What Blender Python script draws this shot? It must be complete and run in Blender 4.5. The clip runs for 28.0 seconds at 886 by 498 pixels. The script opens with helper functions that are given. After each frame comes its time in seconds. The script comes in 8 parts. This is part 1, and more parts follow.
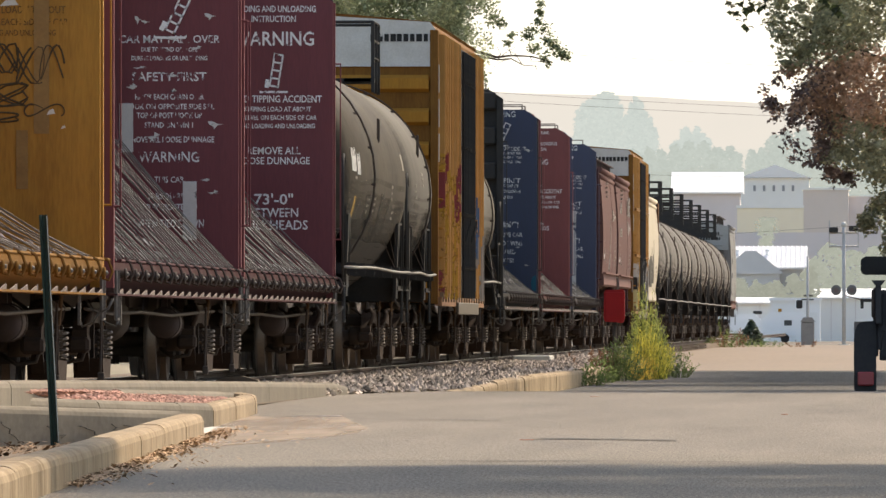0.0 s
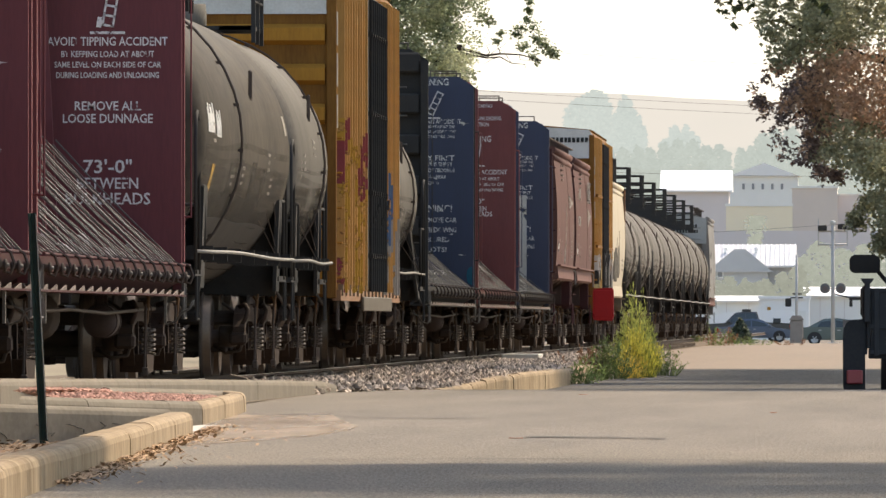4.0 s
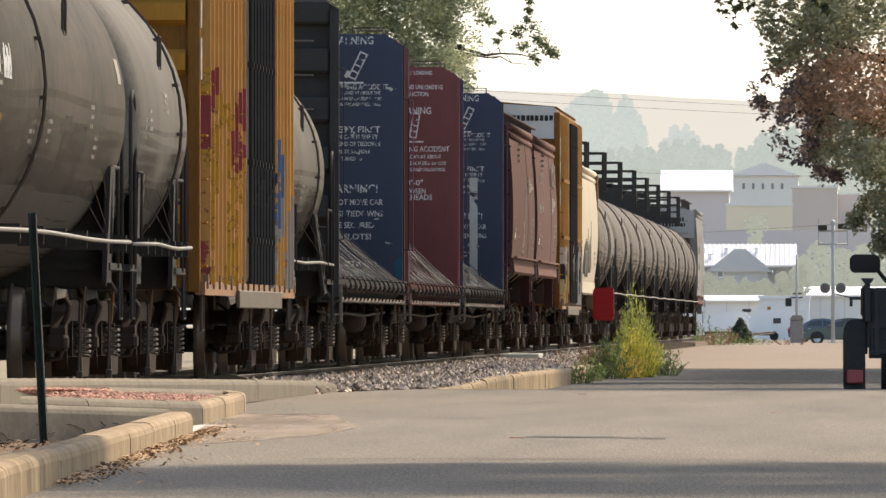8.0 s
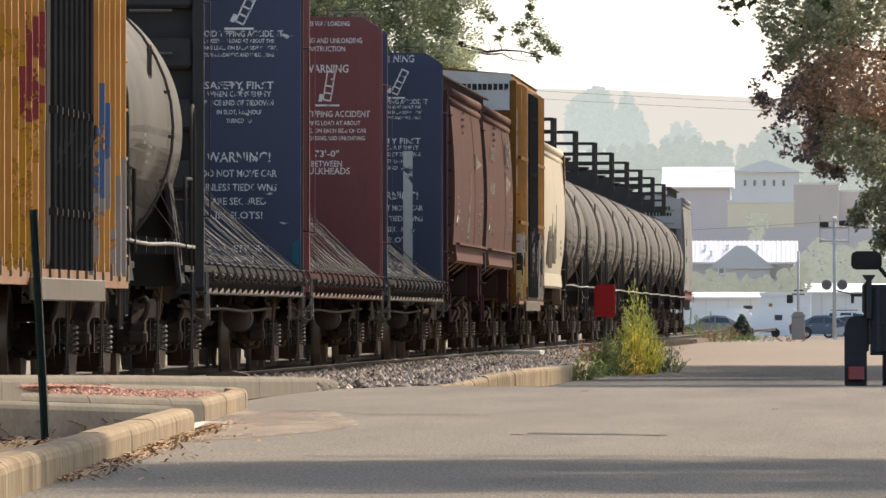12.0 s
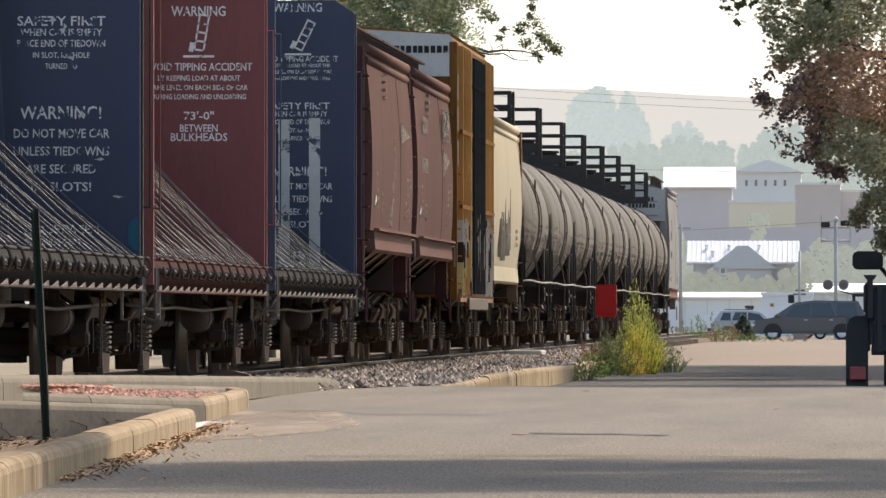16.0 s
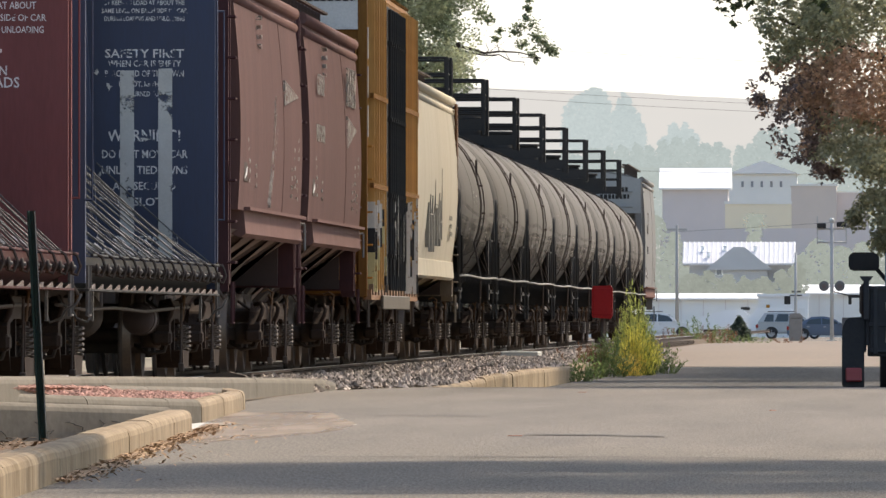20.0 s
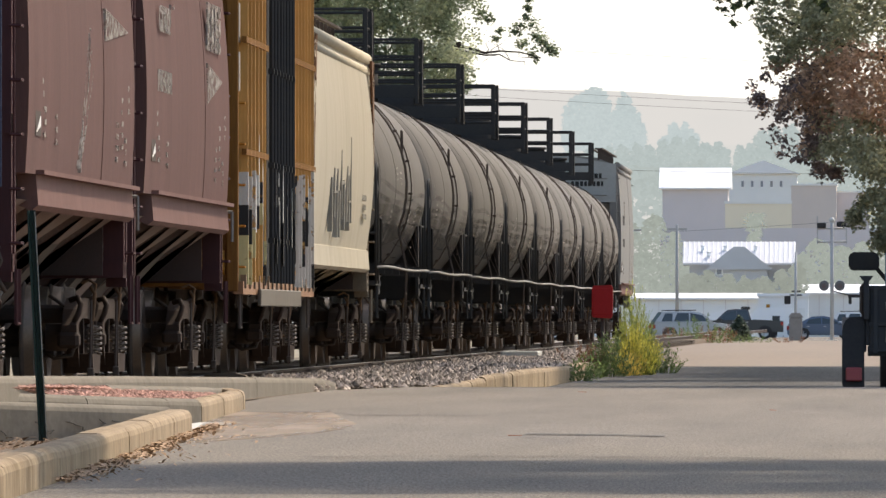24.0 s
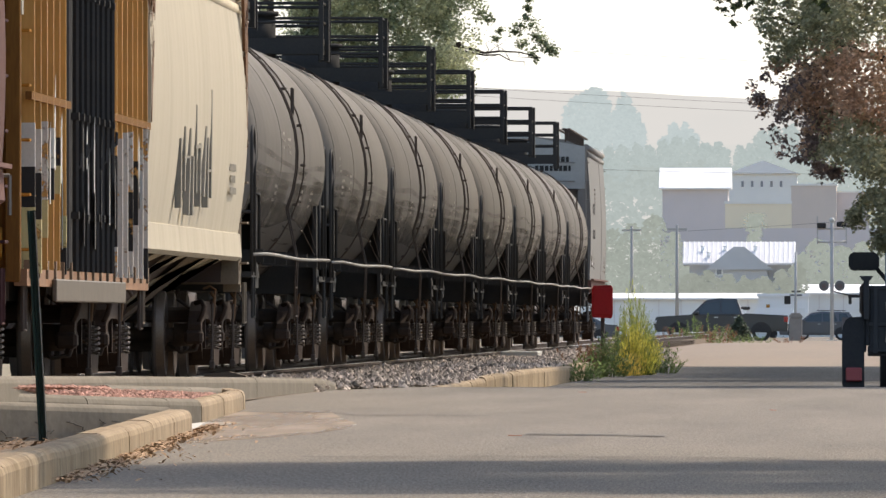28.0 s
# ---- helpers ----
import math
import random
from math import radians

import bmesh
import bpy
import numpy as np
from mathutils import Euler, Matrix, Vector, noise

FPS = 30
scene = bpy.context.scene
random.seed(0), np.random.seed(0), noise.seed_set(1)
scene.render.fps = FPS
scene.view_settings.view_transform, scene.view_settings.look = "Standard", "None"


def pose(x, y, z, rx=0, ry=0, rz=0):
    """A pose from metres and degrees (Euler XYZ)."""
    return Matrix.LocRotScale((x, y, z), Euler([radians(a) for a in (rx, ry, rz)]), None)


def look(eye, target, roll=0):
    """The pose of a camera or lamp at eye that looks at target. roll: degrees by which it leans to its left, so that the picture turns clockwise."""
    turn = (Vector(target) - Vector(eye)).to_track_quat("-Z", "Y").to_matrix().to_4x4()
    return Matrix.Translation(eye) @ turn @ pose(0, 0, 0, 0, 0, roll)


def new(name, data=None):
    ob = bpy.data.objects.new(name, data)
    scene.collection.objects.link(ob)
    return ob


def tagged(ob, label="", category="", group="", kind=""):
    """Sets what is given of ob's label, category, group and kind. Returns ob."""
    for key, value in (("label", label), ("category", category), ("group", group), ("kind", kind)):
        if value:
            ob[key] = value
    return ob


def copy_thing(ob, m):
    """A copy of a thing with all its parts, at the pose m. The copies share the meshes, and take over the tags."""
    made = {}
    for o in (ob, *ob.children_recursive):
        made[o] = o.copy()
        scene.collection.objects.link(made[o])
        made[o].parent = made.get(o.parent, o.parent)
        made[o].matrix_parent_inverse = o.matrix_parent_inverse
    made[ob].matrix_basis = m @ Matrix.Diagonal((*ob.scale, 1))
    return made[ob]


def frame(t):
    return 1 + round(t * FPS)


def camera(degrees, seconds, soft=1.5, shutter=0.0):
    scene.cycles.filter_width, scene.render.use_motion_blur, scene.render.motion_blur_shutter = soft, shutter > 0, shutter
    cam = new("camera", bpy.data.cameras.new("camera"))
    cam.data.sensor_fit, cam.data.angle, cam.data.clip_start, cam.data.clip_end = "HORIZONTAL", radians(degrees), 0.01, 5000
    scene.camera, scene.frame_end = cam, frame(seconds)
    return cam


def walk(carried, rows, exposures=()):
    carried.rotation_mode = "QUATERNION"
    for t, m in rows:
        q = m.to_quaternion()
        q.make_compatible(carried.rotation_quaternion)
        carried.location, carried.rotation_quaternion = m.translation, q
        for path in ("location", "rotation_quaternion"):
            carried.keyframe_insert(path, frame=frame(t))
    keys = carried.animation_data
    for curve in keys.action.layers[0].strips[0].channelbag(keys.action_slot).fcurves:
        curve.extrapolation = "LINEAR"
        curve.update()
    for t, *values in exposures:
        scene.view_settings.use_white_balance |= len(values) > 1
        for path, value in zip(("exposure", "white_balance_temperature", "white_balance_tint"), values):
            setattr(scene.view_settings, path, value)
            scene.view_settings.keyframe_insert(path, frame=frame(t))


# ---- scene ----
# Plan: y runs along the railway, x to the right of it, z up from the near street. The camera stands still on a stand beside the street.
FOCAL = 24080.0                      # lens length in units of a picture 1568 wide
VPX, VPY = 786.0, 129.0              # where the track's direction lies from the picture's centre
EYE_Z = 0.8
cam = camera(math.degrees(2 * math.atan(784 / FOCAL)), 28.0, soft=1.5)


def aim(dx, dy):
    return look((0, 0, EYE_Z), (-(VPX + dx) / FOCAL * 1000, 1000, EYE_Z + (VPY + dy) / FOCAL * 1000))


PATH = [(0.0, 19.6, 3.8), (0.5, 19.4, 3.2), (1.0, 10.7, 2.6), (1.5, 3.2, 2.3), (2.0, 1.0, 2.2), (3.0, 0.0, 2.0), (3.5, 0.0, 1.2),
        (5.5, 0.0, 0.3), (7.0, 0.4, 0.4), (9.0, 0.0, -0.2), (11.0, -0.2, -0.3), (11.5, 0.8, -0.6), (12.0, 2.8, -5.6), (12.5, 6.0, -10.0),
        (14.5, 9.2, -10.2), (15.0, 10.1, -8.9), (15.5, 7.6, -6.9), (16.0, 5.2, -5.6), (16.5, 3.4, -4.8), (17.0, 2.5, -4.0), (18.0, 0.0, -3.8),
        (19.0, -0.4, -3.4), (20.0, -1.7, -3.4), (21.5, -1.7, -3.7), (23.5, -1.6, -3.9), (26.0, -1.5, -4.2), (28.0, -1.6, -3.8)]
walk(cam, [(t, aim(dx, dy)) for t, dx, dy in PATH],
     exposures=[(0.0, 1.00, 7300, 10), (6.0, 1.00, 7300, 10), (17.0, 0.90, 6850, 10), (28.0, 0.84, 6720, 10)])

# ---- light ----
SUN_AZ, SUN_EL = 31.0, 45.0
sun_dir = Vector((math.sin(radians(SUN_AZ)) * math.cos(radians(SUN_EL)), math.cos(radians(SUN_AZ)) * math.cos(radians(SUN_EL)), math.sin(radians(SUN_EL))))
world = bpy.data.worlds.new("world")
scene.world = world
world.use_nodes = True
wn = world.node_tree
sky = wn.nodes.new("ShaderNodeTexSky")
sky.sky_type, sky.sun_disc = "NISHITA", False
sky.sun_elevation, sky.sun_rotation = radians(SUN_EL), radians(SUN_AZ)
sky.air_density, sky.dust_density, sky.ozone_density = 1.0, 2.0, 1.0
wn.links.new(sky.outputs[0], wn.nodes["Background"].inputs[0])
wn.nodes["Background"].inputs[1].default_value = 0.15
sun = new("sun", bpy.data.lights.new("sun", "SUN"))
sun.data.energy, sun.data.angle, sun.data.color = 2.8, radians(1.5), (1.0, 0.89, 0.74)
sun.matrix_world = look(sun_dir * 100, (0, 0, 0))


# ---- materials ----
def node(nt, kind, **inputs):
    n = nt.nodes.new(kind)
    for k, v in inputs.items():
        n.inputs[k.replace("_", " ")].default_value = v
    return n


def surface(name, color, color2=None, rough=0.7, metal=0.0, scale=3.0, fine=40.0, bump=0.02, amount=0.6, stretch=(1, 1, 1), vary=0.0, spec=0.14, island=False, grit=0.0):
    """A surface that varies at two scales between two colours, with a fine relief."""
    m = bpy.data.materials.new(name)
    m.use_nodes = True
    nt = m.node_tree
    bsdf = nt.nodes["Principled BSDF"]
    c2 = color2 or tuple(c * 0.6 for c in color)
    tc = nt.nodes.new("ShaderNodeTexCoord")
    mp = nt.nodes.new("ShaderNodeMapping")
    mp.inputs["Scale"].default_value = stretch
    nt.links.new(tc.outputs["Object"], mp.inputs[0])
    big = node(nt, "ShaderNodeTexNoise", Scale=scale, Detail=6.0, Roughness=0.62)
    small = node(nt, "ShaderNodeTexNoise", Scale=fine, Detail=3.0)
    nt.links.new(mp.outputs[0], big.inputs[0])
    nt.links.new(mp.outputs[0], small.inputs[0])
    mixf = nt.nodes.new("ShaderNodeMix")
    mixf.inputs[0].default_value = 0.4
    nt.links.new(big.outputs[0], mixf.inputs[2])
    nt.links.new(small.outputs[0], mixf.inputs[3])
    ramp = nt.nodes.new("ShaderNodeMapRange")
    ramp.inputs[1].default_value, ramp.inputs[2].default_value, ramp.inputs[3].default_value, ramp.inputs[4].default_value = 0.38, 0.64, 0.0, amount
    nt.links.new(mixf.outputs[0], ramp.inputs[0])
    mix = nt.nodes.new("ShaderNodeMix")
    mix.data_type = "RGBA"
    mix.inputs[6].default_value, mix.inputs[7].default_value = (*color, 1), (*c2, 1)
    nt.links.new(ramp.outputs[0], mix.inputs[0])
    out = mix.outputs[2]
    if grit:      # fine speckle on top
        sp = node(nt, "ShaderNodeTexNoise", Scale=fine * 2.4, Detail=4.0, Roughness=0.75)
        nt.links.new(mp.outputs[0], sp.inputs[0])
        gr = nt.nodes.new("ShaderNodeMapRange")
        gr.inputs[1].default_value, gr.inputs[2].default_value, gr.inputs[3].default_value, gr.inputs[4].default_value = 0.3, 0.7, 1 - grit, 1 + grit
        nt.links.new(sp.outputs[0], gr.inputs[0])
        hg = nt.nodes.new("ShaderNodeHueSaturation")
        nt.links.new(gr.outputs[0], hg.inputs["Value"])
        nt.links.new(out, hg.inputs["Color"])
        out = hg.outputs[0]
    if vary:
        src = nt.nodes.new("ShaderNodeNewGeometry").outputs["Random Per Island"] if island else nt.nodes.new("ShaderNodeObjectInfo").outputs["Random"]
        mr = nt.nodes.new("ShaderNodeMapRange")
        mr.inputs[3].default_value, mr.inputs[4].default_value = 1 - vary, 1 + vary
        nt.links.new(src, mr.inputs[0])
        hsv = nt.nodes.new("ShaderNodeHueSaturation")
        nt.links.new(mr.outputs[0], hsv.inputs["Value"])
        nt.links.new(out, hsv.inputs["Color"])
        out = hsv.outputs[0]
    nt.links.new(out, bsdf.inputs["Base Color"])
    bsdf.inputs["Roughness"].default_value, bsdf.inputs["Metallic"].default_value = rough, metal
    bsdf.inputs["Specular IOR Level"].default_value = spec
    if bump:
        b = nt.nodes.new("ShaderNodeBump")
        b.inputs["Distance"].default_value = bump
        b.inputs["Strength"].default_value = 0.6
        nt.links.new(mixf.outputs[0], b.inputs["Height"])
        nt.links.new(b.outputs[0], bsdf.inputs["Normal"])
    return m


def glassy(name, color, rough=0.05):
    m = bpy.data.materials.new(name)
    m.use_nodes = True
    b = m.node_tree.nodes["Principled BSDF"]
    b.inputs["Base Color"].default_value, b.inputs["Roughness"].default_value = (*color, 1), rough
    b.inputs["Specular IOR Level"].default_value = 0.8
    return m


def leafy(name, color, color2, vary=0.35):
    """Leaves that let some light through; each leaf differs a little."""
    m = surface(name, color, color2, rough=0.55, scale=0.6, fine=3.0, bump=0, amount=0.9, vary=vary, spec=0.25, island=True)
    nt = m.node_tree
    bsdf, out = nt.nodes["Principled BSDF"], nt.nodes["Material Output"]
    tr = nt.nodes.new("ShaderNodeBsdfTranslucent")
    nt.links.new(bsdf.inputs["Base Color"].links[0].from_socket, tr.inputs[0])
    mx = nt.nodes.new("ShaderNodeMixShader")
    mx.inputs[0].default_value = 0.58
    nt.links.new(bsdf.outputs[0], mx.inputs[1])
    nt.links.new(tr.outputs[0], mx.inputs[2])
    nt.links.new(mx.outputs[0], out.inputs[0])
    return m


def worn(name, color, cover=0.5, scale=4.0, stretch=(1, 1, 1), thin=0.0):
    """Lettering or paint with flaked gaps through which the ground coat shows."""
    m = surface(name, color, rough=0.6, scale=5, fine=60, bump=0, amount=0.35)
    nt = m.node_tree
    bsdf, out = nt.nodes["Principled BSDF"], nt.nodes["Material Output"]
    tc = nt.nodes.new("ShaderNodeTexCoord")
    n = node(nt, "ShaderNodeTexNoise", Scale=scale, Detail=5.0 if stretch[1] == 1 else 2.0, Roughness=0.7 if stretch[1] == 1 else 0.5)
    mp = nt.nodes.new("ShaderNodeMapping")
    mp.inputs["Scale"].default_value = stretch
    nt.links.new(tc.outputs["Object"], mp.inputs[0])
    nt.links.new(mp.outputs[0], n.inputs[0])
    mr = nt.nodes.new("ShaderNodeMapRange")
    soft = 0.03 if stretch[1] == 1 else 0.22
    mr.inputs[1].default_value, mr.inputs[2].default_value = cover - soft, cover + soft
    mr.inputs[3].default_value = thin
    nt.links.new(n.outputs[0], mr.inputs[0])
    tp = nt.nodes.new("ShaderNodeBsdfTransparent")
    mx = nt.nodes.new("ShaderNodeMixShader")
    nt.links.new(mr.outputs[0], mx.inputs[0])
    nt.links.new(bsdf.outputs[0], mx.inputs[1])
    nt.links.new(tp.outputs[0], mx.inputs[2])
    nt.links.new(mx.outputs[0], out.inputs[0])
    return m


STREAK = (1.4, 1.4, 0.18)
M = dict(
    maroon=surface("maroon_paint", (0.172, 0.060, 0.064), (0.120, 0.048, 0.051), 0.75, scale=2, bump=0.004, stretch=STREAK, spec=0.05),
    red_brown=surface("red_brown_paint", (0.215, 0.085, 0.080), (0.152, 0.066, 0.062), 0.75, scale=2, bump=0.004, stretch=STREAK, spec=0.05),
    blue=surface("navy_paint", (0.068, 0.079, 0.120), (0.066, 0.069, 0.088), 0.7, scale=2, bump=0.004, stretch=STREAK, spec=0.05),
    yellow=surface("yellow_paint", (0.42, 0.20, 0.036), (0.27, 0.12, 0.026), 0.7, scale=2.5, bump=0.004, stretch=STREAK, spec=0.05),
    yellow_deck=surface("bright_yellow_paint", (0.40, 0.205, 0.045), (0.27, 0.135, 0.033), 0.7, scale=2.5, bump=0.004, stretch=STREAK, amount=0.9, spec=0.05),
    # box-car yellow: body darkened behind the ribs, rib faces brightened as if sunlit
    yellow_dull=surface("dull_yellow_paint", (0.22, 0.105, 0.027), (0.14, 0.062, 0.02), 0.7, scale=2.5, bump=0.004, stretch=STREAK, amount=0.9, spec=0.05),
    yellow_rib=surface("yellow_rib_paint", (0.60, 0.32, 0.085), (0.40, 0.20, 0.05), 0.5, scale=2.5, bump=0.002, stretch=STREAK, spec=0.3, vary=0.22),
    white=surface("white_paint", (0.62, 0.60, 0.56), (0.42, 0.40, 0.36), 0.5, scale=3, bump=0.002),
    cream=surface("cream_paint", (0.50, 0.44, 0.335), (0.37, 0.315, 0.235), 0.7, scale=1.6, bump=0.004, stretch=STREAK, spec=0.05),
    hopper=surface("faded_red_paint", (0.138, 0.076, 0.066), (0.086, 0.049, 0.044), 0.8, scale=1.1, bump=0.012, stretch=STREAK, spec=0.05),
    grey_car=surface("grey_car_paint", (0.20, 0.195, 0.185), (0.14, 0.136, 0.13), 0.7, scale=1.8, bump=0.004, stretch=STREAK),
    tank=surface("tank_grey_paint", (0.165, 0.149, 0.130), (0.095, 0.086, 0.076), 0.7, scale=0.7, fine=14, bump=0.001, stretch=(1, 1, 0.25), amount=0.6, spec=0.05),
    tank_light=surface("tank_pale_paint", (0.080, 0.066, 0.050), (0.036, 0.030, 0.024), 0.65, scale=0.55, fine=9, bump=0.002, stretch=(1, 0.5, 0.6), amount=0.95, spec=0.05),
    black=surface("black_paint", (0.040, 0.039, 0.038), (0.062, 0.056, 0.050), 0.7, scale=4, bump=0.004, spec=0.05),
    soot=surface("sooty_steel", (0.072, 0.060, 0.053), (0.112, 0.082, 0.064), 0.75, scale=6, bump=0.006, spec=0.05),
    rust=surface("rusty_steel", (0.045, 0.024, 0.016), (0.02, 0.014, 0.012), 0.75, metal=0.2, scale=9, bump=0.006),
    steel=surface("bare_steel", (0.42, 0.41, 0.40), (0.25, 0.23, 0.21), 0.35, metal=0.9, scale=8, bump=0.002),
    cable=surface("galvanised_cable", (0.17, 0.16, 0.145), (0.08, 0.07, 0.06), 0.6, scale=10, bump=0.0),
    rod=surface("worn_pipe", (0.145, 0.13, 0.115), (0.065, 0.057, 0.05), 0.6, metal=0.0, scale=10, bump=0.002),
    asphalt=surface("street_asphalt", (0.195, 0.170, 0.140), (0.128, 0.113, 0.096), 0.9, scale=0.9, fine=30, bump=0.004, stretch=(1, 0.06, 1), amount=0.95, spec=0.08, grit=0.75),
    # far road's asphalt, darkened with part of the trees' shade
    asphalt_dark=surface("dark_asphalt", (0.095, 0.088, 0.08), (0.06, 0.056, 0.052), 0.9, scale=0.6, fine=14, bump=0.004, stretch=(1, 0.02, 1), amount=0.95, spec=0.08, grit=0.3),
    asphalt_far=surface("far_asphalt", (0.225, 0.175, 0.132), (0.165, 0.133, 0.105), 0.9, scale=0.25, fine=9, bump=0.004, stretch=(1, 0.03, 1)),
    kerb=surface("kerb_concrete", (0.38, 0.295, 0.20), (0.21, 0.155, 0.10), 0.9, scale=1.5, fine=7, bump=0.010, stretch=(0.9, 0.8, 0.40), vary=0.08, amount=0.95, grit=0.22, spec=0.05),
    kerb_grey=surface("kerb_grey_concrete", (0.225, 0.195, 0.152), (0.115, 0.098, 0.078), 0.9, scale=1.6, fine=22, bump=0.008, vary=0.08, spec=0.05),
    dirt=surface("dry_earth", (0.16, 0.12, 0.085), (0.09, 0.07, 0.052), 0.95, scale=1.5, fine=20, bump=0.03),
    mulch=surface("bark_mulch", (0.22, 0.14, 0.085), (0.08, 0.055, 0.038), 0.9, scale=8, fine=40, bump=0.02, vary=0.5, island=True),
    gravel=surface("red_gravel", (0.50, 0.28, 0.21), (0.34, 0.18, 0.14), 0.85, scale=20, fine=60, bump=0.004, vary=0.45, island=True),
    ballast=surface("ballast_stone", (0.42, 0.34, 0.27), (0.20, 0.155, 0.125), 0.85, scale=5, fine=50, bump=0.004, vary=0.7, island=True),
    patch=worn("tan_dust", (0.29, 0.215, 0.145), 0.50, 1.6, (1, 0.06, 1)),
    tie=surface("tie_wood", (0.13, 0.10, 0.075), (0.07, 0.055, 0.045), 0.9, scale=6, bump=0.01, stretch=(0.3, 2, 2)),
    concrete=surface("pale_concrete", (0.52, 0.50, 0.45), (0.38, 0.36, 0.32), 0.85, scale=3, bump=0.006),
    ground=surface("ground_earth", (0.24, 0.20, 0.14), (0.17, 0.15, 0.10), 0.95, scale=0.05, fine=0.8, bump=0.05),
    letter=worn("white_lettering", (0.78, 0.76, 0.72), 0.60, 9.0),
    letter_worn=worn("flaked_lettering", (0.74, 0.72, 0.68), 0.545, 8.0),
    letter_dark=worn("dark_lettering", (0.03, 0.03, 0.03), 0.62, 5.0),
    tape=worn("peeling_tape", (0.58, 0.56, 0.51), 0.60, 3.0),
    red=surface("red_sign_paint", (0.42, 0.02, 0.02), (0.28, 0.018, 0.018), 0.5, scale=3, bump=0.002),
    post=surface("green_post_paint", (0.03, 0.055, 0.045), (0.022, 0.035, 0.03), 0.5, scale=6, bump=0.002),
)
# ---- building blocks ----
MESHES = {}


def box(bm, x0, x1, y0, y1, z0, z1, bevel=0.0):
    v = [bm.verts.new((x, y, z)) for x in (x0, x1) for y in (y0, y1) for z in (z0, z1)]
    fs = [bm.faces.new([v[i] for i in q]) for q in ((0, 1, 3, 2), (4, 6, 7, 5), (0, 4, 5, 1), (2, 3, 7, 6), (0, 2, 6, 4), (1, 5, 7, 3))]
    if bevel:
        bmesh.ops.bevel(bm, geom=list({e for f in fs for e in f.edges}), offset=bevel, segments=1, affect="EDGES")
    return bm


def tube(bm, a, b, r, n=8, r2=None, caps=True):
    a, b = Vector(a), Vector(b)
    d = (b - a).normalized()
    u = d.orthogonal().normalized()
    w = d.cross(u)
    r2 = r if r2 is None else r2
    ra = [bm.verts.new(a + (u * math.cos(2 * math.pi * i / n) + w * math.sin(2 * math.pi * i / n)) * r) for i in range(n)]
    rb = [bm.verts.new(b + (u * math.cos(2 * math.pi * i / n) + w * math.sin(2 * math.pi * i / n)) * r2) for i in range(n)]
    for i in range(n):
        f = bm.faces.new((ra[i], ra[(i + 1) % n], rb[(i + 1) % n], rb[i]))
        f.smooth = n > 6
    if caps:
        bm.faces.new(list(reversed(ra)))
        bm.faces.new(rb)
    return bm


def pipe(bm, pts, r, n=6):
    """A bent round bar through the points, in one piece."""
    pts = [Vector(p) for p in pts]
    rings, u = [], None
    for i, p in enumerate(pts):
        d = ((pts[min(i + 1, len(pts) - 1)] - p).normalized() + (p - pts[max(i - 1, 0)]).normalized()).normalized()
        u = d.orthogonal().normalized() if u is None else (u - d * u.dot(d)).normalized()
        w = d.cross(u)
        rings.append([bm.verts.new(p + (u * math.cos(2 * math.pi * k / n) + w * math.sin(2 * math.pi * k / n)) * r) for k in range(n)])
    for a, b in zip(rings, rings[1:]):
        for k in range(n):
            bm.faces.new((a[k], a[(k + 1) % n], b[(k + 1) % n], b[k])).smooth = n > 5
    bm.faces.new(rings[0][::-1])
    bm.faces.new(rings[-1])
    return bm


def prism(bm, poly, axis, c0, c1):
    """A polygon drawn in the two other axes, drawn out along one axis from c0 to c1."""
    def at(p, c):
        return (c, p[0], p[1]) if axis == "x" else (p[0], c, p[1]) if axis == "y" else (p[0], p[1], c)
    a = [bm.verts.new(at(p, c0)) for p in poly]
    b = [bm.verts.new(at(p, c1)) for p in poly]
    n = len(poly)
    for i in range(n):
        bm.faces.new((a[i], a[(i + 1) % n], b[(i + 1) % n], b[i]))
    bm.faces.new(list(reversed(a)))
    bm.faces.new(b)
    return bm


def lathe(bm, profile, axis="y", n=40, smooth=True, x=0.0, y=0.0, z=0.0):
    """Rings of (place along the axis, radius); radius 0 closes an end."""
    rings = []
    for c, r in profile:
        if r < 1e-6:
            p = (x, y + c, z) if axis == "y" else (x + c, y, z)
            rings.append([bm.verts.new(p)])
        else:
            ring = []
            for i in range(n):
                s, co = math.sin(2 * math.pi * i / n) * r, math.cos(2 * math.pi * i / n) * r
                ring.append(bm.verts.new((x + s, y + c, z + co) if axis == "y" else (x + c, y + s, z + co)))
            rings.append(ring)
    for a, b in zip(rings, rings[1:]):
        for i in range(n):
            j = (i + 1) % n
            q = [a[i % len(a)], a[j % len(a)], b[j % len(b)], b[i % len(b)]]
            q = list(dict.fromkeys(q))
            if len(q) > 2:
                bm.faces.new(q).smooth = smooth
    return bm


def mesh_of(name, bm, material):
    bmesh.ops.recalc_face_normals(bm, faces=bm.faces)
    me = bpy.data.meshes.new(name)
    bm.to_mesh(me)
    bm.free()
    me.materials.append(material)
    return me


def thing(name, label, category, group="", m=None):
    ob = tagged(new(name), label, category, group)
    if m is not None:
        ob.matrix_basis = m
    return ob


def part(name, bm, material, parent, label="", m=None):
    me = bm if isinstance(bm, bpy.types.Mesh) else mesh_of(name, bm, material)
    ob = new(name, me)
    ob.parent = parent
    if m is not None:
        ob.matrix_basis = m
    if label:
        ob["label"] = label
    return ob


def bit(name, build, material, parent, label=""):
    """A part of its own from one building call."""
    bm = bmesh.new()
    build(bm)
    return part(name, bm, material, parent, label)


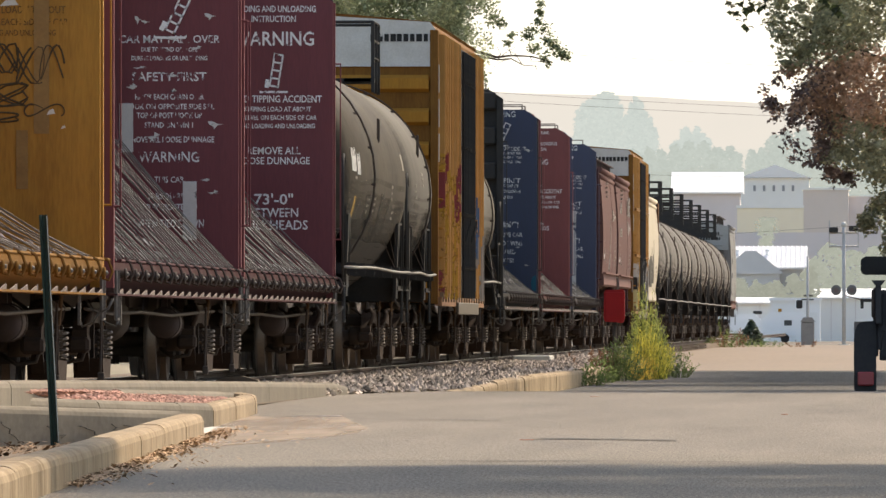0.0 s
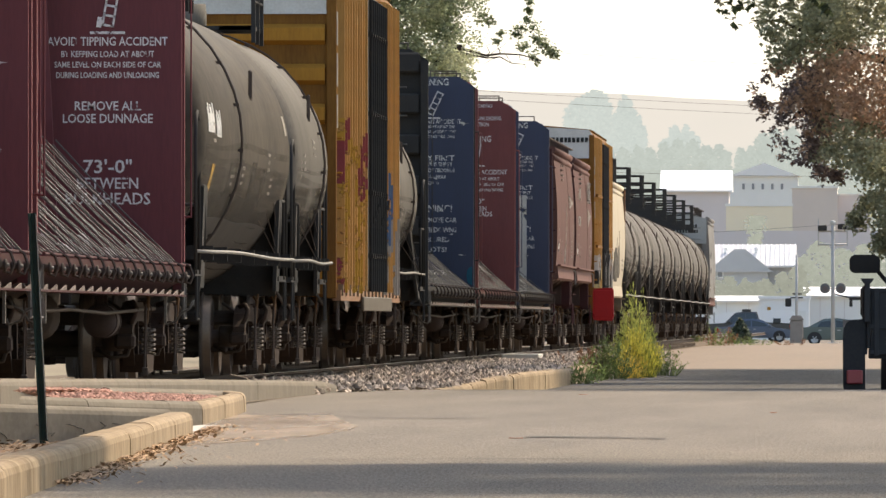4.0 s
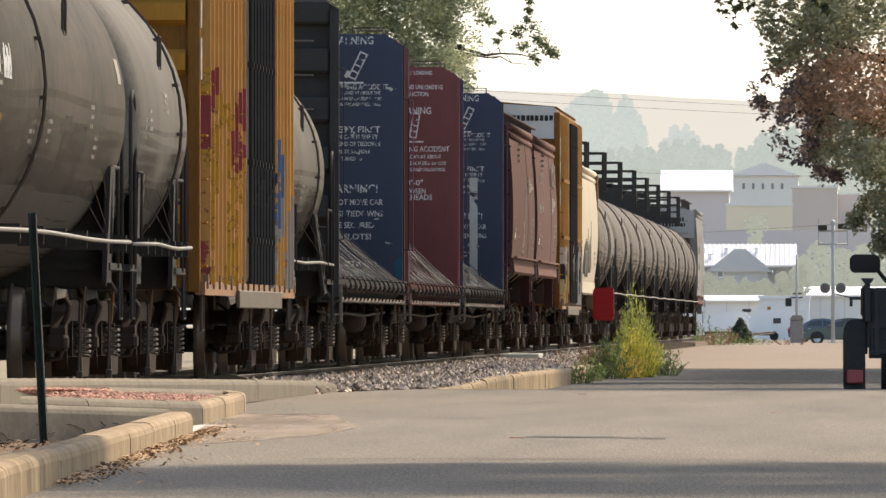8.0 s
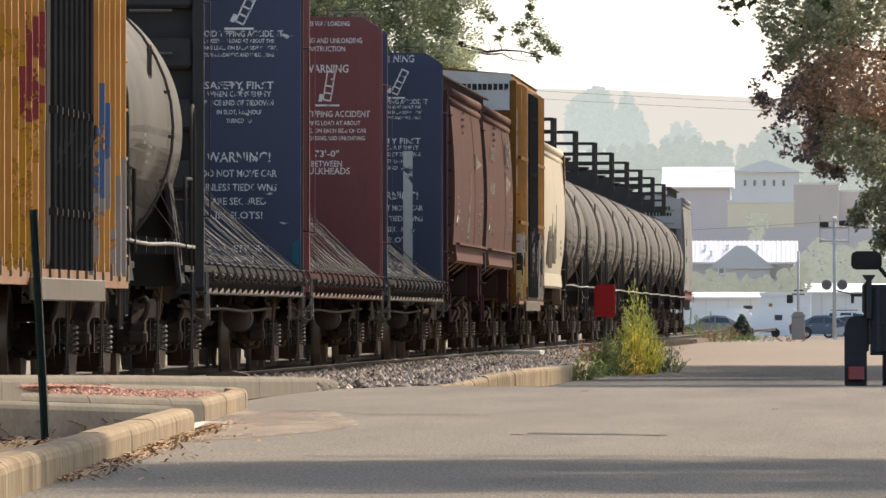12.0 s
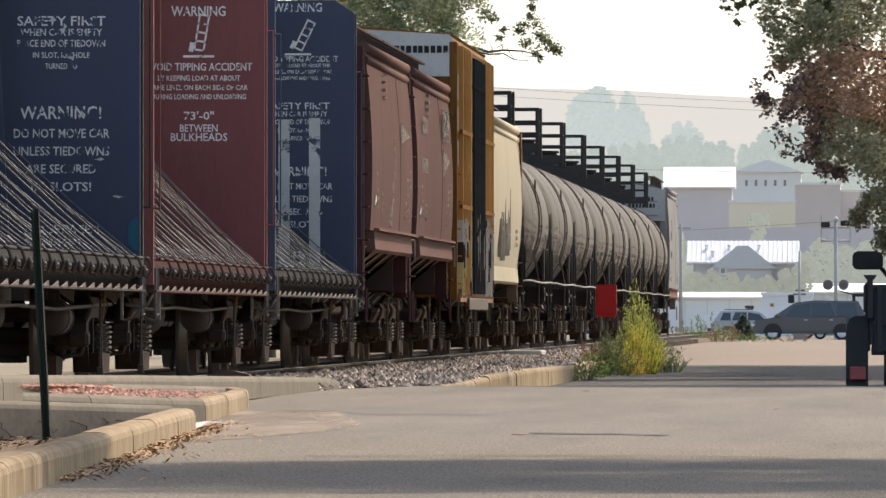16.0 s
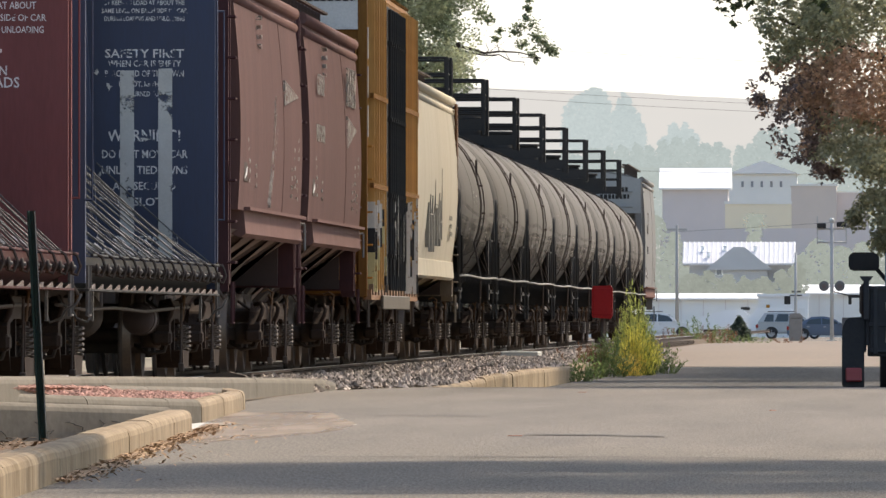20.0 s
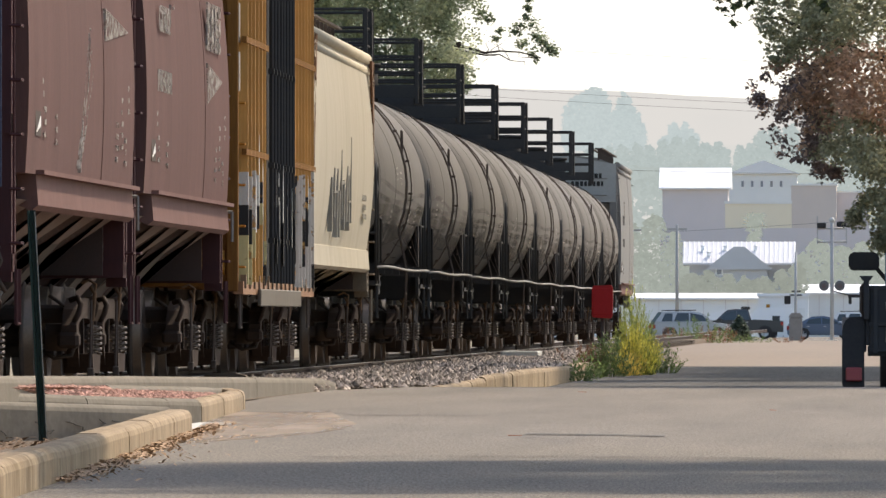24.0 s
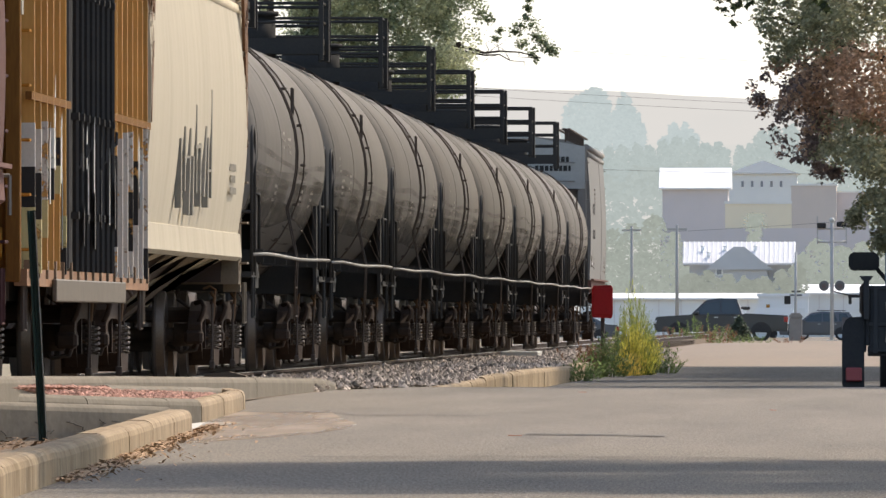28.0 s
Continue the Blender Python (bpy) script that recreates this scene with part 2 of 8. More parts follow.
def shared(key, build, material):
    """One mesh for alike parts."""
    if key not in MESHES:
        bm = bmesh.new()
        build(bm)
        MESHES[key] = mesh_of(key, bm, material)
    return MESHES[key]


def solo(name, bm, material, label, category, kind="", group=""):
    me = bm if isinstance(bm, bpy.types.Mesh) else mesh_of(name, bm, material)
    return tagged(new(name, me), label, category, group, kind)


LETTERS = {}


def letter_mesh(text):
    """A line of text as a mesh, one unit high, centred."""
    if text not in LETTERS:
        cu = bpy.data.curves.new("text", "FONT")
        cu.body, cu.align_x, cu.size, cu.offset, cu.resolution_u = text, "CENTER", 1 / 0.7, 0.018, 2
        ob = bpy.data.objects.new("text", cu)
        scene.collection.objects.link(ob)
        LETTERS[text] = bpy.data.meshes.new_from_object(ob.evaluated_get(bpy.context.evaluated_depsgraph_get()))
        bpy.data.objects.remove(ob)
        bpy.data.curves.remove(cu)
    return LETTERS[text]


def lettering(name, lines, material, parent, x, y, z, label=""):
    """Painted lines of text, centred at x, on a face that looks to -y. lines: text, height, drop below z, width of a letter for its height."""
    for text, h, drop, *wide in lines:
        me = letter_mesh(text).copy()
        span = max(v.co.x for v in me.vertices) - min(v.co.x for v in me.vertices)
        me.transform(Matrix.Translation((0, 0, -drop)) @ pose(0, 0, 0, 90) @ Matrix.Diagonal((len(text) * h * (wide[0] if wide else 0.64) / span, h, 1, 1)))
        me.materials.clear()
        me.materials.append(material)
        part(name, me, None, parent, label, pose(x, y, z))


def bar_boxes(rows, x, y, z, face="y", rng=None, letters=False):
    """Writing too small or not to be lettered: blocks of its size. rows: (width, height, drop)."""
    rng = rng or random.Random(3)
    out = []
    for w, h, drop in rows:
        c = -w / 2
        while c < w / 2:
            k = h * rng.uniform(0.55, 0.8) if letters else h * rng.uniform(1.5, 4)
            k = min(k, w / 2 - c)
            if k > h * 0.2:
                if face == "y":
                    out.append((x + c, x + c + k, y - 0.004, y, z - drop, z - drop + h))
                else:
                    out.append((x, x + 0.004, y + c, y + c + k, z - drop, z - drop + h))
            c += k + h * (0.22 if letters else 0.5)
    return out


def bars(bm, *spec):
    for q in bar_boxes(*spec):
        box(bm, *q)
    return bm


def marks_of(name, material, parent, *spec):
    """The same blocks, each a part."""
    for q in bar_boxes(*spec):
        bit(name, lambda bm: box(bm, *q), material, parent)


# ---- train ----
TRACK_X, RAIL_Z = -8.2, 0.19
M["spring"] = surface("spring_steel", (0.18, 0.15, 0.125), (0.075, 0.06, 0.048), 0.6, metal=0.0, scale=12, bump=0)
M["frame_rust"] = surface("sooty_rust", (0.050, 0.033, 0.025), (0.026, 0.021, 0.018), 0.8, scale=9, bump=0.006, spec=0.05)
# underside paint darkened: the shade below the cars is put into it
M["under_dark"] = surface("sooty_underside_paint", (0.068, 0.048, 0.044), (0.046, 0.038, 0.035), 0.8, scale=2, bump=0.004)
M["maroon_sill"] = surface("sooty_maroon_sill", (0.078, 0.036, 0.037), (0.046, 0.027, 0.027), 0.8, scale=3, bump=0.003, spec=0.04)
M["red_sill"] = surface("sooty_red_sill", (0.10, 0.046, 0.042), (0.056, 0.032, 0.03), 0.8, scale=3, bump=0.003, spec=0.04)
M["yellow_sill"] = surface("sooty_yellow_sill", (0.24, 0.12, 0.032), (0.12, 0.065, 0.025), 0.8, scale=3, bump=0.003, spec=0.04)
M["tread"] = surface("brown_wheel_tread", (0.115, 0.084, 0.061), (0.07, 0.052, 0.04), 0.42, metal=0.5, scale=5, bump=0.002, spec=0.4)
M["lever_rust"] = surface("orange_rust", (0.15, 0.085, 0.045), (0.07, 0.045, 0.03), 0.8, scale=9, bump=0.003)
CARS, WHEELS = [], []


def car(name, label, category, y):
    ob = thing(name, label, category, "cars of the freight train", pose(TRACK_X, y, RAIL_Z))
    CARS.append((ob, y))
    return ob


def coil(bm, x, y, z0, z1, r, turns, wire, n=9):
    pts = []
    for i in range(int(turns * n) + 1):
        a = 2 * math.pi * i / n
        pts.append((x + math.cos(a) * r, y + math.sin(a) * r, z0 + (z1 - z0) * i / (turns * n)))
    pipe(bm, pts, wire, 5)


def side_frame(bm):
    # cast side frame: arched top, deep centre, window for the springs
    top = [(-1.25, 0.56), (-1.02, 0.70), (-0.55, 0.80), (0.55, 0.80), (1.02, 0.70), (1.25, 0.56)]
    prism(bm, [(-1.25, 0.40), (-1.02, 0.40), (-0.88, 0.58), (-0.40, 0.62), (0.40, 0.62), (0.88, 0.58), (1.02, 0.40), (1.25, 0.40)] + top[::-1], "x", -0.06, 0.07)
    prism(bm, [(-0.50, 0.14), (0.50, 0.14), (0.62, 0.31), (-0.62, 0.31)], "x", -0.09, 0.17)
    for s in (-1, 1):
        prism(bm, [(s * 0.34, 0.2), (s * 0.46, 0.2), (s * 0.46, 0.64), (s * 0.34, 0.64)], "x", -0.06, 0.035)
        prism(bm, [(s * 0.5, 0.2), (s * 0.6, 0.2), (s * 1.0, 0.52), (s * 0.88, 0.56)], "x", -0.05, 0.055)
        box(bm, -0.10, 0.09, s * 1.13 - 0.16, s * 1.13 + 0.16, 0.36, 0.50, 0.03)
        pipe(bm, [(0.03, s * 1.18, 0.56), (0.08, s * 1.18, 0.66), (0.10, s * 1.14, 0.74), (0.07, s * 1.08, 0.80), (0.0, s * 1.04, 0.78)], 0.026, 6)


def spring(bm):
    coil(bm, 0, 0, 0.31, 0.56, 0.047, 5.5, 0.0125)


def wheelset(bm):
    tube(bm, (-1.0, 0, 0), (1.0, 0, 0), 0.075, 10)
    for s in (-1, 1):
        prof = [(s * 0.66, 0.1), (s * 0.70, 0.12), (s * 0.70, 0.37), (s * 0.672, 0.385), (s * 0.672, 0.487), (s * 0.70, 0.487), (s * 0.712, 0.455), (s * 0.79, 0.447), (s * 0.80, 0.40), (s * 0.755, 0.37), (s * 0.75, 0.14), (s * 0.80, 0.11), (s * 0.80, 0.075)]
        lathe(bm, prof, "x", 28)
        lathe(bm, [(s * 0.88, 0.075), (s * 0.88, 0.12), (s * 1.06, 0.12), (s * 1.075, 0.09), (s * 1.075, 0)], "x", 14)
        for k in range(3):
            a = 2 * math.pi * k / 3
            tube(bm, (s * 1.06, math.cos(a) * 0.06, math.sin(a) * 0.06), (s * 1.10, math.cos(a) * 0.06, math.sin(a) * 0.06), 0.017, 6)


def wheelset_mesh():
    """The wheels' running treads are worn to brown steel."""
    if "wheelset" not in MESHES:
        me = shared("wheelset", wheelset, M["soot"])
        me.materials.append(M["tread"])
        for p in me.polygons:
            r = math.hypot(p.center.y, p.center.z)
            if 0.43 < r < 0.475 and 0.66 < abs(p.center.x) < 0.81 and abs(p.normal.x) < 0.5:
                p.material_index = 1
    return MESHES["wheelset"]


def brake_lever(bm):
    # upright lever with its hooked end, and a rod to the beam
    pipe(bm, [(1.18, 0.62, 0.90), (1.22, 0.62, 0.84), (1.20, 0.60, 0.60), (1.21, 0.60, 0.40), (1.17, 0.58, 0.30)], 0.019, 6)
    pipe(bm, [(1.10, 0.62, 0.93), (1.17, 0.62, 0.96), (1.23, 0.62, 0.92), (1.22, 0.62, 0.86)], 0.014, 5)
    tube(bm, (0.4, 0.5, 0.42), (1.2, 0.6, 0.42), 0.016, 6)


def hanger_rod(bm):
    tube(bm, (1.26, -0.62, 0.78), (1.25, -0.64, 0.16), 0.013, 6)
    box(bm, 1.225, 1.285, -0.67, -0.60, 0.10, 0.19, 0.01)


def brake_hose(bm):
    pipe(bm, [(0.9, -0.75, 0.82), (1.08, -0.8, 0.70), (1.16, -0.82, 0.48), (1.10, -0.80, 0.30), (0.94, -0.75, 0.27), (0.80, -0.7, 0.36)], 0.018, 6)


def guard_strip(bm):
    box(bm, 1.23, 1.255, -0.025, 0.025, 0.15, 0.60, 0.006)


def bolster(bm):
    box(bm, -1.12, 1.12, -0.2, 0.2, 0.58, 0.74, 0.03)


def brake_beam(bm):
    box(bm, -0.95, 0.95, -0.05, 0.05, 0.28, 0.44, 0.02)


def truck(parent, y):
    t = part("truck", shared("truck_bolster", bolster, M["soot"]), None, parent, "sooty cast-steel four-wheel truck", pose(0, y, 0))
    for s in (-1, 1):
        part("side_frame", shared("side_frame", side_frame, M["frame_rust"]), None, t, "rusty cast side frame", pose(s * 1.10, 0, 0, 0, 0, 0 if s > 0 else 180))
        for dx, dy in ((0.17, -0.10), (0.13, 0.12)):
            part("spring", shared("spring", spring, M["spring"]), None, t, "coil spring with worn edges", pose(s * (1.10 + dx), dy, 0))
    part("brake_lever", shared("brake_lever", brake_lever, M["lever_rust"]), None, t, "rusty hooked brake lever")
    part("hanger_rod", shared("hanger_rod", hanger_rod, M["soot"]), None, t)
    part("brake_hose", shared("brake_hose", brake_hose, M["soot"]), None, t, "black looped brake hose")
    for dy in (-0.27, 0.27):
        part("guard_strip", shared("guard_strip", guard_strip, M["frame_rust"]), None, t, "", pose(0, dy, 0))
    for dy in (-0.57, 0.57):
        part("brake_beam", shared("brake_beam", brake_beam, M["soot"]), None, t, "", pose(0, dy, 0))
    for dy in (-0.89, 0.89):
        w = part("wheelset", wheelset_mesh(), None, t, "pair of steel wheels on an axle", pose(0, dy, 0.457))
        WHEELS.append((w, dy))
    return t


def coupler(bm):
    box(bm, -0.09, 0.09, -0.55, 0.3, 0.78, 0.96, 0.02)
    prism(bm, [(-0.17, -0.78), (0.02, -0.84), (0.20, -0.74), (0.20, -0.52), (0.10, -0.45), (-0.12, -0.45)], "z", 0.74, 1.0)
    pipe(bm, [(0.45, 0.1, 0.86), (0.45, -0.2, 0.72), (0.3, -0.45, 0.5), (0.05, -0.62, 0.45)], 0.028, 6)
    pipe(bm, [(0.2, 0.0, 1.0), (0.6, -0.1, 1.02), (1.3, -0.1, 1.02), (1.42, -0.12, 0.82)], 0.017, 6)


def couplers(parent, half):
    part("coupler", shared("coupler", coupler, M["soot"]), None, parent, "knuckle coupler with its air hose", pose(0, -half + 0.6, 0))
    part("coupler", shared("coupler", coupler, M["soot"]), None, parent, "", pose(0, half - 0.6, 0, 0, 0, 180))


def rungs(parent, x, y, z0, z1, w, mat, along="y", step=0.42, r=0.014):
    """Grab irons one above the other, each a part; along: the direction they run."""
    def build(bm):
        if along == "y":
            pipe(bm, [(-0.08, -w / 2, 0), (0, -w / 2, 0), (0, w / 2, 0), (-0.08, w / 2, 0)], r, 5)
        else:
            pipe(bm, [(-w / 2, 0.08, 0), (-w / 2, 0, 0), (w / 2, 0, 0), (w / 2, 0.08, 0)], r, 5)
    me = shared("grab_iron_%s_%.2f_%s" % (along, w, mat.name), build, mat)
    n = int((z1 - z0) / step) + 1
    for i in range(n):
        flip = (x < 0) if along == "y" else (y > 0)
        part("grab_iron", me, None, parent, "", pose(x, y, z0 + i * step, 0, 0, 180 if flip else 0))


def stirrup(parent, x, y, mat, z=1.0, w=0.36):
    me = shared("stirrup_" + mat.name, lambda bm: pipe(bm, [(0, -w / 2, 0), (0, -w / 2, -0.42), (0, w / 2, -0.42), (0, w / 2, 0)], 0.018, 5), mat)
    part("stirrup", me, None, parent, "", pose(x, y, z))
# ---- centre-beam flat cars ----
CB_HALF, CB_W, DECK, BULK_TOP = 11.25, 1.45, 1.12, 4.62


def ladder_mark(bm, x, y, z, h, tilt):
    """The tipped-load picture: a leaning stack on its trolley."""
    c, s = math.cos(tilt), math.sin(tilt)

    def quad(u0, u1, v0, v1):
        p = [(u0, v0), (u1, v0), (u1, v1), (u0, v1)]
        prism(bm, [(x + u * c + v * s, z - u * s + v * c) for u, v in p], "y", y - 0.004, y)
    w = h * 0.3
    quad(-w / 2, -w / 2 + 0.02, 0, h)
    quad(w / 2 - 0.02, w / 2, 0, h)
    for k in range(5):
        quad(-w / 2, w / 2, k * h / 4.2, k * h / 4.2 + 0.022)
    box(bm, x - h * 0.42, x + h * 0.42, y - 0.004, y, z - 0.07, z - 0.045)
    quad(-w * 0.9, -w * 0.5, -0.02, h * 0.2)


def warning_lines(style):
    """Lines of a bulkhead's notice: text, letter height, drop below the top, width of a letter for its height."""
    return {
        "yellow": [("KEEPING LOAD AT ABOUT", 0.062, 1.38), ("LEVEL ON EACH SIDE OF CAR", 0.055, 1.48), ("LOADING AND UNLOADING", 0.05, 1.57)],
        "maroon_old": [("CAR MAY FALL OVER", 0.078, 1.13, 0.78), ("DUE TO WIND OR SLOPE", 0.045, 1.22), ("DURING LOADING OR UNLOADING", 0.045, 1.31), ("SAFETY FIRST", 0.088, 1.52, 0.72), ("HOOK EACH CHAIN OVER", 0.055, 1.71), ("HOOK ON OPPOSITE SIDE SILL", 0.055, 1.81),
                       ("TOP OF POST HOOK UP", 0.055, 1.90), ("STAND ON WIN 1", 0.055, 2.00), ("REMOVE ALL LOOSE DUNNAGE", 0.06, 2.15), ("WARNING", 0.105, 2.35, 0.85), ("THIS CAR", 0.06, 2.56), ("IS REQUIRED", 0.06, 2.73), ("TO BE TIGHTENED", 0.06, 2.84), ("WHEN TIED DOWN", 0.08, 3.02)],
        "maroon": [("LOADING AND UNLOADING", 0.075, 0.28), ("INSTRUCTION", 0.075, 0.40), ("WARNING", 0.165, 0.68, 0.85), ("AVOID TIPPING ACCIDENT", 0.082, 1.36), ("BY KEEPING LOAD AT ABOUT", 0.058, 1.47), ("SAME LEVEL ON EACH SIDE OF CAR", 0.055, 1.57, 0.62),
                   ("DURING LOADING AND UNLOADING", 0.055, 1.67), ("REMOVE ALL", 0.085, 1.98, 0.75), ("LOOSE DUNNAGE", 0.085, 2.10, 0.78), ("73'-0\"", 0.125, 2.58, 0.62), ("BETWEEN", 0.105, 2.73, 0.8), ("BULKHEADS", 0.11, 2.88, 0.82)],
        "red_brown": [("THIS WAY LOADING", 0.06, 0.12), ("LOADING AND UNLOADING", 0.07, 0.35), ("INSTRUCTION", 0.07, 0.46), ("WARNING", 0.105, 0.74, 0.8), ("AVOID TIPPING ACCIDENT", 0.082, 1.33), ("BY KEEPING LOAD AT ABOUT", 0.058, 1.44), ("SAME LEVEL ON EACH SIDE OF CAR", 0.055, 1.54, 0.64),
                      ("DURING LOADING AND UNLOADING", 0.055, 1.64, 0.66), ("73'-0\"", 0.085, 1.86), ("BETWEEN", 0.078, 1.99, 0.75), ("BULKHEADS", 0.085, 2.09, 0.8)],
        "blue": [("WARNING", 0.11, 0.14, 0.8), ("AVOID TIPPING ACCIDENT", 0.072, 0.77), ("BY KEEPING LOAD AT ABOUT THE", 0.045, 0.84), ("SAME LEVEL ON EACH SIDE OF CAR", 0.045, 0.92), ("DURING LOADING AND UNLOADING", 0.045, 1.00),
                 ("SAFETY FIRST", 0.085, 1.37, 0.78), ("WHEN CAR IS EMPTY", 0.062, 1.46, 0.7), ("PLACE END OF TIEDOWN", 0.062, 1.56), ("IN SLOT, KEYHOLE", 0.05, 1.66), ("TURNED TO", 0.05, 1.76), ("WARNING!", 0.115, 2.21, 0.8), ("DO NOT MOVE CAR", 0.08, 2.38, 0.72), ("UNLESS TIEDOWNS", 0.08, 2.54, 0.72), ("ARE SECURED", 0.08, 2.70, 0.72), ("IN SLOTS!", 0.08, 2.86, 0.75), ("73-0 BETWEEN", 0.075, 3.24, 0.75), ("BULKHEADS", 0.06, 3.35)],
    }[style]


for style in ("yellow", "maroon_old", "maroon", "red_brown", "blue"):
    for line in warning_lines(style):
        letter_mesh(line[0])


def cable_mesh(v):
    """One of eight slack tie-down cables."""
    def build(bm):
        rng = random.Random(100 + v)
        top, sag = DECK + 0.05 + (0.62, 0.95, 1.0, 1.1, 1.3)[v // 8] + rng.uniform(-0.06, 0.10), rng.uniform(-0.01, 0.035)
        pipe(bm, [(0.26, 0, top), (0.6, rng.uniform(-0.02, 0.02), top - (top - DECK) * 0.30 - sag * 0.6), (1.0, rng.uniform(-0.02, 0.02), top - (top - DECK) * 0.63 - sag), (CB_W - 0.02, 0, DECK + 0.04)], 0.0085, 4)
    return shared("tie_down_cable_%d" % v, build, M["cable"])


def loose_end(v):
    def build(bm):
        rng = random.Random(300 + v)
        pipe(bm, [(0.35, 0.1, DECK + 0.75), (0.6 + rng.uniform(-0.1, 0.1), 0.1, DECK + 0.3), (0.95, 0.2, DECK + 0.06 + rng.uniform(0, 0.12)), (1.25, 0.3, DECK + 0.05)], 0.0085, 4)
    return shared("loose_cable_%d" % v, build, M["cable"])


def buckle(bm):
    box(bm, -0.045, 0.045, -0.01, 0.01, -0.011, 0.011, 0.004)


def winch(bm):
    W = CB_W
    tube(bm, (W + 0.01, 0.02, DECK - 0.08), (W + 0.10, 0.02, DECK - 0.08), 0.034, 10)
    tube(bm, (W + 0.075, 0.02, DECK - 0.08), (W + 0.095, 0.02, DECK - 0.08), 0.05, 10)
    pipe(bm, [(W + 0.05, 0.1, DECK + 0.06), (W + 0.12, 0.10, DECK + 0.02), (W + 0.15, 0.10, DECK - 0.07), (W + 0.12, 0.10, DECK - 0.14), (W + 0.06, 0.1, DECK - 0.12)], 0.013, 5)


# paler cap standing in for the light a winch end catches
def winch_cap(bm):
    lathe(bm, [(CB_W + 0.10, 0.02), (CB_W + 0.115, 0.014), (CB_W + 0.12, 0)], "x", 8, y=0.02, z=DECK - 0.08)


def sill_bracket(bm):
    W = CB_W
    prism(bm, [(-0.36, DECK - 0.249), (0.40, DECK - 0.249), (0.40, DECK - 0.205)], "x", W + 0.026, W + 0.04)


def reservoir(bm):
    lathe(bm, [(-0.5, 0), (-0.48, 0.09), (-0.42, 0.15), (0.42, 0.15), (0.48, 0.09), (0.5, 0)], "y", 20)
    for k in (-0.3, 0.3):
        lathe(bm, [(k - 0.03, 0.15), (k - 0.03, 0.16), (k + 0.03, 0.16), (k + 0.03, 0.15)], "y", 20)
        box(bm, -0.03, 0.03, k - 0.03, k + 0.03, 0.13, 0.42)


def cylinder(bm):
    lathe(bm, [(-0.3, 0), (-0.3, 0.18), (0.2, 0.18), (0.26, 0.22), (0.3, 0.22), (0.3, 0)], "y", 18)
    tube(bm, (0, 0.3, 0), (0, 1.1, 0), 0.03, 6)
    box(bm, -0.04, 0.04, -0.2, 0.1, 0.15, 0.4)


def brake_pipe(bm):
    L = CB_HALF
    pipe(bm, [(1.2, -L + 0.3, 0.74), (1.22, -L + 3.8, 0.70), (1.18, -2.0, 0.72), (1.22, 2.5, 0.69), (1.2, L - 3.8, 0.72), (1.2, L - 0.3, 0.74)], 0.017, 6)


def uncoupling_lever(bm):
    pipe(bm, [(-0.22, 0.05, 0.10), (-0.18, 0.05, 0.02), (-0.10, 0.04, -0.02), (-0.05, 0.02, -0.10), (0.04, 0.0, -0.13), (0.06, 0, -0.08)], 0.011, 6)


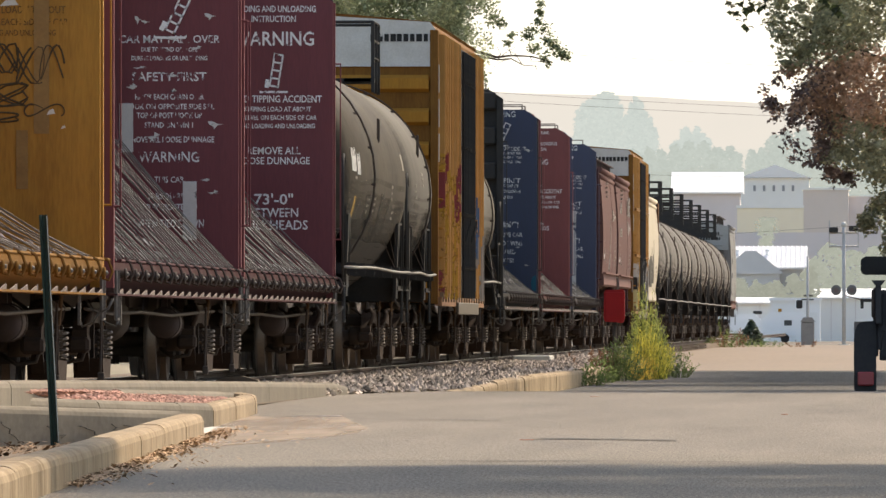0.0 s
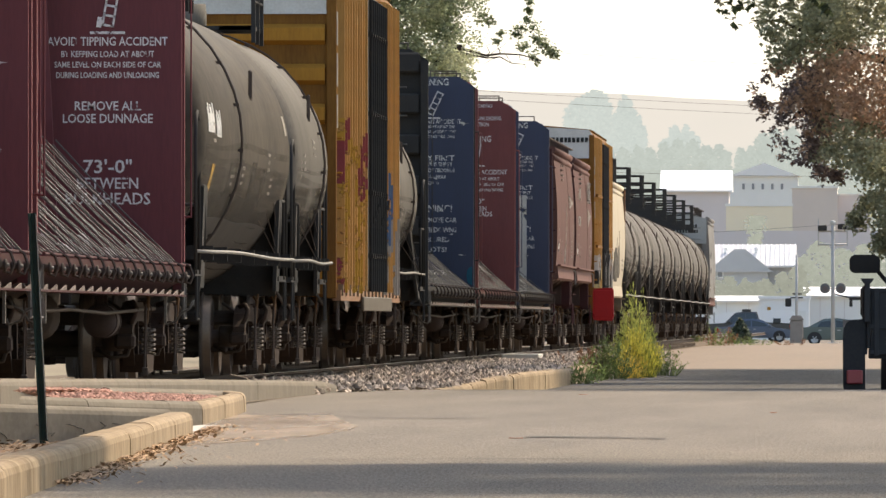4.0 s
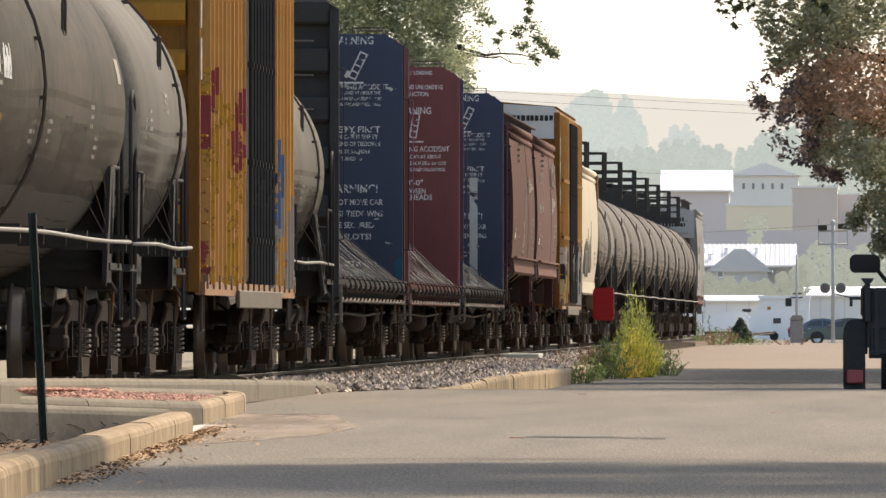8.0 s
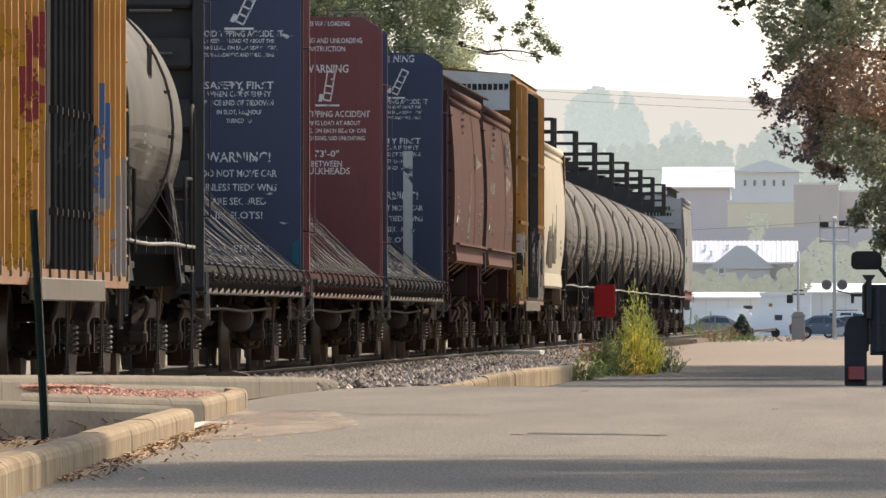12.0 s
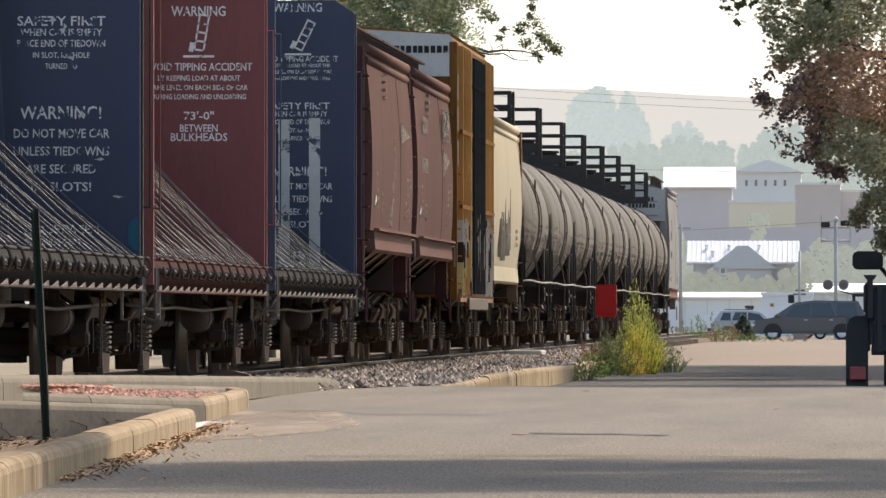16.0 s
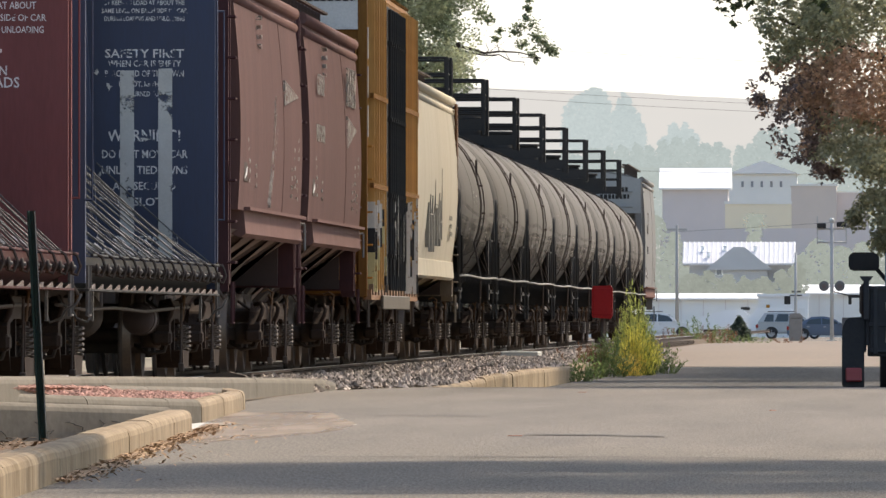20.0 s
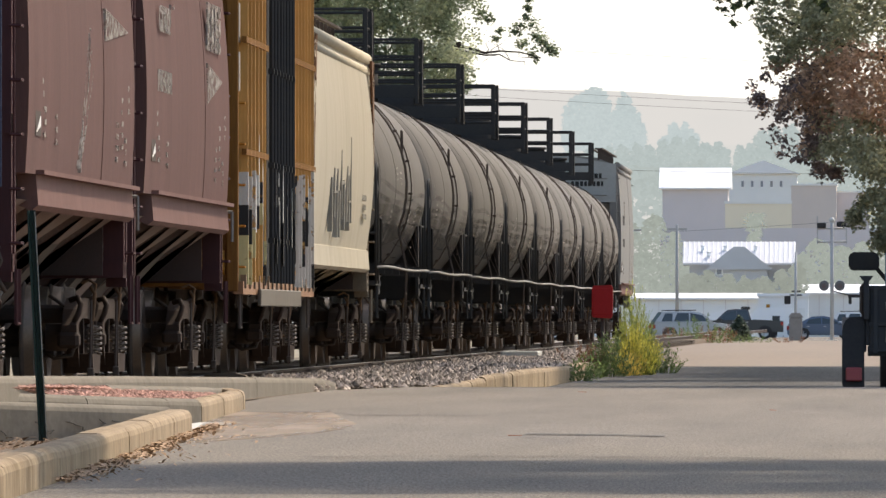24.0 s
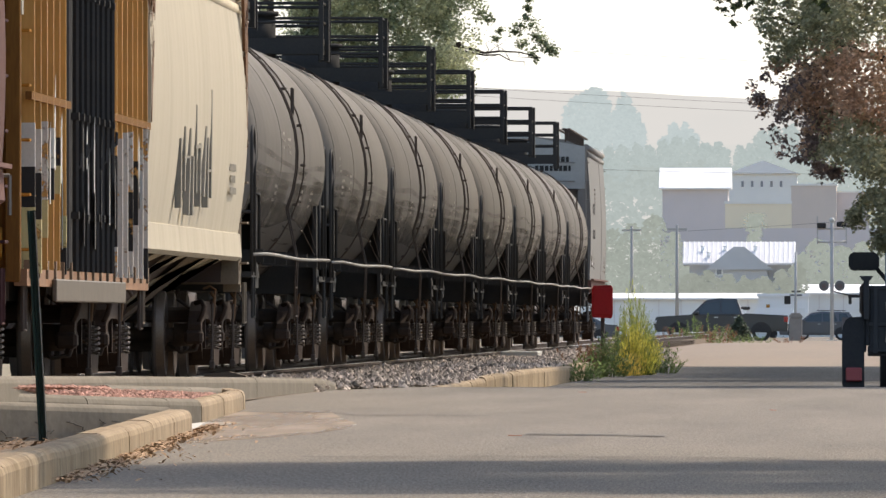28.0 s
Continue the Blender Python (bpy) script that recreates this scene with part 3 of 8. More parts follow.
def centre_beam(paint, name_label, y, style, tape_x=(), cables=2, outer=None, deck_paint=None, seed=1):
    rng = random.Random(seed)
    c = car("centre_beam_flatcar", name_label, "rail car", y)
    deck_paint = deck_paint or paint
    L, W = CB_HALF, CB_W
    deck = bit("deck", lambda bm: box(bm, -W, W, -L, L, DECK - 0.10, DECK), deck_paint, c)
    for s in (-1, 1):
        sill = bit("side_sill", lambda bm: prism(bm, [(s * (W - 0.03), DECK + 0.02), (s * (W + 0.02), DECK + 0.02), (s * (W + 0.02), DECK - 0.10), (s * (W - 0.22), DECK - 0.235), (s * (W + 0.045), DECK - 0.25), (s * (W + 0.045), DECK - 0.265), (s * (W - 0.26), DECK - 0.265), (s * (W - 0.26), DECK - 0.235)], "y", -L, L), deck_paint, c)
        bit("edge_rail", lambda bm: tube(bm, (s * (W + 0.07), -L, DECK + 0.035), (s * (W + 0.07), L, DECK + 0.035), 0.014, 6), deck_paint, sill)
        k = -L + 0.6
        while k < L - 0.3 and s > 0:
            part("sill_bracket", shared("sill_bracket", sill_bracket, M["tooth"]), None, sill, "", pose(0, k, 0, 0, 0, 0 if s > 0 else 180))
            k += 1.25
        for k in (-L + 1.2, L - 3.0):
            bit("hanger", lambda bm: box(bm, s * W - 0.012, s * W + 0.012, k - 0.03, k + 0.03, DECK - 0.52, DECK - 0.266), M["rod"], sill)
    bit("centre_sill", lambda bm: box(bm, -0.28, 0.28, -L, L, 0.78, DECK - 0.10), M["soot"], c)
    bit("top_chord", lambda bm: box(bm, -0.20, 0.20, -L + 0.1, L - 0.1, BULK_TOP - 0.30, BULK_TOP - 0.05), paint, c)
    post = shared("centre_post_" + paint.name, lambda bm: prism(bm, [(-0.30, DECK), (0.30, DECK), (0.14, BULK_TOP - 0.3), (-0.14, BULK_TOP - 0.3)], "y", -0.05, 0.05), paint)
    step = (2 * L - 0.8) / 12
    for i in range(13):
        part("post", post, None, c, "", pose(0, -L + 0.4 + i * step, 0))
    for i in range(12):
        y0, y1 = -L + 0.4 + i * step, -L + 0.4 + (i + 1) * step
        if i % 2:
            y0, y1 = y1, y0
        bit("diagonal", lambda bm: tube(bm, (0, y0, DECK + 1.5), (0, y1, BULK_TOP - 0.3), 0.05, 6), paint, c)
    bit("beam_web", lambda bm: box(bm, -0.06, 0.06, -L + 0.2, L - 0.2, DECK, DECK + 1.5), paint, c)
    for e in (-1, 1):
        y0, y1 = sorted((e * (L - 0.10), e * L))
        b = bit("bulkhead", lambda bm: prism(bm, [(-W, DECK - 0.1), (W, DECK - 0.1), (W, BULK_TOP - 0.16), (W - 0.24, BULK_TOP), (-W + 0.24, BULK_TOP), (-W, BULK_TOP - 0.16)], "y", y0, y1), paint if e > 0 else outer or paint, c)
        ya, yb = sorted((e * L, e * (L + 0.14)))
        rib = shared("bulkhead_rib_" + (outer or paint).name, lambda bm: box(bm, -W + 0.1, W - 0.1, 0, 0.14, 0, 0.30, 0.03), outer or paint)
        for i in range(6):
            part("bulkhead_rib", rib, None, b, "", pose(0, ya, DECK + 0.15 + i * 0.60))
        for s in (-1, 1):
            xa, xb = sorted((s * (W - 0.09), s * (W + 0.02)))
            bit("corner_post", lambda bm: box(bm, xa, xb, ya + 0.003, yb, DECK - 0.2, BULK_TOP - 0.17), outer or paint, b)
            bit("hand_rail", lambda bm: pipe(bm, [(s * (W + 0.02), e * (L + 0.12), DECK + 0.5), (s * (W + 0.08), e * (L + 0.12), DECK + 0.5), (s * (W + 0.08), e * (L + 0.12), DECK + 2.6), (s * (W + 0.02), e * (L + 0.12), DECK + 2.6)], 0.012, 5), outer or paint, b)
            stirrup(b, s * (W + 0.03), e * (L - 0.2), M["rod"], DECK - 0.05)
        rungs(b, 0.95, e * (L + 0.22), DECK, BULK_TOP - 0.3, 0.4, M["rod"], "x")
        bit("top_handle", lambda bm: pipe(bm, [(W - 0.70, e * (L - 0.05), BULK_TOP - 0.02), (W - 0.70, e * (L - 0.05), BULK_TOP + 0.09), (W - 0.28, e * (L - 0.05), BULK_TOP + 0.09), (W - 0.28, e * (L - 0.05), BULK_TOP - 0.05)], 0.016, 5), M["rod"], b)
    # notices on the inner face of the far bulkhead
    yf = L - 0.105
    mat = M["letter"] if style in ("maroon", "red_brown") else M["letter_dull"] if style == "yellow" else M["letter_worn"]
    mid = 0.74
    lettering("notice", warning_lines(style), mat, c, mid, yf, BULK_TOP, "stencilled loading notice")
    if style != "yellow":
        drop = {"maroon_old": 1.02, "maroon": 1.18, "red_brown": 1.12, "blue": 0.62}[style]
        bit("notice_picture", lambda bm: ladder_mark(bm, mid, yf, BULK_TOP - drop, 0.40, 0.16 if style in ("maroon", "red_brown") else 0.45), M["letter"], c, "white picture of a tipping stack")
    else:
        for cx, cz, wx, hz, fa, fb in ((0.66, 2.86, 0.10, 0.13, 3, 4), (0.86, 2.80, 0.12, 0.16, 2, 3), (1.05, 2.82, 0.11, 0.15, 1, 2), (0.70, 2.55, 0.14, 0.10, 5, 3), (0.98, 2.42, 0.17, 0.05, 1, 2), (0.66, 2.36, 0.10, 0.04, 2, 1)):      # black sprayed tag
            bit("graffiti_stroke", lambda bm: pipe(bm, [(cx + wx * math.sin(fa * a * 0.21 + cz * 3), yf, cz + hz * math.sin(fb * a * 0.21 + cx * 5)) for a in range(26)], 0.008, 4), M["tag_black"], c, "black sprayed graffiti line")
        for u0, u1, z0, z1 in ((0.89, 1.02, 2.22, 3.45), (0.74, 0.84, 1.75, 2.25), (0.50, 0.58, 1.9, 2.1)):
            bit("tape_strip", lambda bm: box(bm, u0, u1, yf - 0.004, yf - 0.001, z0, z1), M["brown_tape"], c, "faded brown strip of tape")
        for u0, z0, ww, hh in ((0.60, 3.30, 0.16, 0.06), (1.0, 2.38, 0.07, 0.05), (1.12, 2.26, 0.04, 0.03)):
            bit("tape_scrap", lambda bm: prism(bm, [(u0, z0), (u0 + ww, z0 + 0.01), (u0 + ww * 0.8, z0 + hh), (u0 + ww * 0.3, z0 + hh * 0.8)], "y", yf - 0.006, yf - 0.003), M["tape"], c, "torn scrap of pale tape")
    if style in ("maroon_old", "blue"):
        for i in range(14 if style == "maroon_old" else 7):
            u, v, w, h = rng.uniform(0.2, 1.2), rng.uniform(0.7, 3.0), rng.uniform(0.05, 0.20), rng.uniform(0.03, 0.11)
            bit("tape_scrap", lambda bm: prism(bm, [(u + w * (0.5 + (0.5 - 0.22 * ((k * 7 + i) % 3)) * math.cos(k * 0.785)), BULK_TOP - v + h * (0.5 + (0.5 - 0.2 * ((k * 5 + i) % 3)) * math.sin(k * 0.785))) for k in range(8)], "y", yf - 0.004, yf - 0.001), M["tape"], c, "torn scrap of pale tape")
    if style == "blue" and not tape_x:
        bit("spray_patch", lambda bm: prism(bm, [(W - 0.02, DECK + 0.10), (W - 0.02, DECK + 0.40), (W - 0.06, DECK + 0.39), (W - 0.10, DECK + 0.34), (W - 0.115, DECK + 0.25), (W - 0.10, DECK + 0.15), (W - 0.06, DECK + 0.11)], "y", yf - 0.003, yf), M["teal"], c, "teal sprayed patch")
    for u, v0, v1 in tape_x:
        bit("tape_strip", lambda bm: box(bm, u - 0.07, u + 0.07, yf - 0.007, yf - 0.001, BULK_TOP - v1, BULK_TOP - v0), M["tape"], c, "long strip of peeling pale tape")
    bm = bmesh.new()      # the far side's cables, never seen singly
    k = -L + 0.5
    while k < L - 0.25:
        pipe(bm, [(-0.26, k, DECK + 1.0), (-0.9, k, DECK + 0.5), (-W, k, DECK + 0.04)], 0.009, 4)
        tube(bm, (-W - 0.1, k, DECK - 0.05), (-W + 0.03, k, DECK - 0.05), 0.05, 6)
        k += 0.62
    tagged(part("far_cables", bm, M["cable"], deck), kind="stuff")
    for s in (1,):
        k, i = -L + 0.5, 0
        while k < L - 0.25:
            turn = 0
            part("tie_down_cable", cable_mesh(cables * 8 + rng.randrange(8)), None, deck, "", pose(0, k, 0, 0, 0, turn))
            i += 1
            if rng.random() < 0.35:
                part("loose_cable", loose_end(rng.randrange(5)), None, deck, "", pose(0, k, 0, 0, 0, turn))
            for q in range(3):
                u = rng.uniform(0.45, 1.2)
                part("cable_buckle", shared("cable_buckle", buckle, M["steel"]), None, deck, "bright steel buckle", pose(u, k + rng.uniform(-0.6, 0.6), DECK + 0.06 + (1.3 - u) * rng.uniform(0.2, 0.45), 0, 40, 0))
            part("winch", shared("winch_" + (deck_paint if style == "yellow" else M["soot"]).name, winch, deck_paint if style == "yellow" else M["soot"]), None, deck, "", pose(0, k, 0, 0, 0, turn))
            part("winch_cap", shared("winch_cap", winch_cap, M["rod"]), None, deck, "worn bright winch cap", pose(0, k, 0))
            part("tie_down_cable", cable_mesh(cables * 8 + rng.randrange(8)), None, deck, "", pose(0, k + (0.75 if style == "blue" else 0.5), 0))
            if style != "blue":
                part("tie_down_cable", cable_mesh(cables * 8 + rng.randrange(8)), None, deck, "", pose(0, k + 1.1, 0))
            k += 1.62
    part("air_reservoir", shared("air_reservoir", reservoir, M["under_dark"]), None, c, "dark round air reservoir", pose(0.95, L - 4.6, 0.62))
    part("brake_cylinder", shared("brake_cylinder", cylinder, M["soot"]), None, c, "", pose(0.8, -1.2, 0.66))
    part("brake_pipe", shared("brake_pipe", brake_pipe, M["soot"]), None, c, "thin brake pipe under the deck")
    for k in (-L + 0.9, L - 0.9):
        part("uncoupling_lever", shared("uncoupling_lever", uncoupling_lever, M["rod"]), None, c, "bent pale uncoupling lever", pose(CB_W - 0.06, k, DECK - 0.40, 0, 0, 0 if k < 0 else 180))
    truck(c, -L + 2.3)
    truck(c, L - 2.3)
    couplers(c, L + 0.75)
    return c


# ---- tank cars ----
def shell_patch(bm, r, zc, y0, y1, a0, a1, s=1):
    """A thin patch that lies on a tank's shell."""
    n = 5
    rows = [[bm.verts.new((s * math.sin(a0 + (a1 - a0) * i / n) * q, y, zc + math.cos(a0 + (a1 - a0) * i / n) * q)) for i in range(n + 1)] for y, q in ((y0, r), (y1, r), (y1, r - 0.004), (y0, r - 0.004))]
    for a, b in zip(rows, rows[1:] + rows[:1]):
        for i in range(n):
            bm.faces.new((a[i], a[i + 1], b[i + 1], b[i]))


def tank_car(y, half, r, zc, label, paint, pressure, belly=True, seed=1, bands=0, lettered=False):
    rng = random.Random(seed)
    c = car("tank_car", label, "rail car", y)
    h = half - 0.75
    prof = [(-h, 0)] + [(-h + 0.62 * (1 - math.cos(a)), r * math.sin(a)) for a in (0.25, 0.5, 0.75, 1.0, 1.25)] + [(-h + 0.62, r), (-h / 3, r), (h / 3, r), (h - 0.62, r)] + [(h - 0.62 * (1 - math.cos(a)), r * math.sin(a)) for a in (1.25, 1.0, 0.75, 0.5, 0.25)] + [(h, 0)]
    tank = part("tank", lathe(bmesh.new(), prof, "y", 72, z=zc), paint, c)
    for i in range(bands):
        yy = -h + 0.7 + (2 * h - 1.4) * i / (bands - 1)
        bit("weld_band", lambda bm: lathe(bm, [(yy - 0.03, r), (yy - 0.03, r + 0.005), (yy + 0.03, r + 0.005), (yy + 0.03, r)], "y", 72, z=zc), paint, tank)
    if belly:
        # road grime and painted shade, ragged layers each reaching less far up the shell
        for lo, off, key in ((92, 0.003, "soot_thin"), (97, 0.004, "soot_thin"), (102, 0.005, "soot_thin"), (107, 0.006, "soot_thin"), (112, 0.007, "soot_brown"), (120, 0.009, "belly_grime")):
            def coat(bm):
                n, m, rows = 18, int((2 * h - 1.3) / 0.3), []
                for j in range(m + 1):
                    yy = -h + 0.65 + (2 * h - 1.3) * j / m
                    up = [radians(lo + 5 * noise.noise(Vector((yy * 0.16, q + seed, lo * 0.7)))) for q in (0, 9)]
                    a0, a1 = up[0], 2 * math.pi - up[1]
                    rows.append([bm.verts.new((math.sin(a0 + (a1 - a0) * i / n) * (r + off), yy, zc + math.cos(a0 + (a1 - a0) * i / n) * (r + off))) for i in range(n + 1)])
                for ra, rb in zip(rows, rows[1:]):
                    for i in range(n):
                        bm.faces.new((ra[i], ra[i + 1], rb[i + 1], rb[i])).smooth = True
            bit("belly_coat", coat, M[key], tank, "dark dirt and painted shade under the tank")
    for e in (-1, 1):      # thin tie rods from the end frame to the shell
        for q in range(3):
            a = radians(112 + 5 * q)
            yy = e * (h - 2.3 - 0.9 * q)
            bit("tie_rod", lambda bm: tube(bm, (1.48, e * (h - 1.0 - 0.5 * q), 1.34), (math.sin(a) * (r + 0.03), yy - e * 0.9, zc + math.cos(a) * (r + 0.03) + 0.25), 0.005, 5), M["soot"], c, "thin slanting tie rod")
    for e in (-1, 1):
        ye0, ye1 = sorted((e * (h - 3.4), e * (half - 0.5)))
        bit("stub_sill", lambda bm: box(bm, -0.3, 0.3, ye0, ye1, 0.78, 1.12, 0.02), M["black"], c)
        ys, zs = e * (h - 1.6), zc - 0.5
        xs = math.sqrt(max(0.01, r * r - (zs - zc) ** 2))
        sad = bit("saddle", lambda bm: prism(bm, [(-1.46, 0.92), (1.46, 0.92), (1.46, 1.25), (xs + 0.02, zs), (xs - 0.25, zs - 0.45), (0.6, zc - r * 0.86), (-0.6, zc - r * 0.86), (-xs + 0.25, zs - 0.45), (-xs - 0.02, zs), (-1.46, 1.25)], "y", ys - 0.07, ys + 0.07), M["black"], c, "black plate saddle under the tank end")
        for s in (-1, 1):
            bit("saddle_flange", lambda bm: prism(bm, [(s * 1.44, 0.95), (s * 1.48, 0.95), (s * (xs + 0.03), zs), (s * (xs - 0.02), zs)], "y", ys - 0.35, ys + 0.35), M["black"], sad)
            pa, pb = sorted((s * 0.3, s * 1.5))
            pc, pd = sorted((e * (h - 1.7), e * (half - 0.65)))
            bit("end_platform", lambda bm: box(bm, pa, pb, pc, pd, 1.06, 1.12), M["black"], c)
            x, ya, yb = s * 1.50, e * (half - 0.7), e * (h - 1.65)
            bit("hand_loop", lambda bm: pipe(bm, [(x, ya, 1.08), (x, ya, 2.35), (x, ya - e * 0.1, 2.58), (x, ya - e * 0.3, 2.66), (x, ya - e * 0.55, 2.58), (x, ya - e * 0.65, 2.35), (x, ya - e * 0.65, 1.08)], 0.018, 7), M["black"], c, "black hand loop")
            bit("end_rail", lambda bm: pipe(bm, [(x, ya - e * 0.65, 1.95), (x, yb, 1.95), (x, yb, 1.2)], 0.02, 6), M["black"], c)
            stirrup(c, x, ya - e * 0.3, M["black"], 1.06)
        bit("cross_rail", lambda bm: tube(bm, (-1.5, e * (half - 0.7), 1.75), (1.5, e * (half - 0.7), 1.75), 0.018, 6), M["black"], c)
    for s in (-1, 1):
        n, zb = 6, 1.30
        pts = [(s * (r + 0.07), -h + 1.2 + (2 * h - 2.4) * i / n, zb + 0.012 * math.sin(i * 1.1 + seed)) for i in range(n + 1)]
        bit("side_rail", lambda bm: pipe(bm, [(s * 1.5, -half + 0.8, zb)] + pts + [(s * 1.5, half - 0.8, zb)], 0.018, 7), M["rail_pale"], c, "worn pale safety rail")
        for p in pts:
            xa, xb = sorted((s * (r - 0.35), p[0] - s * 0.03))
            bit("rail_bracket", lambda bm: box(bm, xa, xb, p[1] - 0.04, p[1] + 0.04, zb - 0.08, zb + 0.06), M["black"], c)
        for k in ((0.22,) if pressure else (-0.264,) if lettered else (0.5,)):
            for d in ((0.0,) if pressure else (-0.10, 0.0)):
                bit("conduit", lambda bm: pipe(bm, [(s * math.sin(a) * (r + 0.04), k * h + d, zc + math.cos(a) * (r + 0.04)) for a in [radians(8 + 9 * i) for i in range(15)]], 0.009 if pressure else 0.012, 5), M["soot"], c, "thin dark line clipped round the tank")
            for i in range(1, 8):
                a = radians(8 + 17 * i)
                part("clip", shared("conduit_clip", lambda bm: box(bm, -0.02, 0.045, -0.12, 0.03, -0.015, 0.015), M["soot"]), None, c, "", pose(s * math.sin(a) * (r + 0.01), k * h, zc + math.cos(a) * (r + 0.01), 0, 0, 0 if s > 0 else 180))
        a = radians(66)
        x0, z0 = math.sin(a) * (r + 0.05), zc + math.cos(a) * (r + 0.05)
        bit("placard_holder", lambda bm: pipe(bm, [(s * x0, 0.22 * h - 0.5, z0 - 0.15), (s * x0, 0.22 * h - 0.5, z0 + 0.15), (s * x0, 0.22 * h - 0.14, z0 + 0.15), (s * x0, 0.22 * h - 0.14, z0 - 0.15), (s * x0, 0.22 * h - 0.5, z0 - 0.15)], 0.013, 5), M["soot"], c)
        if pressure:      # ladder up to the platform
            lad = bit("ladder_stile", lambda bm: pipe(bm, [(s * 1.55, -0.22, 0.62), (s * 1.57, -0.22, 1.3)] + [(s * math.sin(radians(a)) * (r + 0.045), -0.22, zc + math.cos(radians(a)) * (r + 0.045)) for a in range(112, 24, -8)], 0.010, 6), M["soot"], c)
            bit("ladder_stile", lambda bm: pipe(bm, [(s * 1.55, 0.22, 0.62), (s * 1.57, 0.22, 1.3)] + [(s * math.sin(radians(a)) * (r + 0.045), 0.22, zc + math.cos(radians(a)) * (r + 0.045)) for a in range(112, 24, -8)], 0.010, 6), M["soot"], c)
            for i in range(5):
                z = 0.65 + i * 0.32
                x = 1.56 if z < 1.4 else min(r + 0.09, math.sqrt(max(0.05, (r + 0.09) ** 2 - max(0, z - zc) ** 2)))
                bit("rung", lambda bm: tube(bm, (s * x, -0.22, z), (s * x, 0.22, z), 0.010, 5), M["soot"], c)
    zt = zc + r
    if pressure:
        bit("dome_housing", lambda bm: (tube(bm, (0, 0, zt - 0.1), (0, 0, zt + 0.5), 0.42, 20), tube(bm, (0, 0, zt + 0.5), (0, 0, zt + 0.56), 0.46, 20)), M["black"], c, "black valve housing on top of the tank")
    else:
        bit("dome_housing", lambda bm: tube(bm, (0, 0, zt - 0.1), (0, 0, zt + 0.3), 0.3, 18), paint, c, "valve housing on top of the tank")
        bit("manway", lambda bm: tube(bm, (0, 1.2, zt - 0.1), (0, 1.2, zt + 0.25), 0.25, 16), paint, c)
    d0, d1, hx = (-1.15, 1.15, 1.05) if pressure else (-1.0, 1.0, 0.9)
    fz0 = zt + (0.12 if pressure else 0.03)
    for s in (-1, 1):
        xa, xb = sorted((s * 0.5, s * hx))
        bit("walk_board", lambda bm: box(bm, xa, xb, d0, d1, fz0 - 0.05, fz0), M["black"], c)
    for ya, yb in ((d0, d0 + 0.35), (d1 - 0.35, d1)):
        bit("walk_board", lambda bm: box(bm, -hx, hx, ya, yb, fz0 - 0.052, fz0 - 0.004), M["black"], c)
    if pressure:
        bit("kick_plate", lambda bm: box(bm, -hx, hx, d0 - 0.03, d0 - 0.01, fz0 - 0.12, fz0 + 0.08), M["black"], c)
        bit("kick_plate", lambda bm: box(bm, hx - 0.02, hx, d0, d1, fz0 - 0.12, fz0 + 0.08), M["black"], c)
        bit("gate_post", lambda bm: box(bm, hx - 0.08, hx + 0.05, -0.14, 0.14, fz0 - 0.2, fz0 + 0.8), M["black"], c)
    hr = 0.78
    for x in (-hx, hx):
        for k in (d0, 0.0, d1):
            bit("rail_post", lambda bm: box(bm, x - 0.025, x + 0.025, k - 0.04, k + 0.04, fz0 - 0.2, fz0 + hr), M["black"], c)
        for z in (0.28, 0.52, hr):
            bit("platform_rail", lambda bm: tube(bm, (x, d0, fz0 + z), (x, d1, fz0 + z), 0.022, 5), M["black"], c)
    for k in (d0, d1):
        for z in ((0.28, 0.52, hr) if pressure else (hr,)):
            bit("platform_rail", lambda bm: tube(bm, (-hx, k, fz0 + z), (hx, k, fz0 + z), 0.022, 5), M["black"], c)
    for i in range(5):
        a = radians(rng.uniform(78, 106))
        yy = rng.uniform(-h * 0.8, h * 0.8)
        w = rng.uniform(0.25, 0.8)
        bit("stencil", lambda bm: [shell_patch(bm, r + 0.006, zc, yy + 0.03 * q, yy + w, a + 0.05 * q, a + 0.05 * q + 0.022) for q in range(3)], M["letter_dim"], c, "small faded stencilled data")
    if lettered:
        for yy, ww, hh, zz in ((-0.89 * h, 1.3, 0.55, 0.05), (-0.72 * h, 0.9, 0.5, 0.0)):
            for q in range(7):
                top = radians(90 - 20 * (zz + hh * (0.8 + 0.2 * math.sin(q * 2.3))))
                bit("graffiti_stroke", lambda bm: shell_patch(bm, r + 0.006, zc, yy + ww * q / 7, yy + ww * q / 7 + ww / 11, top, radians(90 - 20 * zz)), M["letter"], c, "white graffiti stroke")
        for a0, a1, y0, y1 in ((74, 82, 0.84, 0.89),):
            bit("sticker_patch", lambda bm: shell_patch(bm, r + 0.005, zc, y0 * h, y1 * h, radians(a0), radians(a1)), M["sticker"], c, "pale peeling sticker patch")
        for yy, ww, a0, a1, m in ((-0.95, 0.5, 100, 122, "spray_yellow"), (0.1, 0.9, 96, 118, "soot_brown"), (-0.5, 0.8, 98, 112, "soot_brown"), (0.4, 0.6, 98, 116, "soot_brown")):
            bit("stain_patch", lambda bm: shell_patch(bm, r + 0.004, zc, yy * h * 0.8, yy * h * 0.8 + ww, radians(a0), radians(a1)), M[m], c, "rough stained patch")
    truck(c, -half + 2.2)
    truck(c, half - 2.2)
    couplers(c, half)
    return c


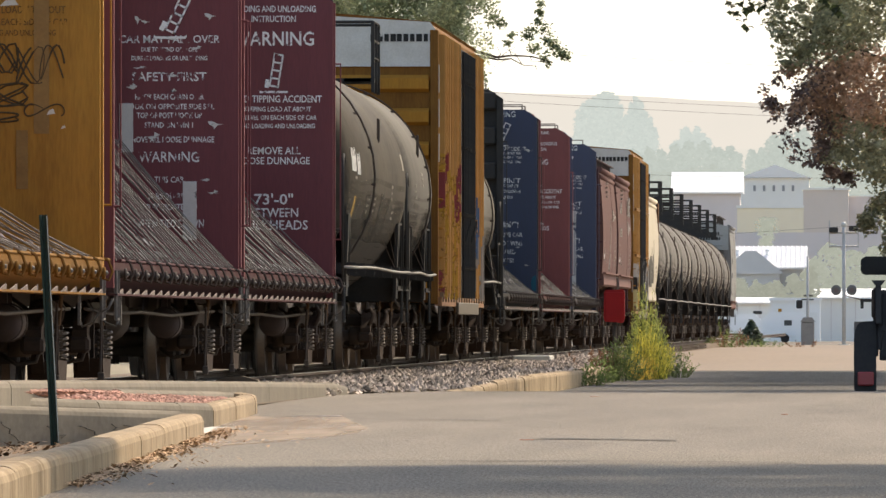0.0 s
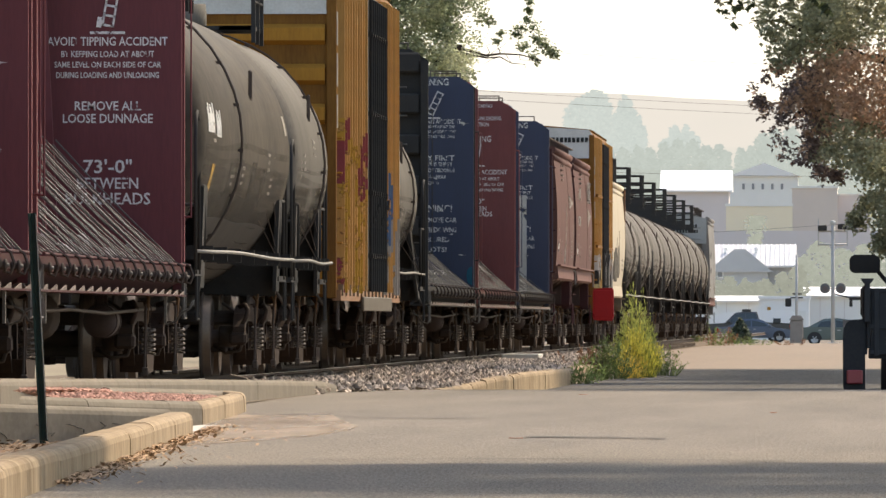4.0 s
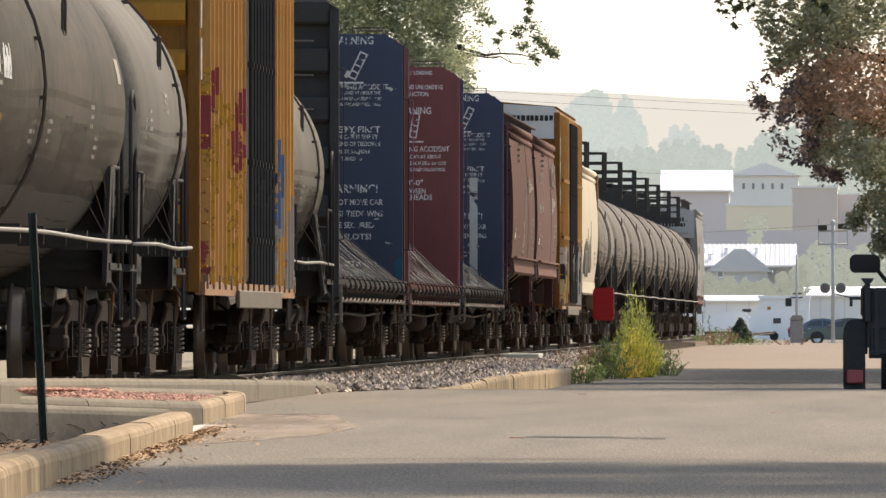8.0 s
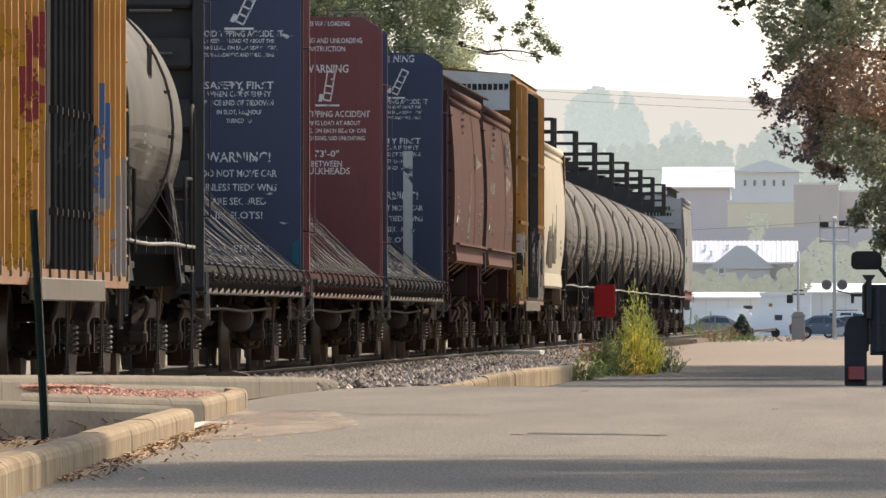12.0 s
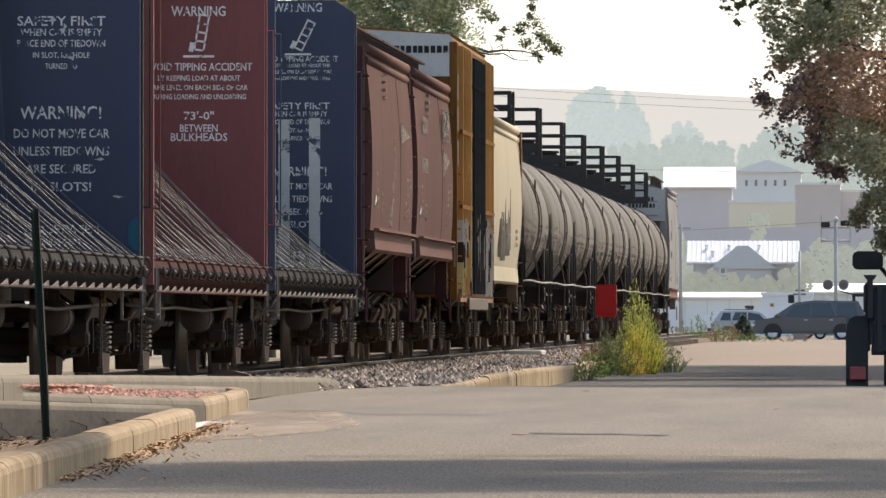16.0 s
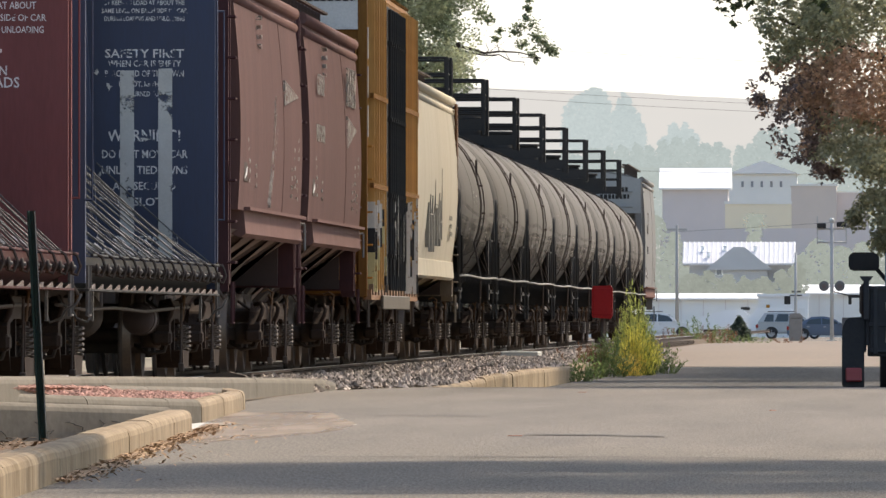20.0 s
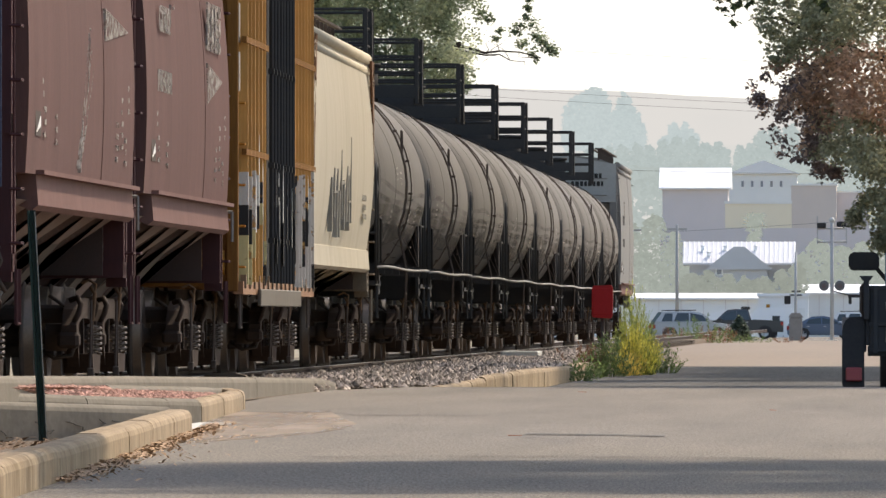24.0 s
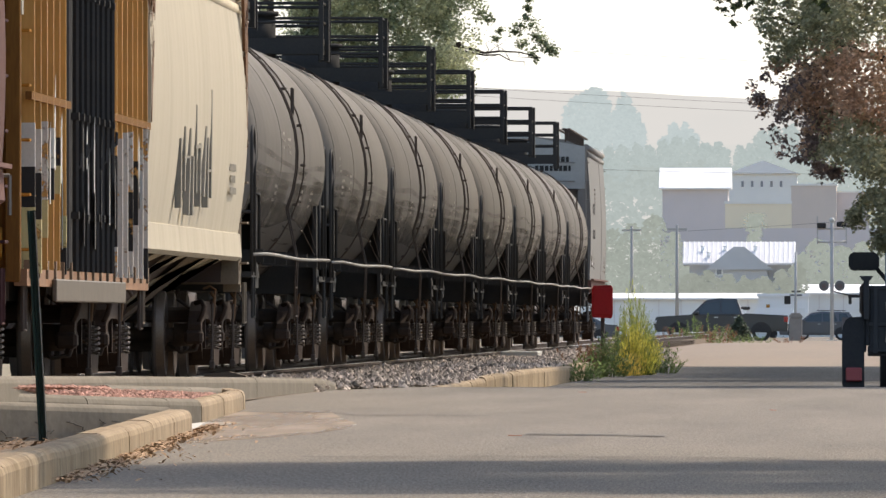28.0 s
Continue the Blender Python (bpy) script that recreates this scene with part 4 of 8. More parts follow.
# ---- box cars ----
def box_car(y, half, label, seed=1, graffiti=True, overspray=False, doors=(-2.5, 2.5)):
    rng = random.Random(seed)
    c = car("box_car", label, "rail car", y)
    h, w, z0, z1 = half - 0.55, 1.56, 0.95, 4.95
    body = bit("body", lambda bm: prism(bm, [(-w, z0), (w, z0), (w, z1 - 0.12), (w - 0.1, z1), (0, z1 + 0.1), (-w + 0.1, z1), (-w, z1 - 0.12)], "y", -h, h), M["yellow_dull"], c)
    for e in (-1, 1):
        for i in range(7):
            z = z0 + 0.12 + i * 0.48
            bit("end_rib", lambda bm: prism(bm, [(e * h, z), (e * (h + 0.11), z + 0.05), (e * (h + 0.11), z + 0.20), (e * h, z + 0.25)], "x", -w + 0.12, w - 0.12), M["yellow"], body)
        a, b = sorted((e * h, e * (h + 0.03)))
        hd = bit("header_panel", lambda bm: prism(bm, [(-w + 0.02, z1 - 0.60), (w - 0.02, z1 - 0.60), (w - 0.02, z1 - 0.1), (w - 0.1, z1 + 0.01), (0, z1 + 0.1), (-w + 0.1, z1 + 0.01), (-w + 0.02, z1 - 0.1)], "y", a, b), M["white"], body, "white top panel of the end")
        marks_of("reporting_mark", M["letter_dark"], body, [(0.40, 0.11, 0.0)], 0.80, e * (h + 0.034), z1 - 0.27, "y", random.Random(seed), True)
        marks_of("reporting_mark", M["letter_dark"], body, [(0.52, 0.11, 0.0)], 1.24, e * (h + 0.034), z1 - 0.27, "y", random.Random(seed + 1), True)
        bit("header_edge", lambda bm: box(bm, -w + 0.04, w - 0.04, a - 0.012, b + 0.012, z1 - 0.63, z1 - 0.60), M["white"], hd)
        for s in (-1, 1):
            ya, yb = sorted((e * (h - 0.1), e * (h + 0.05)))
            xa, xb = sorted((s * (w - 0.10), s * (w + 0.02)))
            bit("corner_post", lambda bm: box(bm, xa, xb, ya, yb, z0 - 0.05, z1 - 0.1, 0.01), M["yellow_dull"], body)
            yc, yd = sorted((e * (h - 0.26), e * (h - 0.02)))
            xc, xd = sorted((s * (w - 0.01), s * (w + 0.028)))
            for q in range(3):
                bit("corner_plate", lambda bm: box(bm, xc, xd, yc, yd, z1 - 2.0 + q * 0.5, z1 - 1.6 + q * 0.5), M["steel"], body, "scuffed bare metal corner plate")
            rungs(body, s * (w + 0.07), e * (h - 0.4), z0 + 0.2, z0 + 1.9, 0.42, M["yellow"], "y")
            stirrup(body, s * (w + 0.02), e * (h - 0.4), M["soot"], z0)
            rungs(body, s * (w - 0.4), e * (h + 0.16), z0 + 0.2, z0 + 1.9, 0.42, M["yellow"], "x")
    rib = shared("box_car_rib", lambda b: prism(b, [(w - 0.004, -0.03), (w + 0.10, -0.022), (w + 0.10, 0.022), (w - 0.004, 0.03)], "z", z0 + 0.05, z1 - 0.16), M["yellow_rib"])
    tab = shared("box_car_tab", lambda b: box(b, w + 0.03, w + 0.09, -0.05, 0.05, z0 - 0.02, z0 + 0.12), M["cream_dull"])
    rod = shared("box_car_rod", lambda b: tube(b, (w + 0.11, 0, z0 + 0.05), (w + 0.11, 0, z1 - 0.25), 0.028, 6), M["black"])
    handle = shared("box_car_handle", lambda b: pipe(b, [(w + 0.11, 0, z0 + 0.86), (w + 0.15, 0.02, z0 + 0.9), (w + 0.15, 0.06, z0 + 1.0)], 0.014, 5), M["black"])
    keeper = shared("box_car_keeper", lambda b: box(b, w + 0.06, w + 0.14, -0.05, 0.05, -0.03, 0.03), M["black"])
    da, db = doors
    for s in (-1, 1):
        turn = 0 if s > 0 else 180
        k = -h + 0.45
        while k < h - 0.3:
            if not da - 0.08 < k * s < db + 0.08:
                part("side_rib", rib, None, body, "", pose(0, k, 0, 0, 0, turn))
                if s > 0 and (graffiti or overspray):
                    v = 0.02
                    while v < (2.0 if graffiti else 1.35):
                        step = rng.uniform(0.14, 0.34)
                        f = noise.noise(Vector((k * 0.33 + seed, v * 0.9 - k * 0.2, 0.5)))
                        if overspray:
                            mt = "tape" if f > 0.02 else "letter_dark" if f > -0.16 else "spray_pale" if f > -0.3 else ""
                            mt = mt if v < 1.0 + 0.5 * f else ""
                        elif k < da:
                            mt = "spray_red" if f > 0.2 else "spray_yellow" if f > -0.25 else ""
                            mt = mt if v < 1.75 + 0.8 * f else ""
                        else:
                            mt = "spray_blue" if f > 0.26 and v > 0.6 else "spray_silver" if f > -0.2 and v < 1.15 else ""
                        if mt:
                            bit("spray_stroke", lambda bm: prism(bm, [(w - 0.002, k - 0.034), (w + 0.104, k - 0.026), (w + 0.104, k + 0.026), (w - 0.002, k + 0.034)], "z", z0 + v, z0 + v + step), M[mt], body, "sprayed graffiti stroke")
                        v += step
            k += 0.80
        dm = (da + db) / 2
        for d0, d1 in ((da, dm - 0.02), (dm + 0.02, db)):
            e0, e1 = sorted((s * d0, s * d1))
            xa, xb = sorted((s * (w + 0.004), s * (w + 0.075)))
            door = bit("plug_door", lambda bm: box(bm, xa, xb, e0, e1, z0 + 0.06, z1 - 0.2, 0.02), M["black"], body, "black plug door with lock rods")
            for i in range(4):
                yy = e0 + 0.3 + i * (e1 - e0 - 0.6) / 3
                part("lock_rod", rod, None, door, "", pose(0, yy, 0, 0, 0, turn))
                part("lock_handle", handle, None, door, "", pose(0, yy, 0.08 * i, 0, 0, turn))
                for z in (z0 + 0.5, z0 + 1.3, z0 + 2.3, z0 + 3.3):
                    part("rod_keeper", keeper, None, door, "", pose(0, yy, z, 0, 0, turn))
        xa, xb = sorted((s * (w - 0.03), s * (w + 0.07)))
        sill = bit("side_sill", lambda bm: box(bm, xa, xb, -h, h, z0 - 0.08, z0 + 0.05), M["sill_tan"], body)
        for i in range(17):
            part("sill_tab", tab, None, sill, "", pose(0, -h + 0.3 + i * (2 * h - 0.6) / 16, 0, 0, 0, turn))
        xa, xb = sorted((s * (w + 0.085), s * (w + 0.125)))
        e0, e1 = sorted((s * (da - 2.4), s * (db + 1.6)))
        bit("door_sill", lambda bm: box(bm, xa, xb, e0, e1, z0 - 0.20, z0 - 0.02, 0.01), M["sill_plate"], body, "scuffed pale sill plate under the doors")
        xa, xb = sorted((s * (w + 0.05), s * (w + 0.08)))
        for z in (z1 - 1.5, z0 + 1.35):
            for q0, q1 in ((-h + 0.1, da - 0.1), (db + 0.1, h - 0.1)):
                e0, e1 = sorted((s * q0, s * q1))
                if overspray:
                    bit("belt_rail", lambda bm: box(bm, xa, xb + 0.02 * s, e0, e1, z, z + 0.06), M["yellow_dull"], body)
        if overspray:
            for i in range(26):
                yy, z = rng.uniform(-h + 0.3, h - 0.4), z0 + rng.uniform(0.1, 0.9)
                ww = rng.uniform(0.05, 0.16)
                off = 0.14 if da < yy * s < db - 0.2 else 0.076
                bit("spray_stroke", lambda bm: prism(bm, [(yy, z), (yy + ww, z), (yy + ww, z + rng.uniform(0.3, 0.8)), (yy, z + rng.uniform(0.2, 0.6))], "x", s * (w + off), s * (w + off + 0.003)), M["tape"] if rng.random() < 0.7 else M["letter_dark"], body, "silver and black graffiti stroke")
    for i in range(24):
        yy = -h + 0.2 + i * (2 * h - 0.4) / 23
        bit("roof_rib", lambda bm: prism(bm, [(-w + 0.05, z1 - 0.02), (0, z1 + 0.1), (w - 0.05, z1 - 0.02), (w - 0.05, z1 + 0.02), (0, z1 + 0.15), (-w + 0.05, z1 + 0.02)], "y", yy - 0.05, yy + 0.05), M["yellow_dull"], body)
    bit("underframe", lambda bm: box(bm, -0.35, 0.35, -half + 0.4, half - 0.4, 0.75, z0), M["soot"], c)
    truck(c, -half + 2.6)
    truck(c, half - 2.6)
    couplers(c, half)
    return c


# ---- covered hoppers ----
def hopper_car(y, half, label, paint, dark, z_top=4.15, z_low=1.75, marks="", seed=1, end_paint=None, sheet=7.4, header=False):
    rng = random.Random(seed)
    c = car("covered_hopper", label, "rail car", y)
    h = sheet           # half the length of the bulging side sheets
    w = 1.56
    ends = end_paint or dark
    low = 0.08 if marks == "tagged" else 0.28
    foot = 0.0 if marks == "tagged" else 0.06
    side = []
    for i in range(11):      # gently bulging side
        f = i / 10
        side.append((1.40 + (w - 1.40) * math.sin(math.pi * (low + (0.90 - low) * f)) ** 0.8, z_low + (z_top - 0.1 - z_low) * f))
    poly = side + [(0.95, z_top + 0.12), (0, z_top + 0.2), (-0.95, z_top + 0.12)] + [(-a, b) for a, b in reversed(side)]
    body = bit("body", lambda bm: prism(bm, poly, "y", -h, h), paint, c)
    for f in body.data.polygons:
        f.use_smooth = abs(f.normal.y) < 0.5
    body.data.set_sharp_from_angle(angle=radians(32))
    for s in (-1, 1):
        for z, rr in ((z_top - 0.06, 0.075), (z_top - 0.22, 0.06)):
            bit("eave", lambda bm: tube(bm, (s * 1.45, -h - 0.02, z), (s * 1.45, h + 0.02, z), rr, 12), paint, body)
        front = -h - 0.02 if marks == "tagged" else -h + 1.3
        bit("side_skirt", lambda bm: prism(bm, [(s * 1.38, z_low + 0.04), (s * (1.47 + foot), z_low + 0.0), (s * (1.49 + foot), z_low - 0.24), (s * (1.44 + foot), z_low - 0.28), (s * 1.38, z_low - 0.24)], "y", front, h + 0.12), paint if marks == "tagged" else M["hopper_skirt"], body)
        if marks != "tagged":
            bit("skirt_flange", lambda bm: box(bm, min(s * 1.44, s * 1.60), max(s * 1.44, s * 1.60), front - 0.02, h + 0.14, z_low, z_low + 0.035), M["hopper_skirt"], body)
            bit("grab_iron", lambda bm: [tube(bm, (s * 1.58, h + 0.16, z_low - 0.35), (s * 1.58, h + 0.16, z_low - 0.05), 0.016, 5), tube(bm, (s * 1.58, h + 0.16, z_low - 0.05), (s * 1.48, h + 0.16, z_low - 0.05), 0.016, 5)], M["rail_pale"], body)
        for k in ((0.36,) if marks != "tagged" else ()):
            p = [(a + 0.001, b) for a, b in side]
            q = [(a + 0.006, b) for a, b in side]
            bit("seam", lambda bm: prism(bm, [(s * a, b) for a, b in p] + [(s * a, b) for a, b in reversed(q)], "y", k * h - 0.02, k * h + 0.02), paint, body)
    for e in (-1, 1):
        def slope(bm):
            # end sheet: as wide as the body at the top, narrowing to the outlet
            edge = [(1.36, h, z_top - 0.1), (1.36, h + 0.04, z_top - 0.9), (1.34, h - 0.75, z_low - 0.2), (0.38, h - 1.9, 0.62)]
            fronts = [[bm.verts.new((q * x, e * (yy + d), z)) for x, yy, z in edge] for d in (0, -0.06) for q in (-1, 1)]
            for i in range(3):
                bm.faces.new((fronts[0][i], fronts[1][i], fronts[1][i + 1], fronts[0][i + 1]))
                bm.faces.new((fronts[2][i], fronts[3][i], fronts[3][i + 1], fronts[2][i + 1]))
                for q in (0, 1):
                    bm.faces.new((fronts[q][i], fronts[q][i + 1], fronts[q + 2][i + 1], fronts[q + 2][i]))
        bit("slope_sheet", slope, M["under_dark"], body)
        o = max(h + 0.45, half - 0.9)
        for s in (-1, 1):
            xa, xb = sorted((s * 1.28, s * 1.46))
            ya, yb = sorted((e * (h + 0.05), e * (h + 0.2)))
            bit("corner_post", lambda bm: box(bm, xa, xb, ya, yb, 1.0, z_top - 0.1), ends, body)
            yc, yd = sorted((e * o, e * (o + 0.14)))
            bit("end_post", lambda bm: box(bm, xa, xb, yc, yd, 0.9, z_top - 0.05), ends, body)
            rungs(body, s * 1.53, e * (o + 0.0), 1.2, z_top - 0.2, 0.38, ends, "y")
            stirrup(body, s * 1.5, e * o, ends, 1.0)
        ya, yb = sorted((e * (o - 0.02), e * (o + 0.16)))
        bit("end_beam", lambda bm: box(bm, -1.46, 1.46, ya, yb, 2.05, 2.2), ends, body)
        ya, yb = sorted((e * h, e * (half - 0.5)))
        bit("end_sill", lambda bm: box(bm, -1.46, 1.46, ya, yb, 0.98, 1.12), ends, body)
        rungs(body, 1.0, e * (o + 0.24), 1.2, z_top - 0.2, 0.42, ends, "x")
        if header:
            ya, yb = sorted((e * (o + 0.14), e * (o + 0.17)))
            hd = bit("end_panel", lambda bm: prism(bm, [(-1.44, z_top - 1.0), (1.44, z_top - 1.0), (1.44, z_top - 0.05), (0, z_top + 0.2), (-1.44, z_top - 0.05)], "y", ya, yb), M["grey_panel"], body, "grey end panel with its number")
            marks_of("reporting_mark", M["letter_dark"], body, [(0.72, 0.12, 0.0), (0.80, 0.12, 0.2)], 0.72, e * (o + 0.174), z_top - 0.40, "y", rng, True)
    for k in (-0.5, 0, 0.5):
        bit("outlet", lambda bm: prism(bm, [(-1.30, z_low - 0.2), (1.30, z_low - 0.2), (0.32, 0.5), (-0.32, 0.5)], "y", k * h * 1.2 - 0.55, k * h * 1.2 + 0.55), M["soot"], body)
    # two dark fillers added to close the see-through space under the body
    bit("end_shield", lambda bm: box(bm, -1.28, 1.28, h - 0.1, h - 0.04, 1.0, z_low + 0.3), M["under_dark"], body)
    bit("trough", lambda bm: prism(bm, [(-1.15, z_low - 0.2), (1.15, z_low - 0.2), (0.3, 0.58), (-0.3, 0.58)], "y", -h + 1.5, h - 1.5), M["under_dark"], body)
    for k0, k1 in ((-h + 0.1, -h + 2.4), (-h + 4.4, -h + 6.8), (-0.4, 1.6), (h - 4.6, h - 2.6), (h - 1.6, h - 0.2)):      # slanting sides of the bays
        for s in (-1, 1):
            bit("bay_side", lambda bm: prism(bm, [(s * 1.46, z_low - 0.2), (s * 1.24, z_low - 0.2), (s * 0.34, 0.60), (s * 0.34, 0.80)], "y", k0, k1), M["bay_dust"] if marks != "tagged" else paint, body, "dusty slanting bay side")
            # dark plate added as the shaded gap between bays
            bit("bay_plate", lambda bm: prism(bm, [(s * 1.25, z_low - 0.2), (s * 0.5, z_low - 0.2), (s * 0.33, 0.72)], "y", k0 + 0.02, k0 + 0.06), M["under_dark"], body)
    bit("centre_sill", lambda bm: box(bm, -0.3, 0.3, -half + 0.5, half - 0.5, 0.78, 1.05), M["soot"], c)
    zr = z_top + 0.36
    stand = shared("walk_stand_%.2f" % z_top, lambda bm: box(bm, -0.02, 0.02, -0.02, 0.02, z_top + 0.05, zr), M["soot"])
    for s in (-1, 1):
        for i in range(18):
            part("walkway_stand", stand, None, body, "", pose(s, -h - 0.5 + i * (2 * h + 1.0) / 17, 0))
        for dx in (0.82, 0.95, 1.08):
            xa, xb = sorted((s * dx - 0.03, s * dx + 0.03))
            bit("walkway_board", lambda bm: box(bm, xa, xb, -h - 0.7, h + 0.7, zr - 0.03, zr), M["soot"], body)
    if marks:
        tone = M["letter_dim"] if marks == "pale" else M["letter_dark"]
        x = w + 0.004
        if marks == "pale":
            for yy, ww in ((3.2, 0.5), (3.95, 0.5), (4.7, 0.5), (5.4, 0.4)):
                bit("side_mark", lambda bm: box(bm, x - 0.02, x, yy, yy + ww, 3.25, 3.72), tone, body)
            bit("triangle_mark", lambda bm: prism(bm, [(3.2, 2.72), (6.2, 2.98), (3.2, 3.12)], "x", x - 0.02, x), tone, body, "pale triangle mark")
        if marks != "tagged":
            marks_of("side_mark", tone, body, [(2.0, 0.24, 0.0), (2.4, 0.2, 0.55)], x - 0.006, -h * 0.6, z_low + 1.5, "x", rng, True)
        data = bit("data_block", lambda bm: bars(bm, [(1.2, 0.07, 0.0), (1.4, 0.07, 0.12), (1.0, 0.07, 0.24), (1.3, 0.07, 0.36)], x - 0.03, h * 0.7, z_low + 0.75, "x", rng, True), M["spray_grey"] if marks == "tagged" else tone, body)
        tagged(data, kind="stuff")
        if marks == "tagged":
            for i in range(9):      # tall slanting letters of a tag
                y0, z = -4.3 + i * 0.72, z_low + 0.10 + 0.25 * rng.random()
                tall, lean, wide = rng.uniform(0.55, 1.15), rng.uniform(0.1, 0.6), rng.uniform(0.10, 0.24)
                bit("graffiti_stroke", lambda bm: prism(bm, [(y0, z), (y0 + wide, z), (y0 + wide + lean, z + tall), (y0 + lean, z + tall)], "x", x - 0.06, x + 0.001), M["spray_grey"], body, "thin grey-black graffiti stroke")
                if i % 3 == 1:
                    bit("graffiti_stroke", lambda bm: prism(bm, [(y0, z + tall * 0.5), (y0 + 0.9, z + tall * 0.52), (y0 + 0.9, z + tall * 0.56), (y0, z + tall * 0.54)], "x", x - 0.06, x + 0.0015), M["spray_grey"], body, "thin grey-black graffiti stroke")
            for e in (-1, 1):
                bit("rust_streak", lambda bm: prism(bm, [(e * (h - 0.9), z_top - 0.1), (e * (h - 0.05), z_top - 0.1), (e * (h - 0.05), z_low + 0.9), (e * (h - 0.3), z_low + 1.3)], "x", w - 0.03, w + 0.002), M["rust_stain"], body, "rust streak by the end")
    else:
        bit("triangle_mark", lambda bm: prism(bm, [(2.9, 2.98), (6.4, 3.12), (2.9, 3.26)], "x", w - 0.02, w + 0.004), M["letter_dim"], body, "faded pale triangle mark")
        for y0, z, long, tall in ((-0.9, 1.85, 1.5, 1.15), (-0.5, 1.95, 1.7, 0.75), (-0.1, 2.3, 1.1, 0.6), (-0.7, 1.82, 0.5, 0.5), (0.3, 2.5, 0.5, 0.55)):
            bit("scrape", lambda bm: prism(bm, [(y0, z), (y0 + 0.10, z), (y0 + long, z + tall), (y0 + long - 0.05, z + tall * 0.96)], "x", w - 0.06, w + 0.003), M["letter_dim"], body, "pale slanting scrape on the side")
    if marks != "tagged":
        for s in (-1, 1):
            plaque = bit("plaque", lambda bm: box(bm, min(s * 1.5, s * 1.555), max(s * 1.5, s * 1.555), -h + 0.9, -h + 1.6, z_low + 0.30, z_low + 0.56), M["soot"], body, "small black plaque")
            bit("plaque_mark", lambda bm: prism(bm, [(-h + 1.0, z_low + 0.33), (-h + 1.5, z_low + 0.38), (-h + 1.5, z_low + 0.46)], "x", min(s * 1.55, s * 1.559), max(s * 1.55, s * 1.559)), M["letter"], plaque)
            for y0, z, n in ((-h + 1.9, 0.30, 3), (-h + 1.7, 0.62, 2), (-h + 3.4, 0.26, 3), (0.62 * h, 0.22, 4), (0.72 * h, 0.34, 5), (0.80 * h, 0.2, 3), (0.86 * h, 0.66, 3), (-h + 4.6, 1.75, 4)):
                for k in range(n):
                    za = z_low + z + k * 0.10
                    bit("data_mark", lambda bm: box(bm, min(s * 1.5, s * (w + 0.001)), max(s * 1.5, s * (w + 0.001)), y0, y0 + rng.uniform(0.18, 0.36), za, za + 0.045), M["letter_dim"], body)
    truck(c, -half + 1.9)
    truck(c, half - 1.9)
    couplers(c, half)
    return c


# darker copy of the maroon: the hopper ends' shade put into the paint
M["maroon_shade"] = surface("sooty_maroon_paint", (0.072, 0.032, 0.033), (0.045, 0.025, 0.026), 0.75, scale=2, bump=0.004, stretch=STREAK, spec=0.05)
M["hopper_skirt"] = surface("dusty_red_skirt", (0.185, 0.105, 0.09), (0.12, 0.07, 0.062), 0.85, scale=1.6, fine=18, bump=0.003, spec=0.05)
M["bay_dust"] = surface("dusty_bay_paint", (0.19, 0.135, 0.115), (0.11, 0.08, 0.07), 0.85, scale=2.5, bump=0.004)
M["rail_pale"] = surface("worn_pale_rail", (0.26, 0.245, 0.22), (0.13, 0.12, 0.105), 0.6, scale=7, bump=0.002)
M["tank_pale"] = surface("tank_paler_paint", (0.15, 0.137, 0.117), (0.08, 0.072, 0.062), 0.65, scale=0.9, bump=0.002, stretch=(1, 1, 0.3), amount=0.8, spec=0.05)
M["sticker"] = surface("old_sticker", (0.30, 0.27, 0.22), (0.20, 0.18, 0.15), 0.6, scale=6, bump=0.002)
# belly coats: soot with the tank's underside shade mixed into the colour
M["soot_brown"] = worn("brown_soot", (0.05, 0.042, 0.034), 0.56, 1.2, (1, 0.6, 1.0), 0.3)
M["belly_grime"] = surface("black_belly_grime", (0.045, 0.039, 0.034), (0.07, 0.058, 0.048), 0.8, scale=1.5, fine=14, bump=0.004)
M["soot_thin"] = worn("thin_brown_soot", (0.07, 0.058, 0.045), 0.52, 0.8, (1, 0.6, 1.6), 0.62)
M["spray_grey"] = surface("grey_black_spray", (0.21, 0.19, 0.155), (0.32, 0.285, 0.225), 0.8, scale=4, fine=20, bump=0)
M["cream_dark"] = surface("dirty_cream_paint", (0.22, 0.175, 0.125), (0.13, 0.10, 0.075), 0.75, scale=2, bump=0.003)
M["tooth"] = surface("scuffed_sill_edge", (0.15, 0.115, 0.10), (0.085, 0.065, 0.055), 0.7, scale=5, bump=0)
M["letter_dim"] = worn("dim_pale_lettering", (0.30, 0.265, 0.23), 0.50, 9.0)
M["rust_stain"] = worn("brown_rust_stain", (0.16, 0.075, 0.035), 0.5, 2.2)
M["teal"] = worn("teal_spray_paint", (0.025, 0.12, 0.17), 0.60, 2.0)
M["letter_dull"] = worn("dull_brown_lettering", (0.16, 0.09, 0.03), 0.54, 5.0)
M["cream_dull"] = surface("dull_cream_paint", (0.24, 0.165, 0.105), (0.13, 0.095, 0.07), 0.75, scale=3, bump=0.003)
M["tag_black"] = surface("thin_black_spray", (0.07, 0.05, 0.03), (0.11, 0.075, 0.04), 0.7, scale=8, bump=0)
M["brown_tape"] = surface("faded_brown_tape", (0.27, 0.16, 0.06), (0.19, 0.11, 0.045), 0.6, scale=6, bump=0.002)
M["grey_panel"] = surface("grey_panel_paint", (0.34, 0.35, 0.34), (0.26, 0.27, 0.26), 0.6, scale=2, bump=0.002)
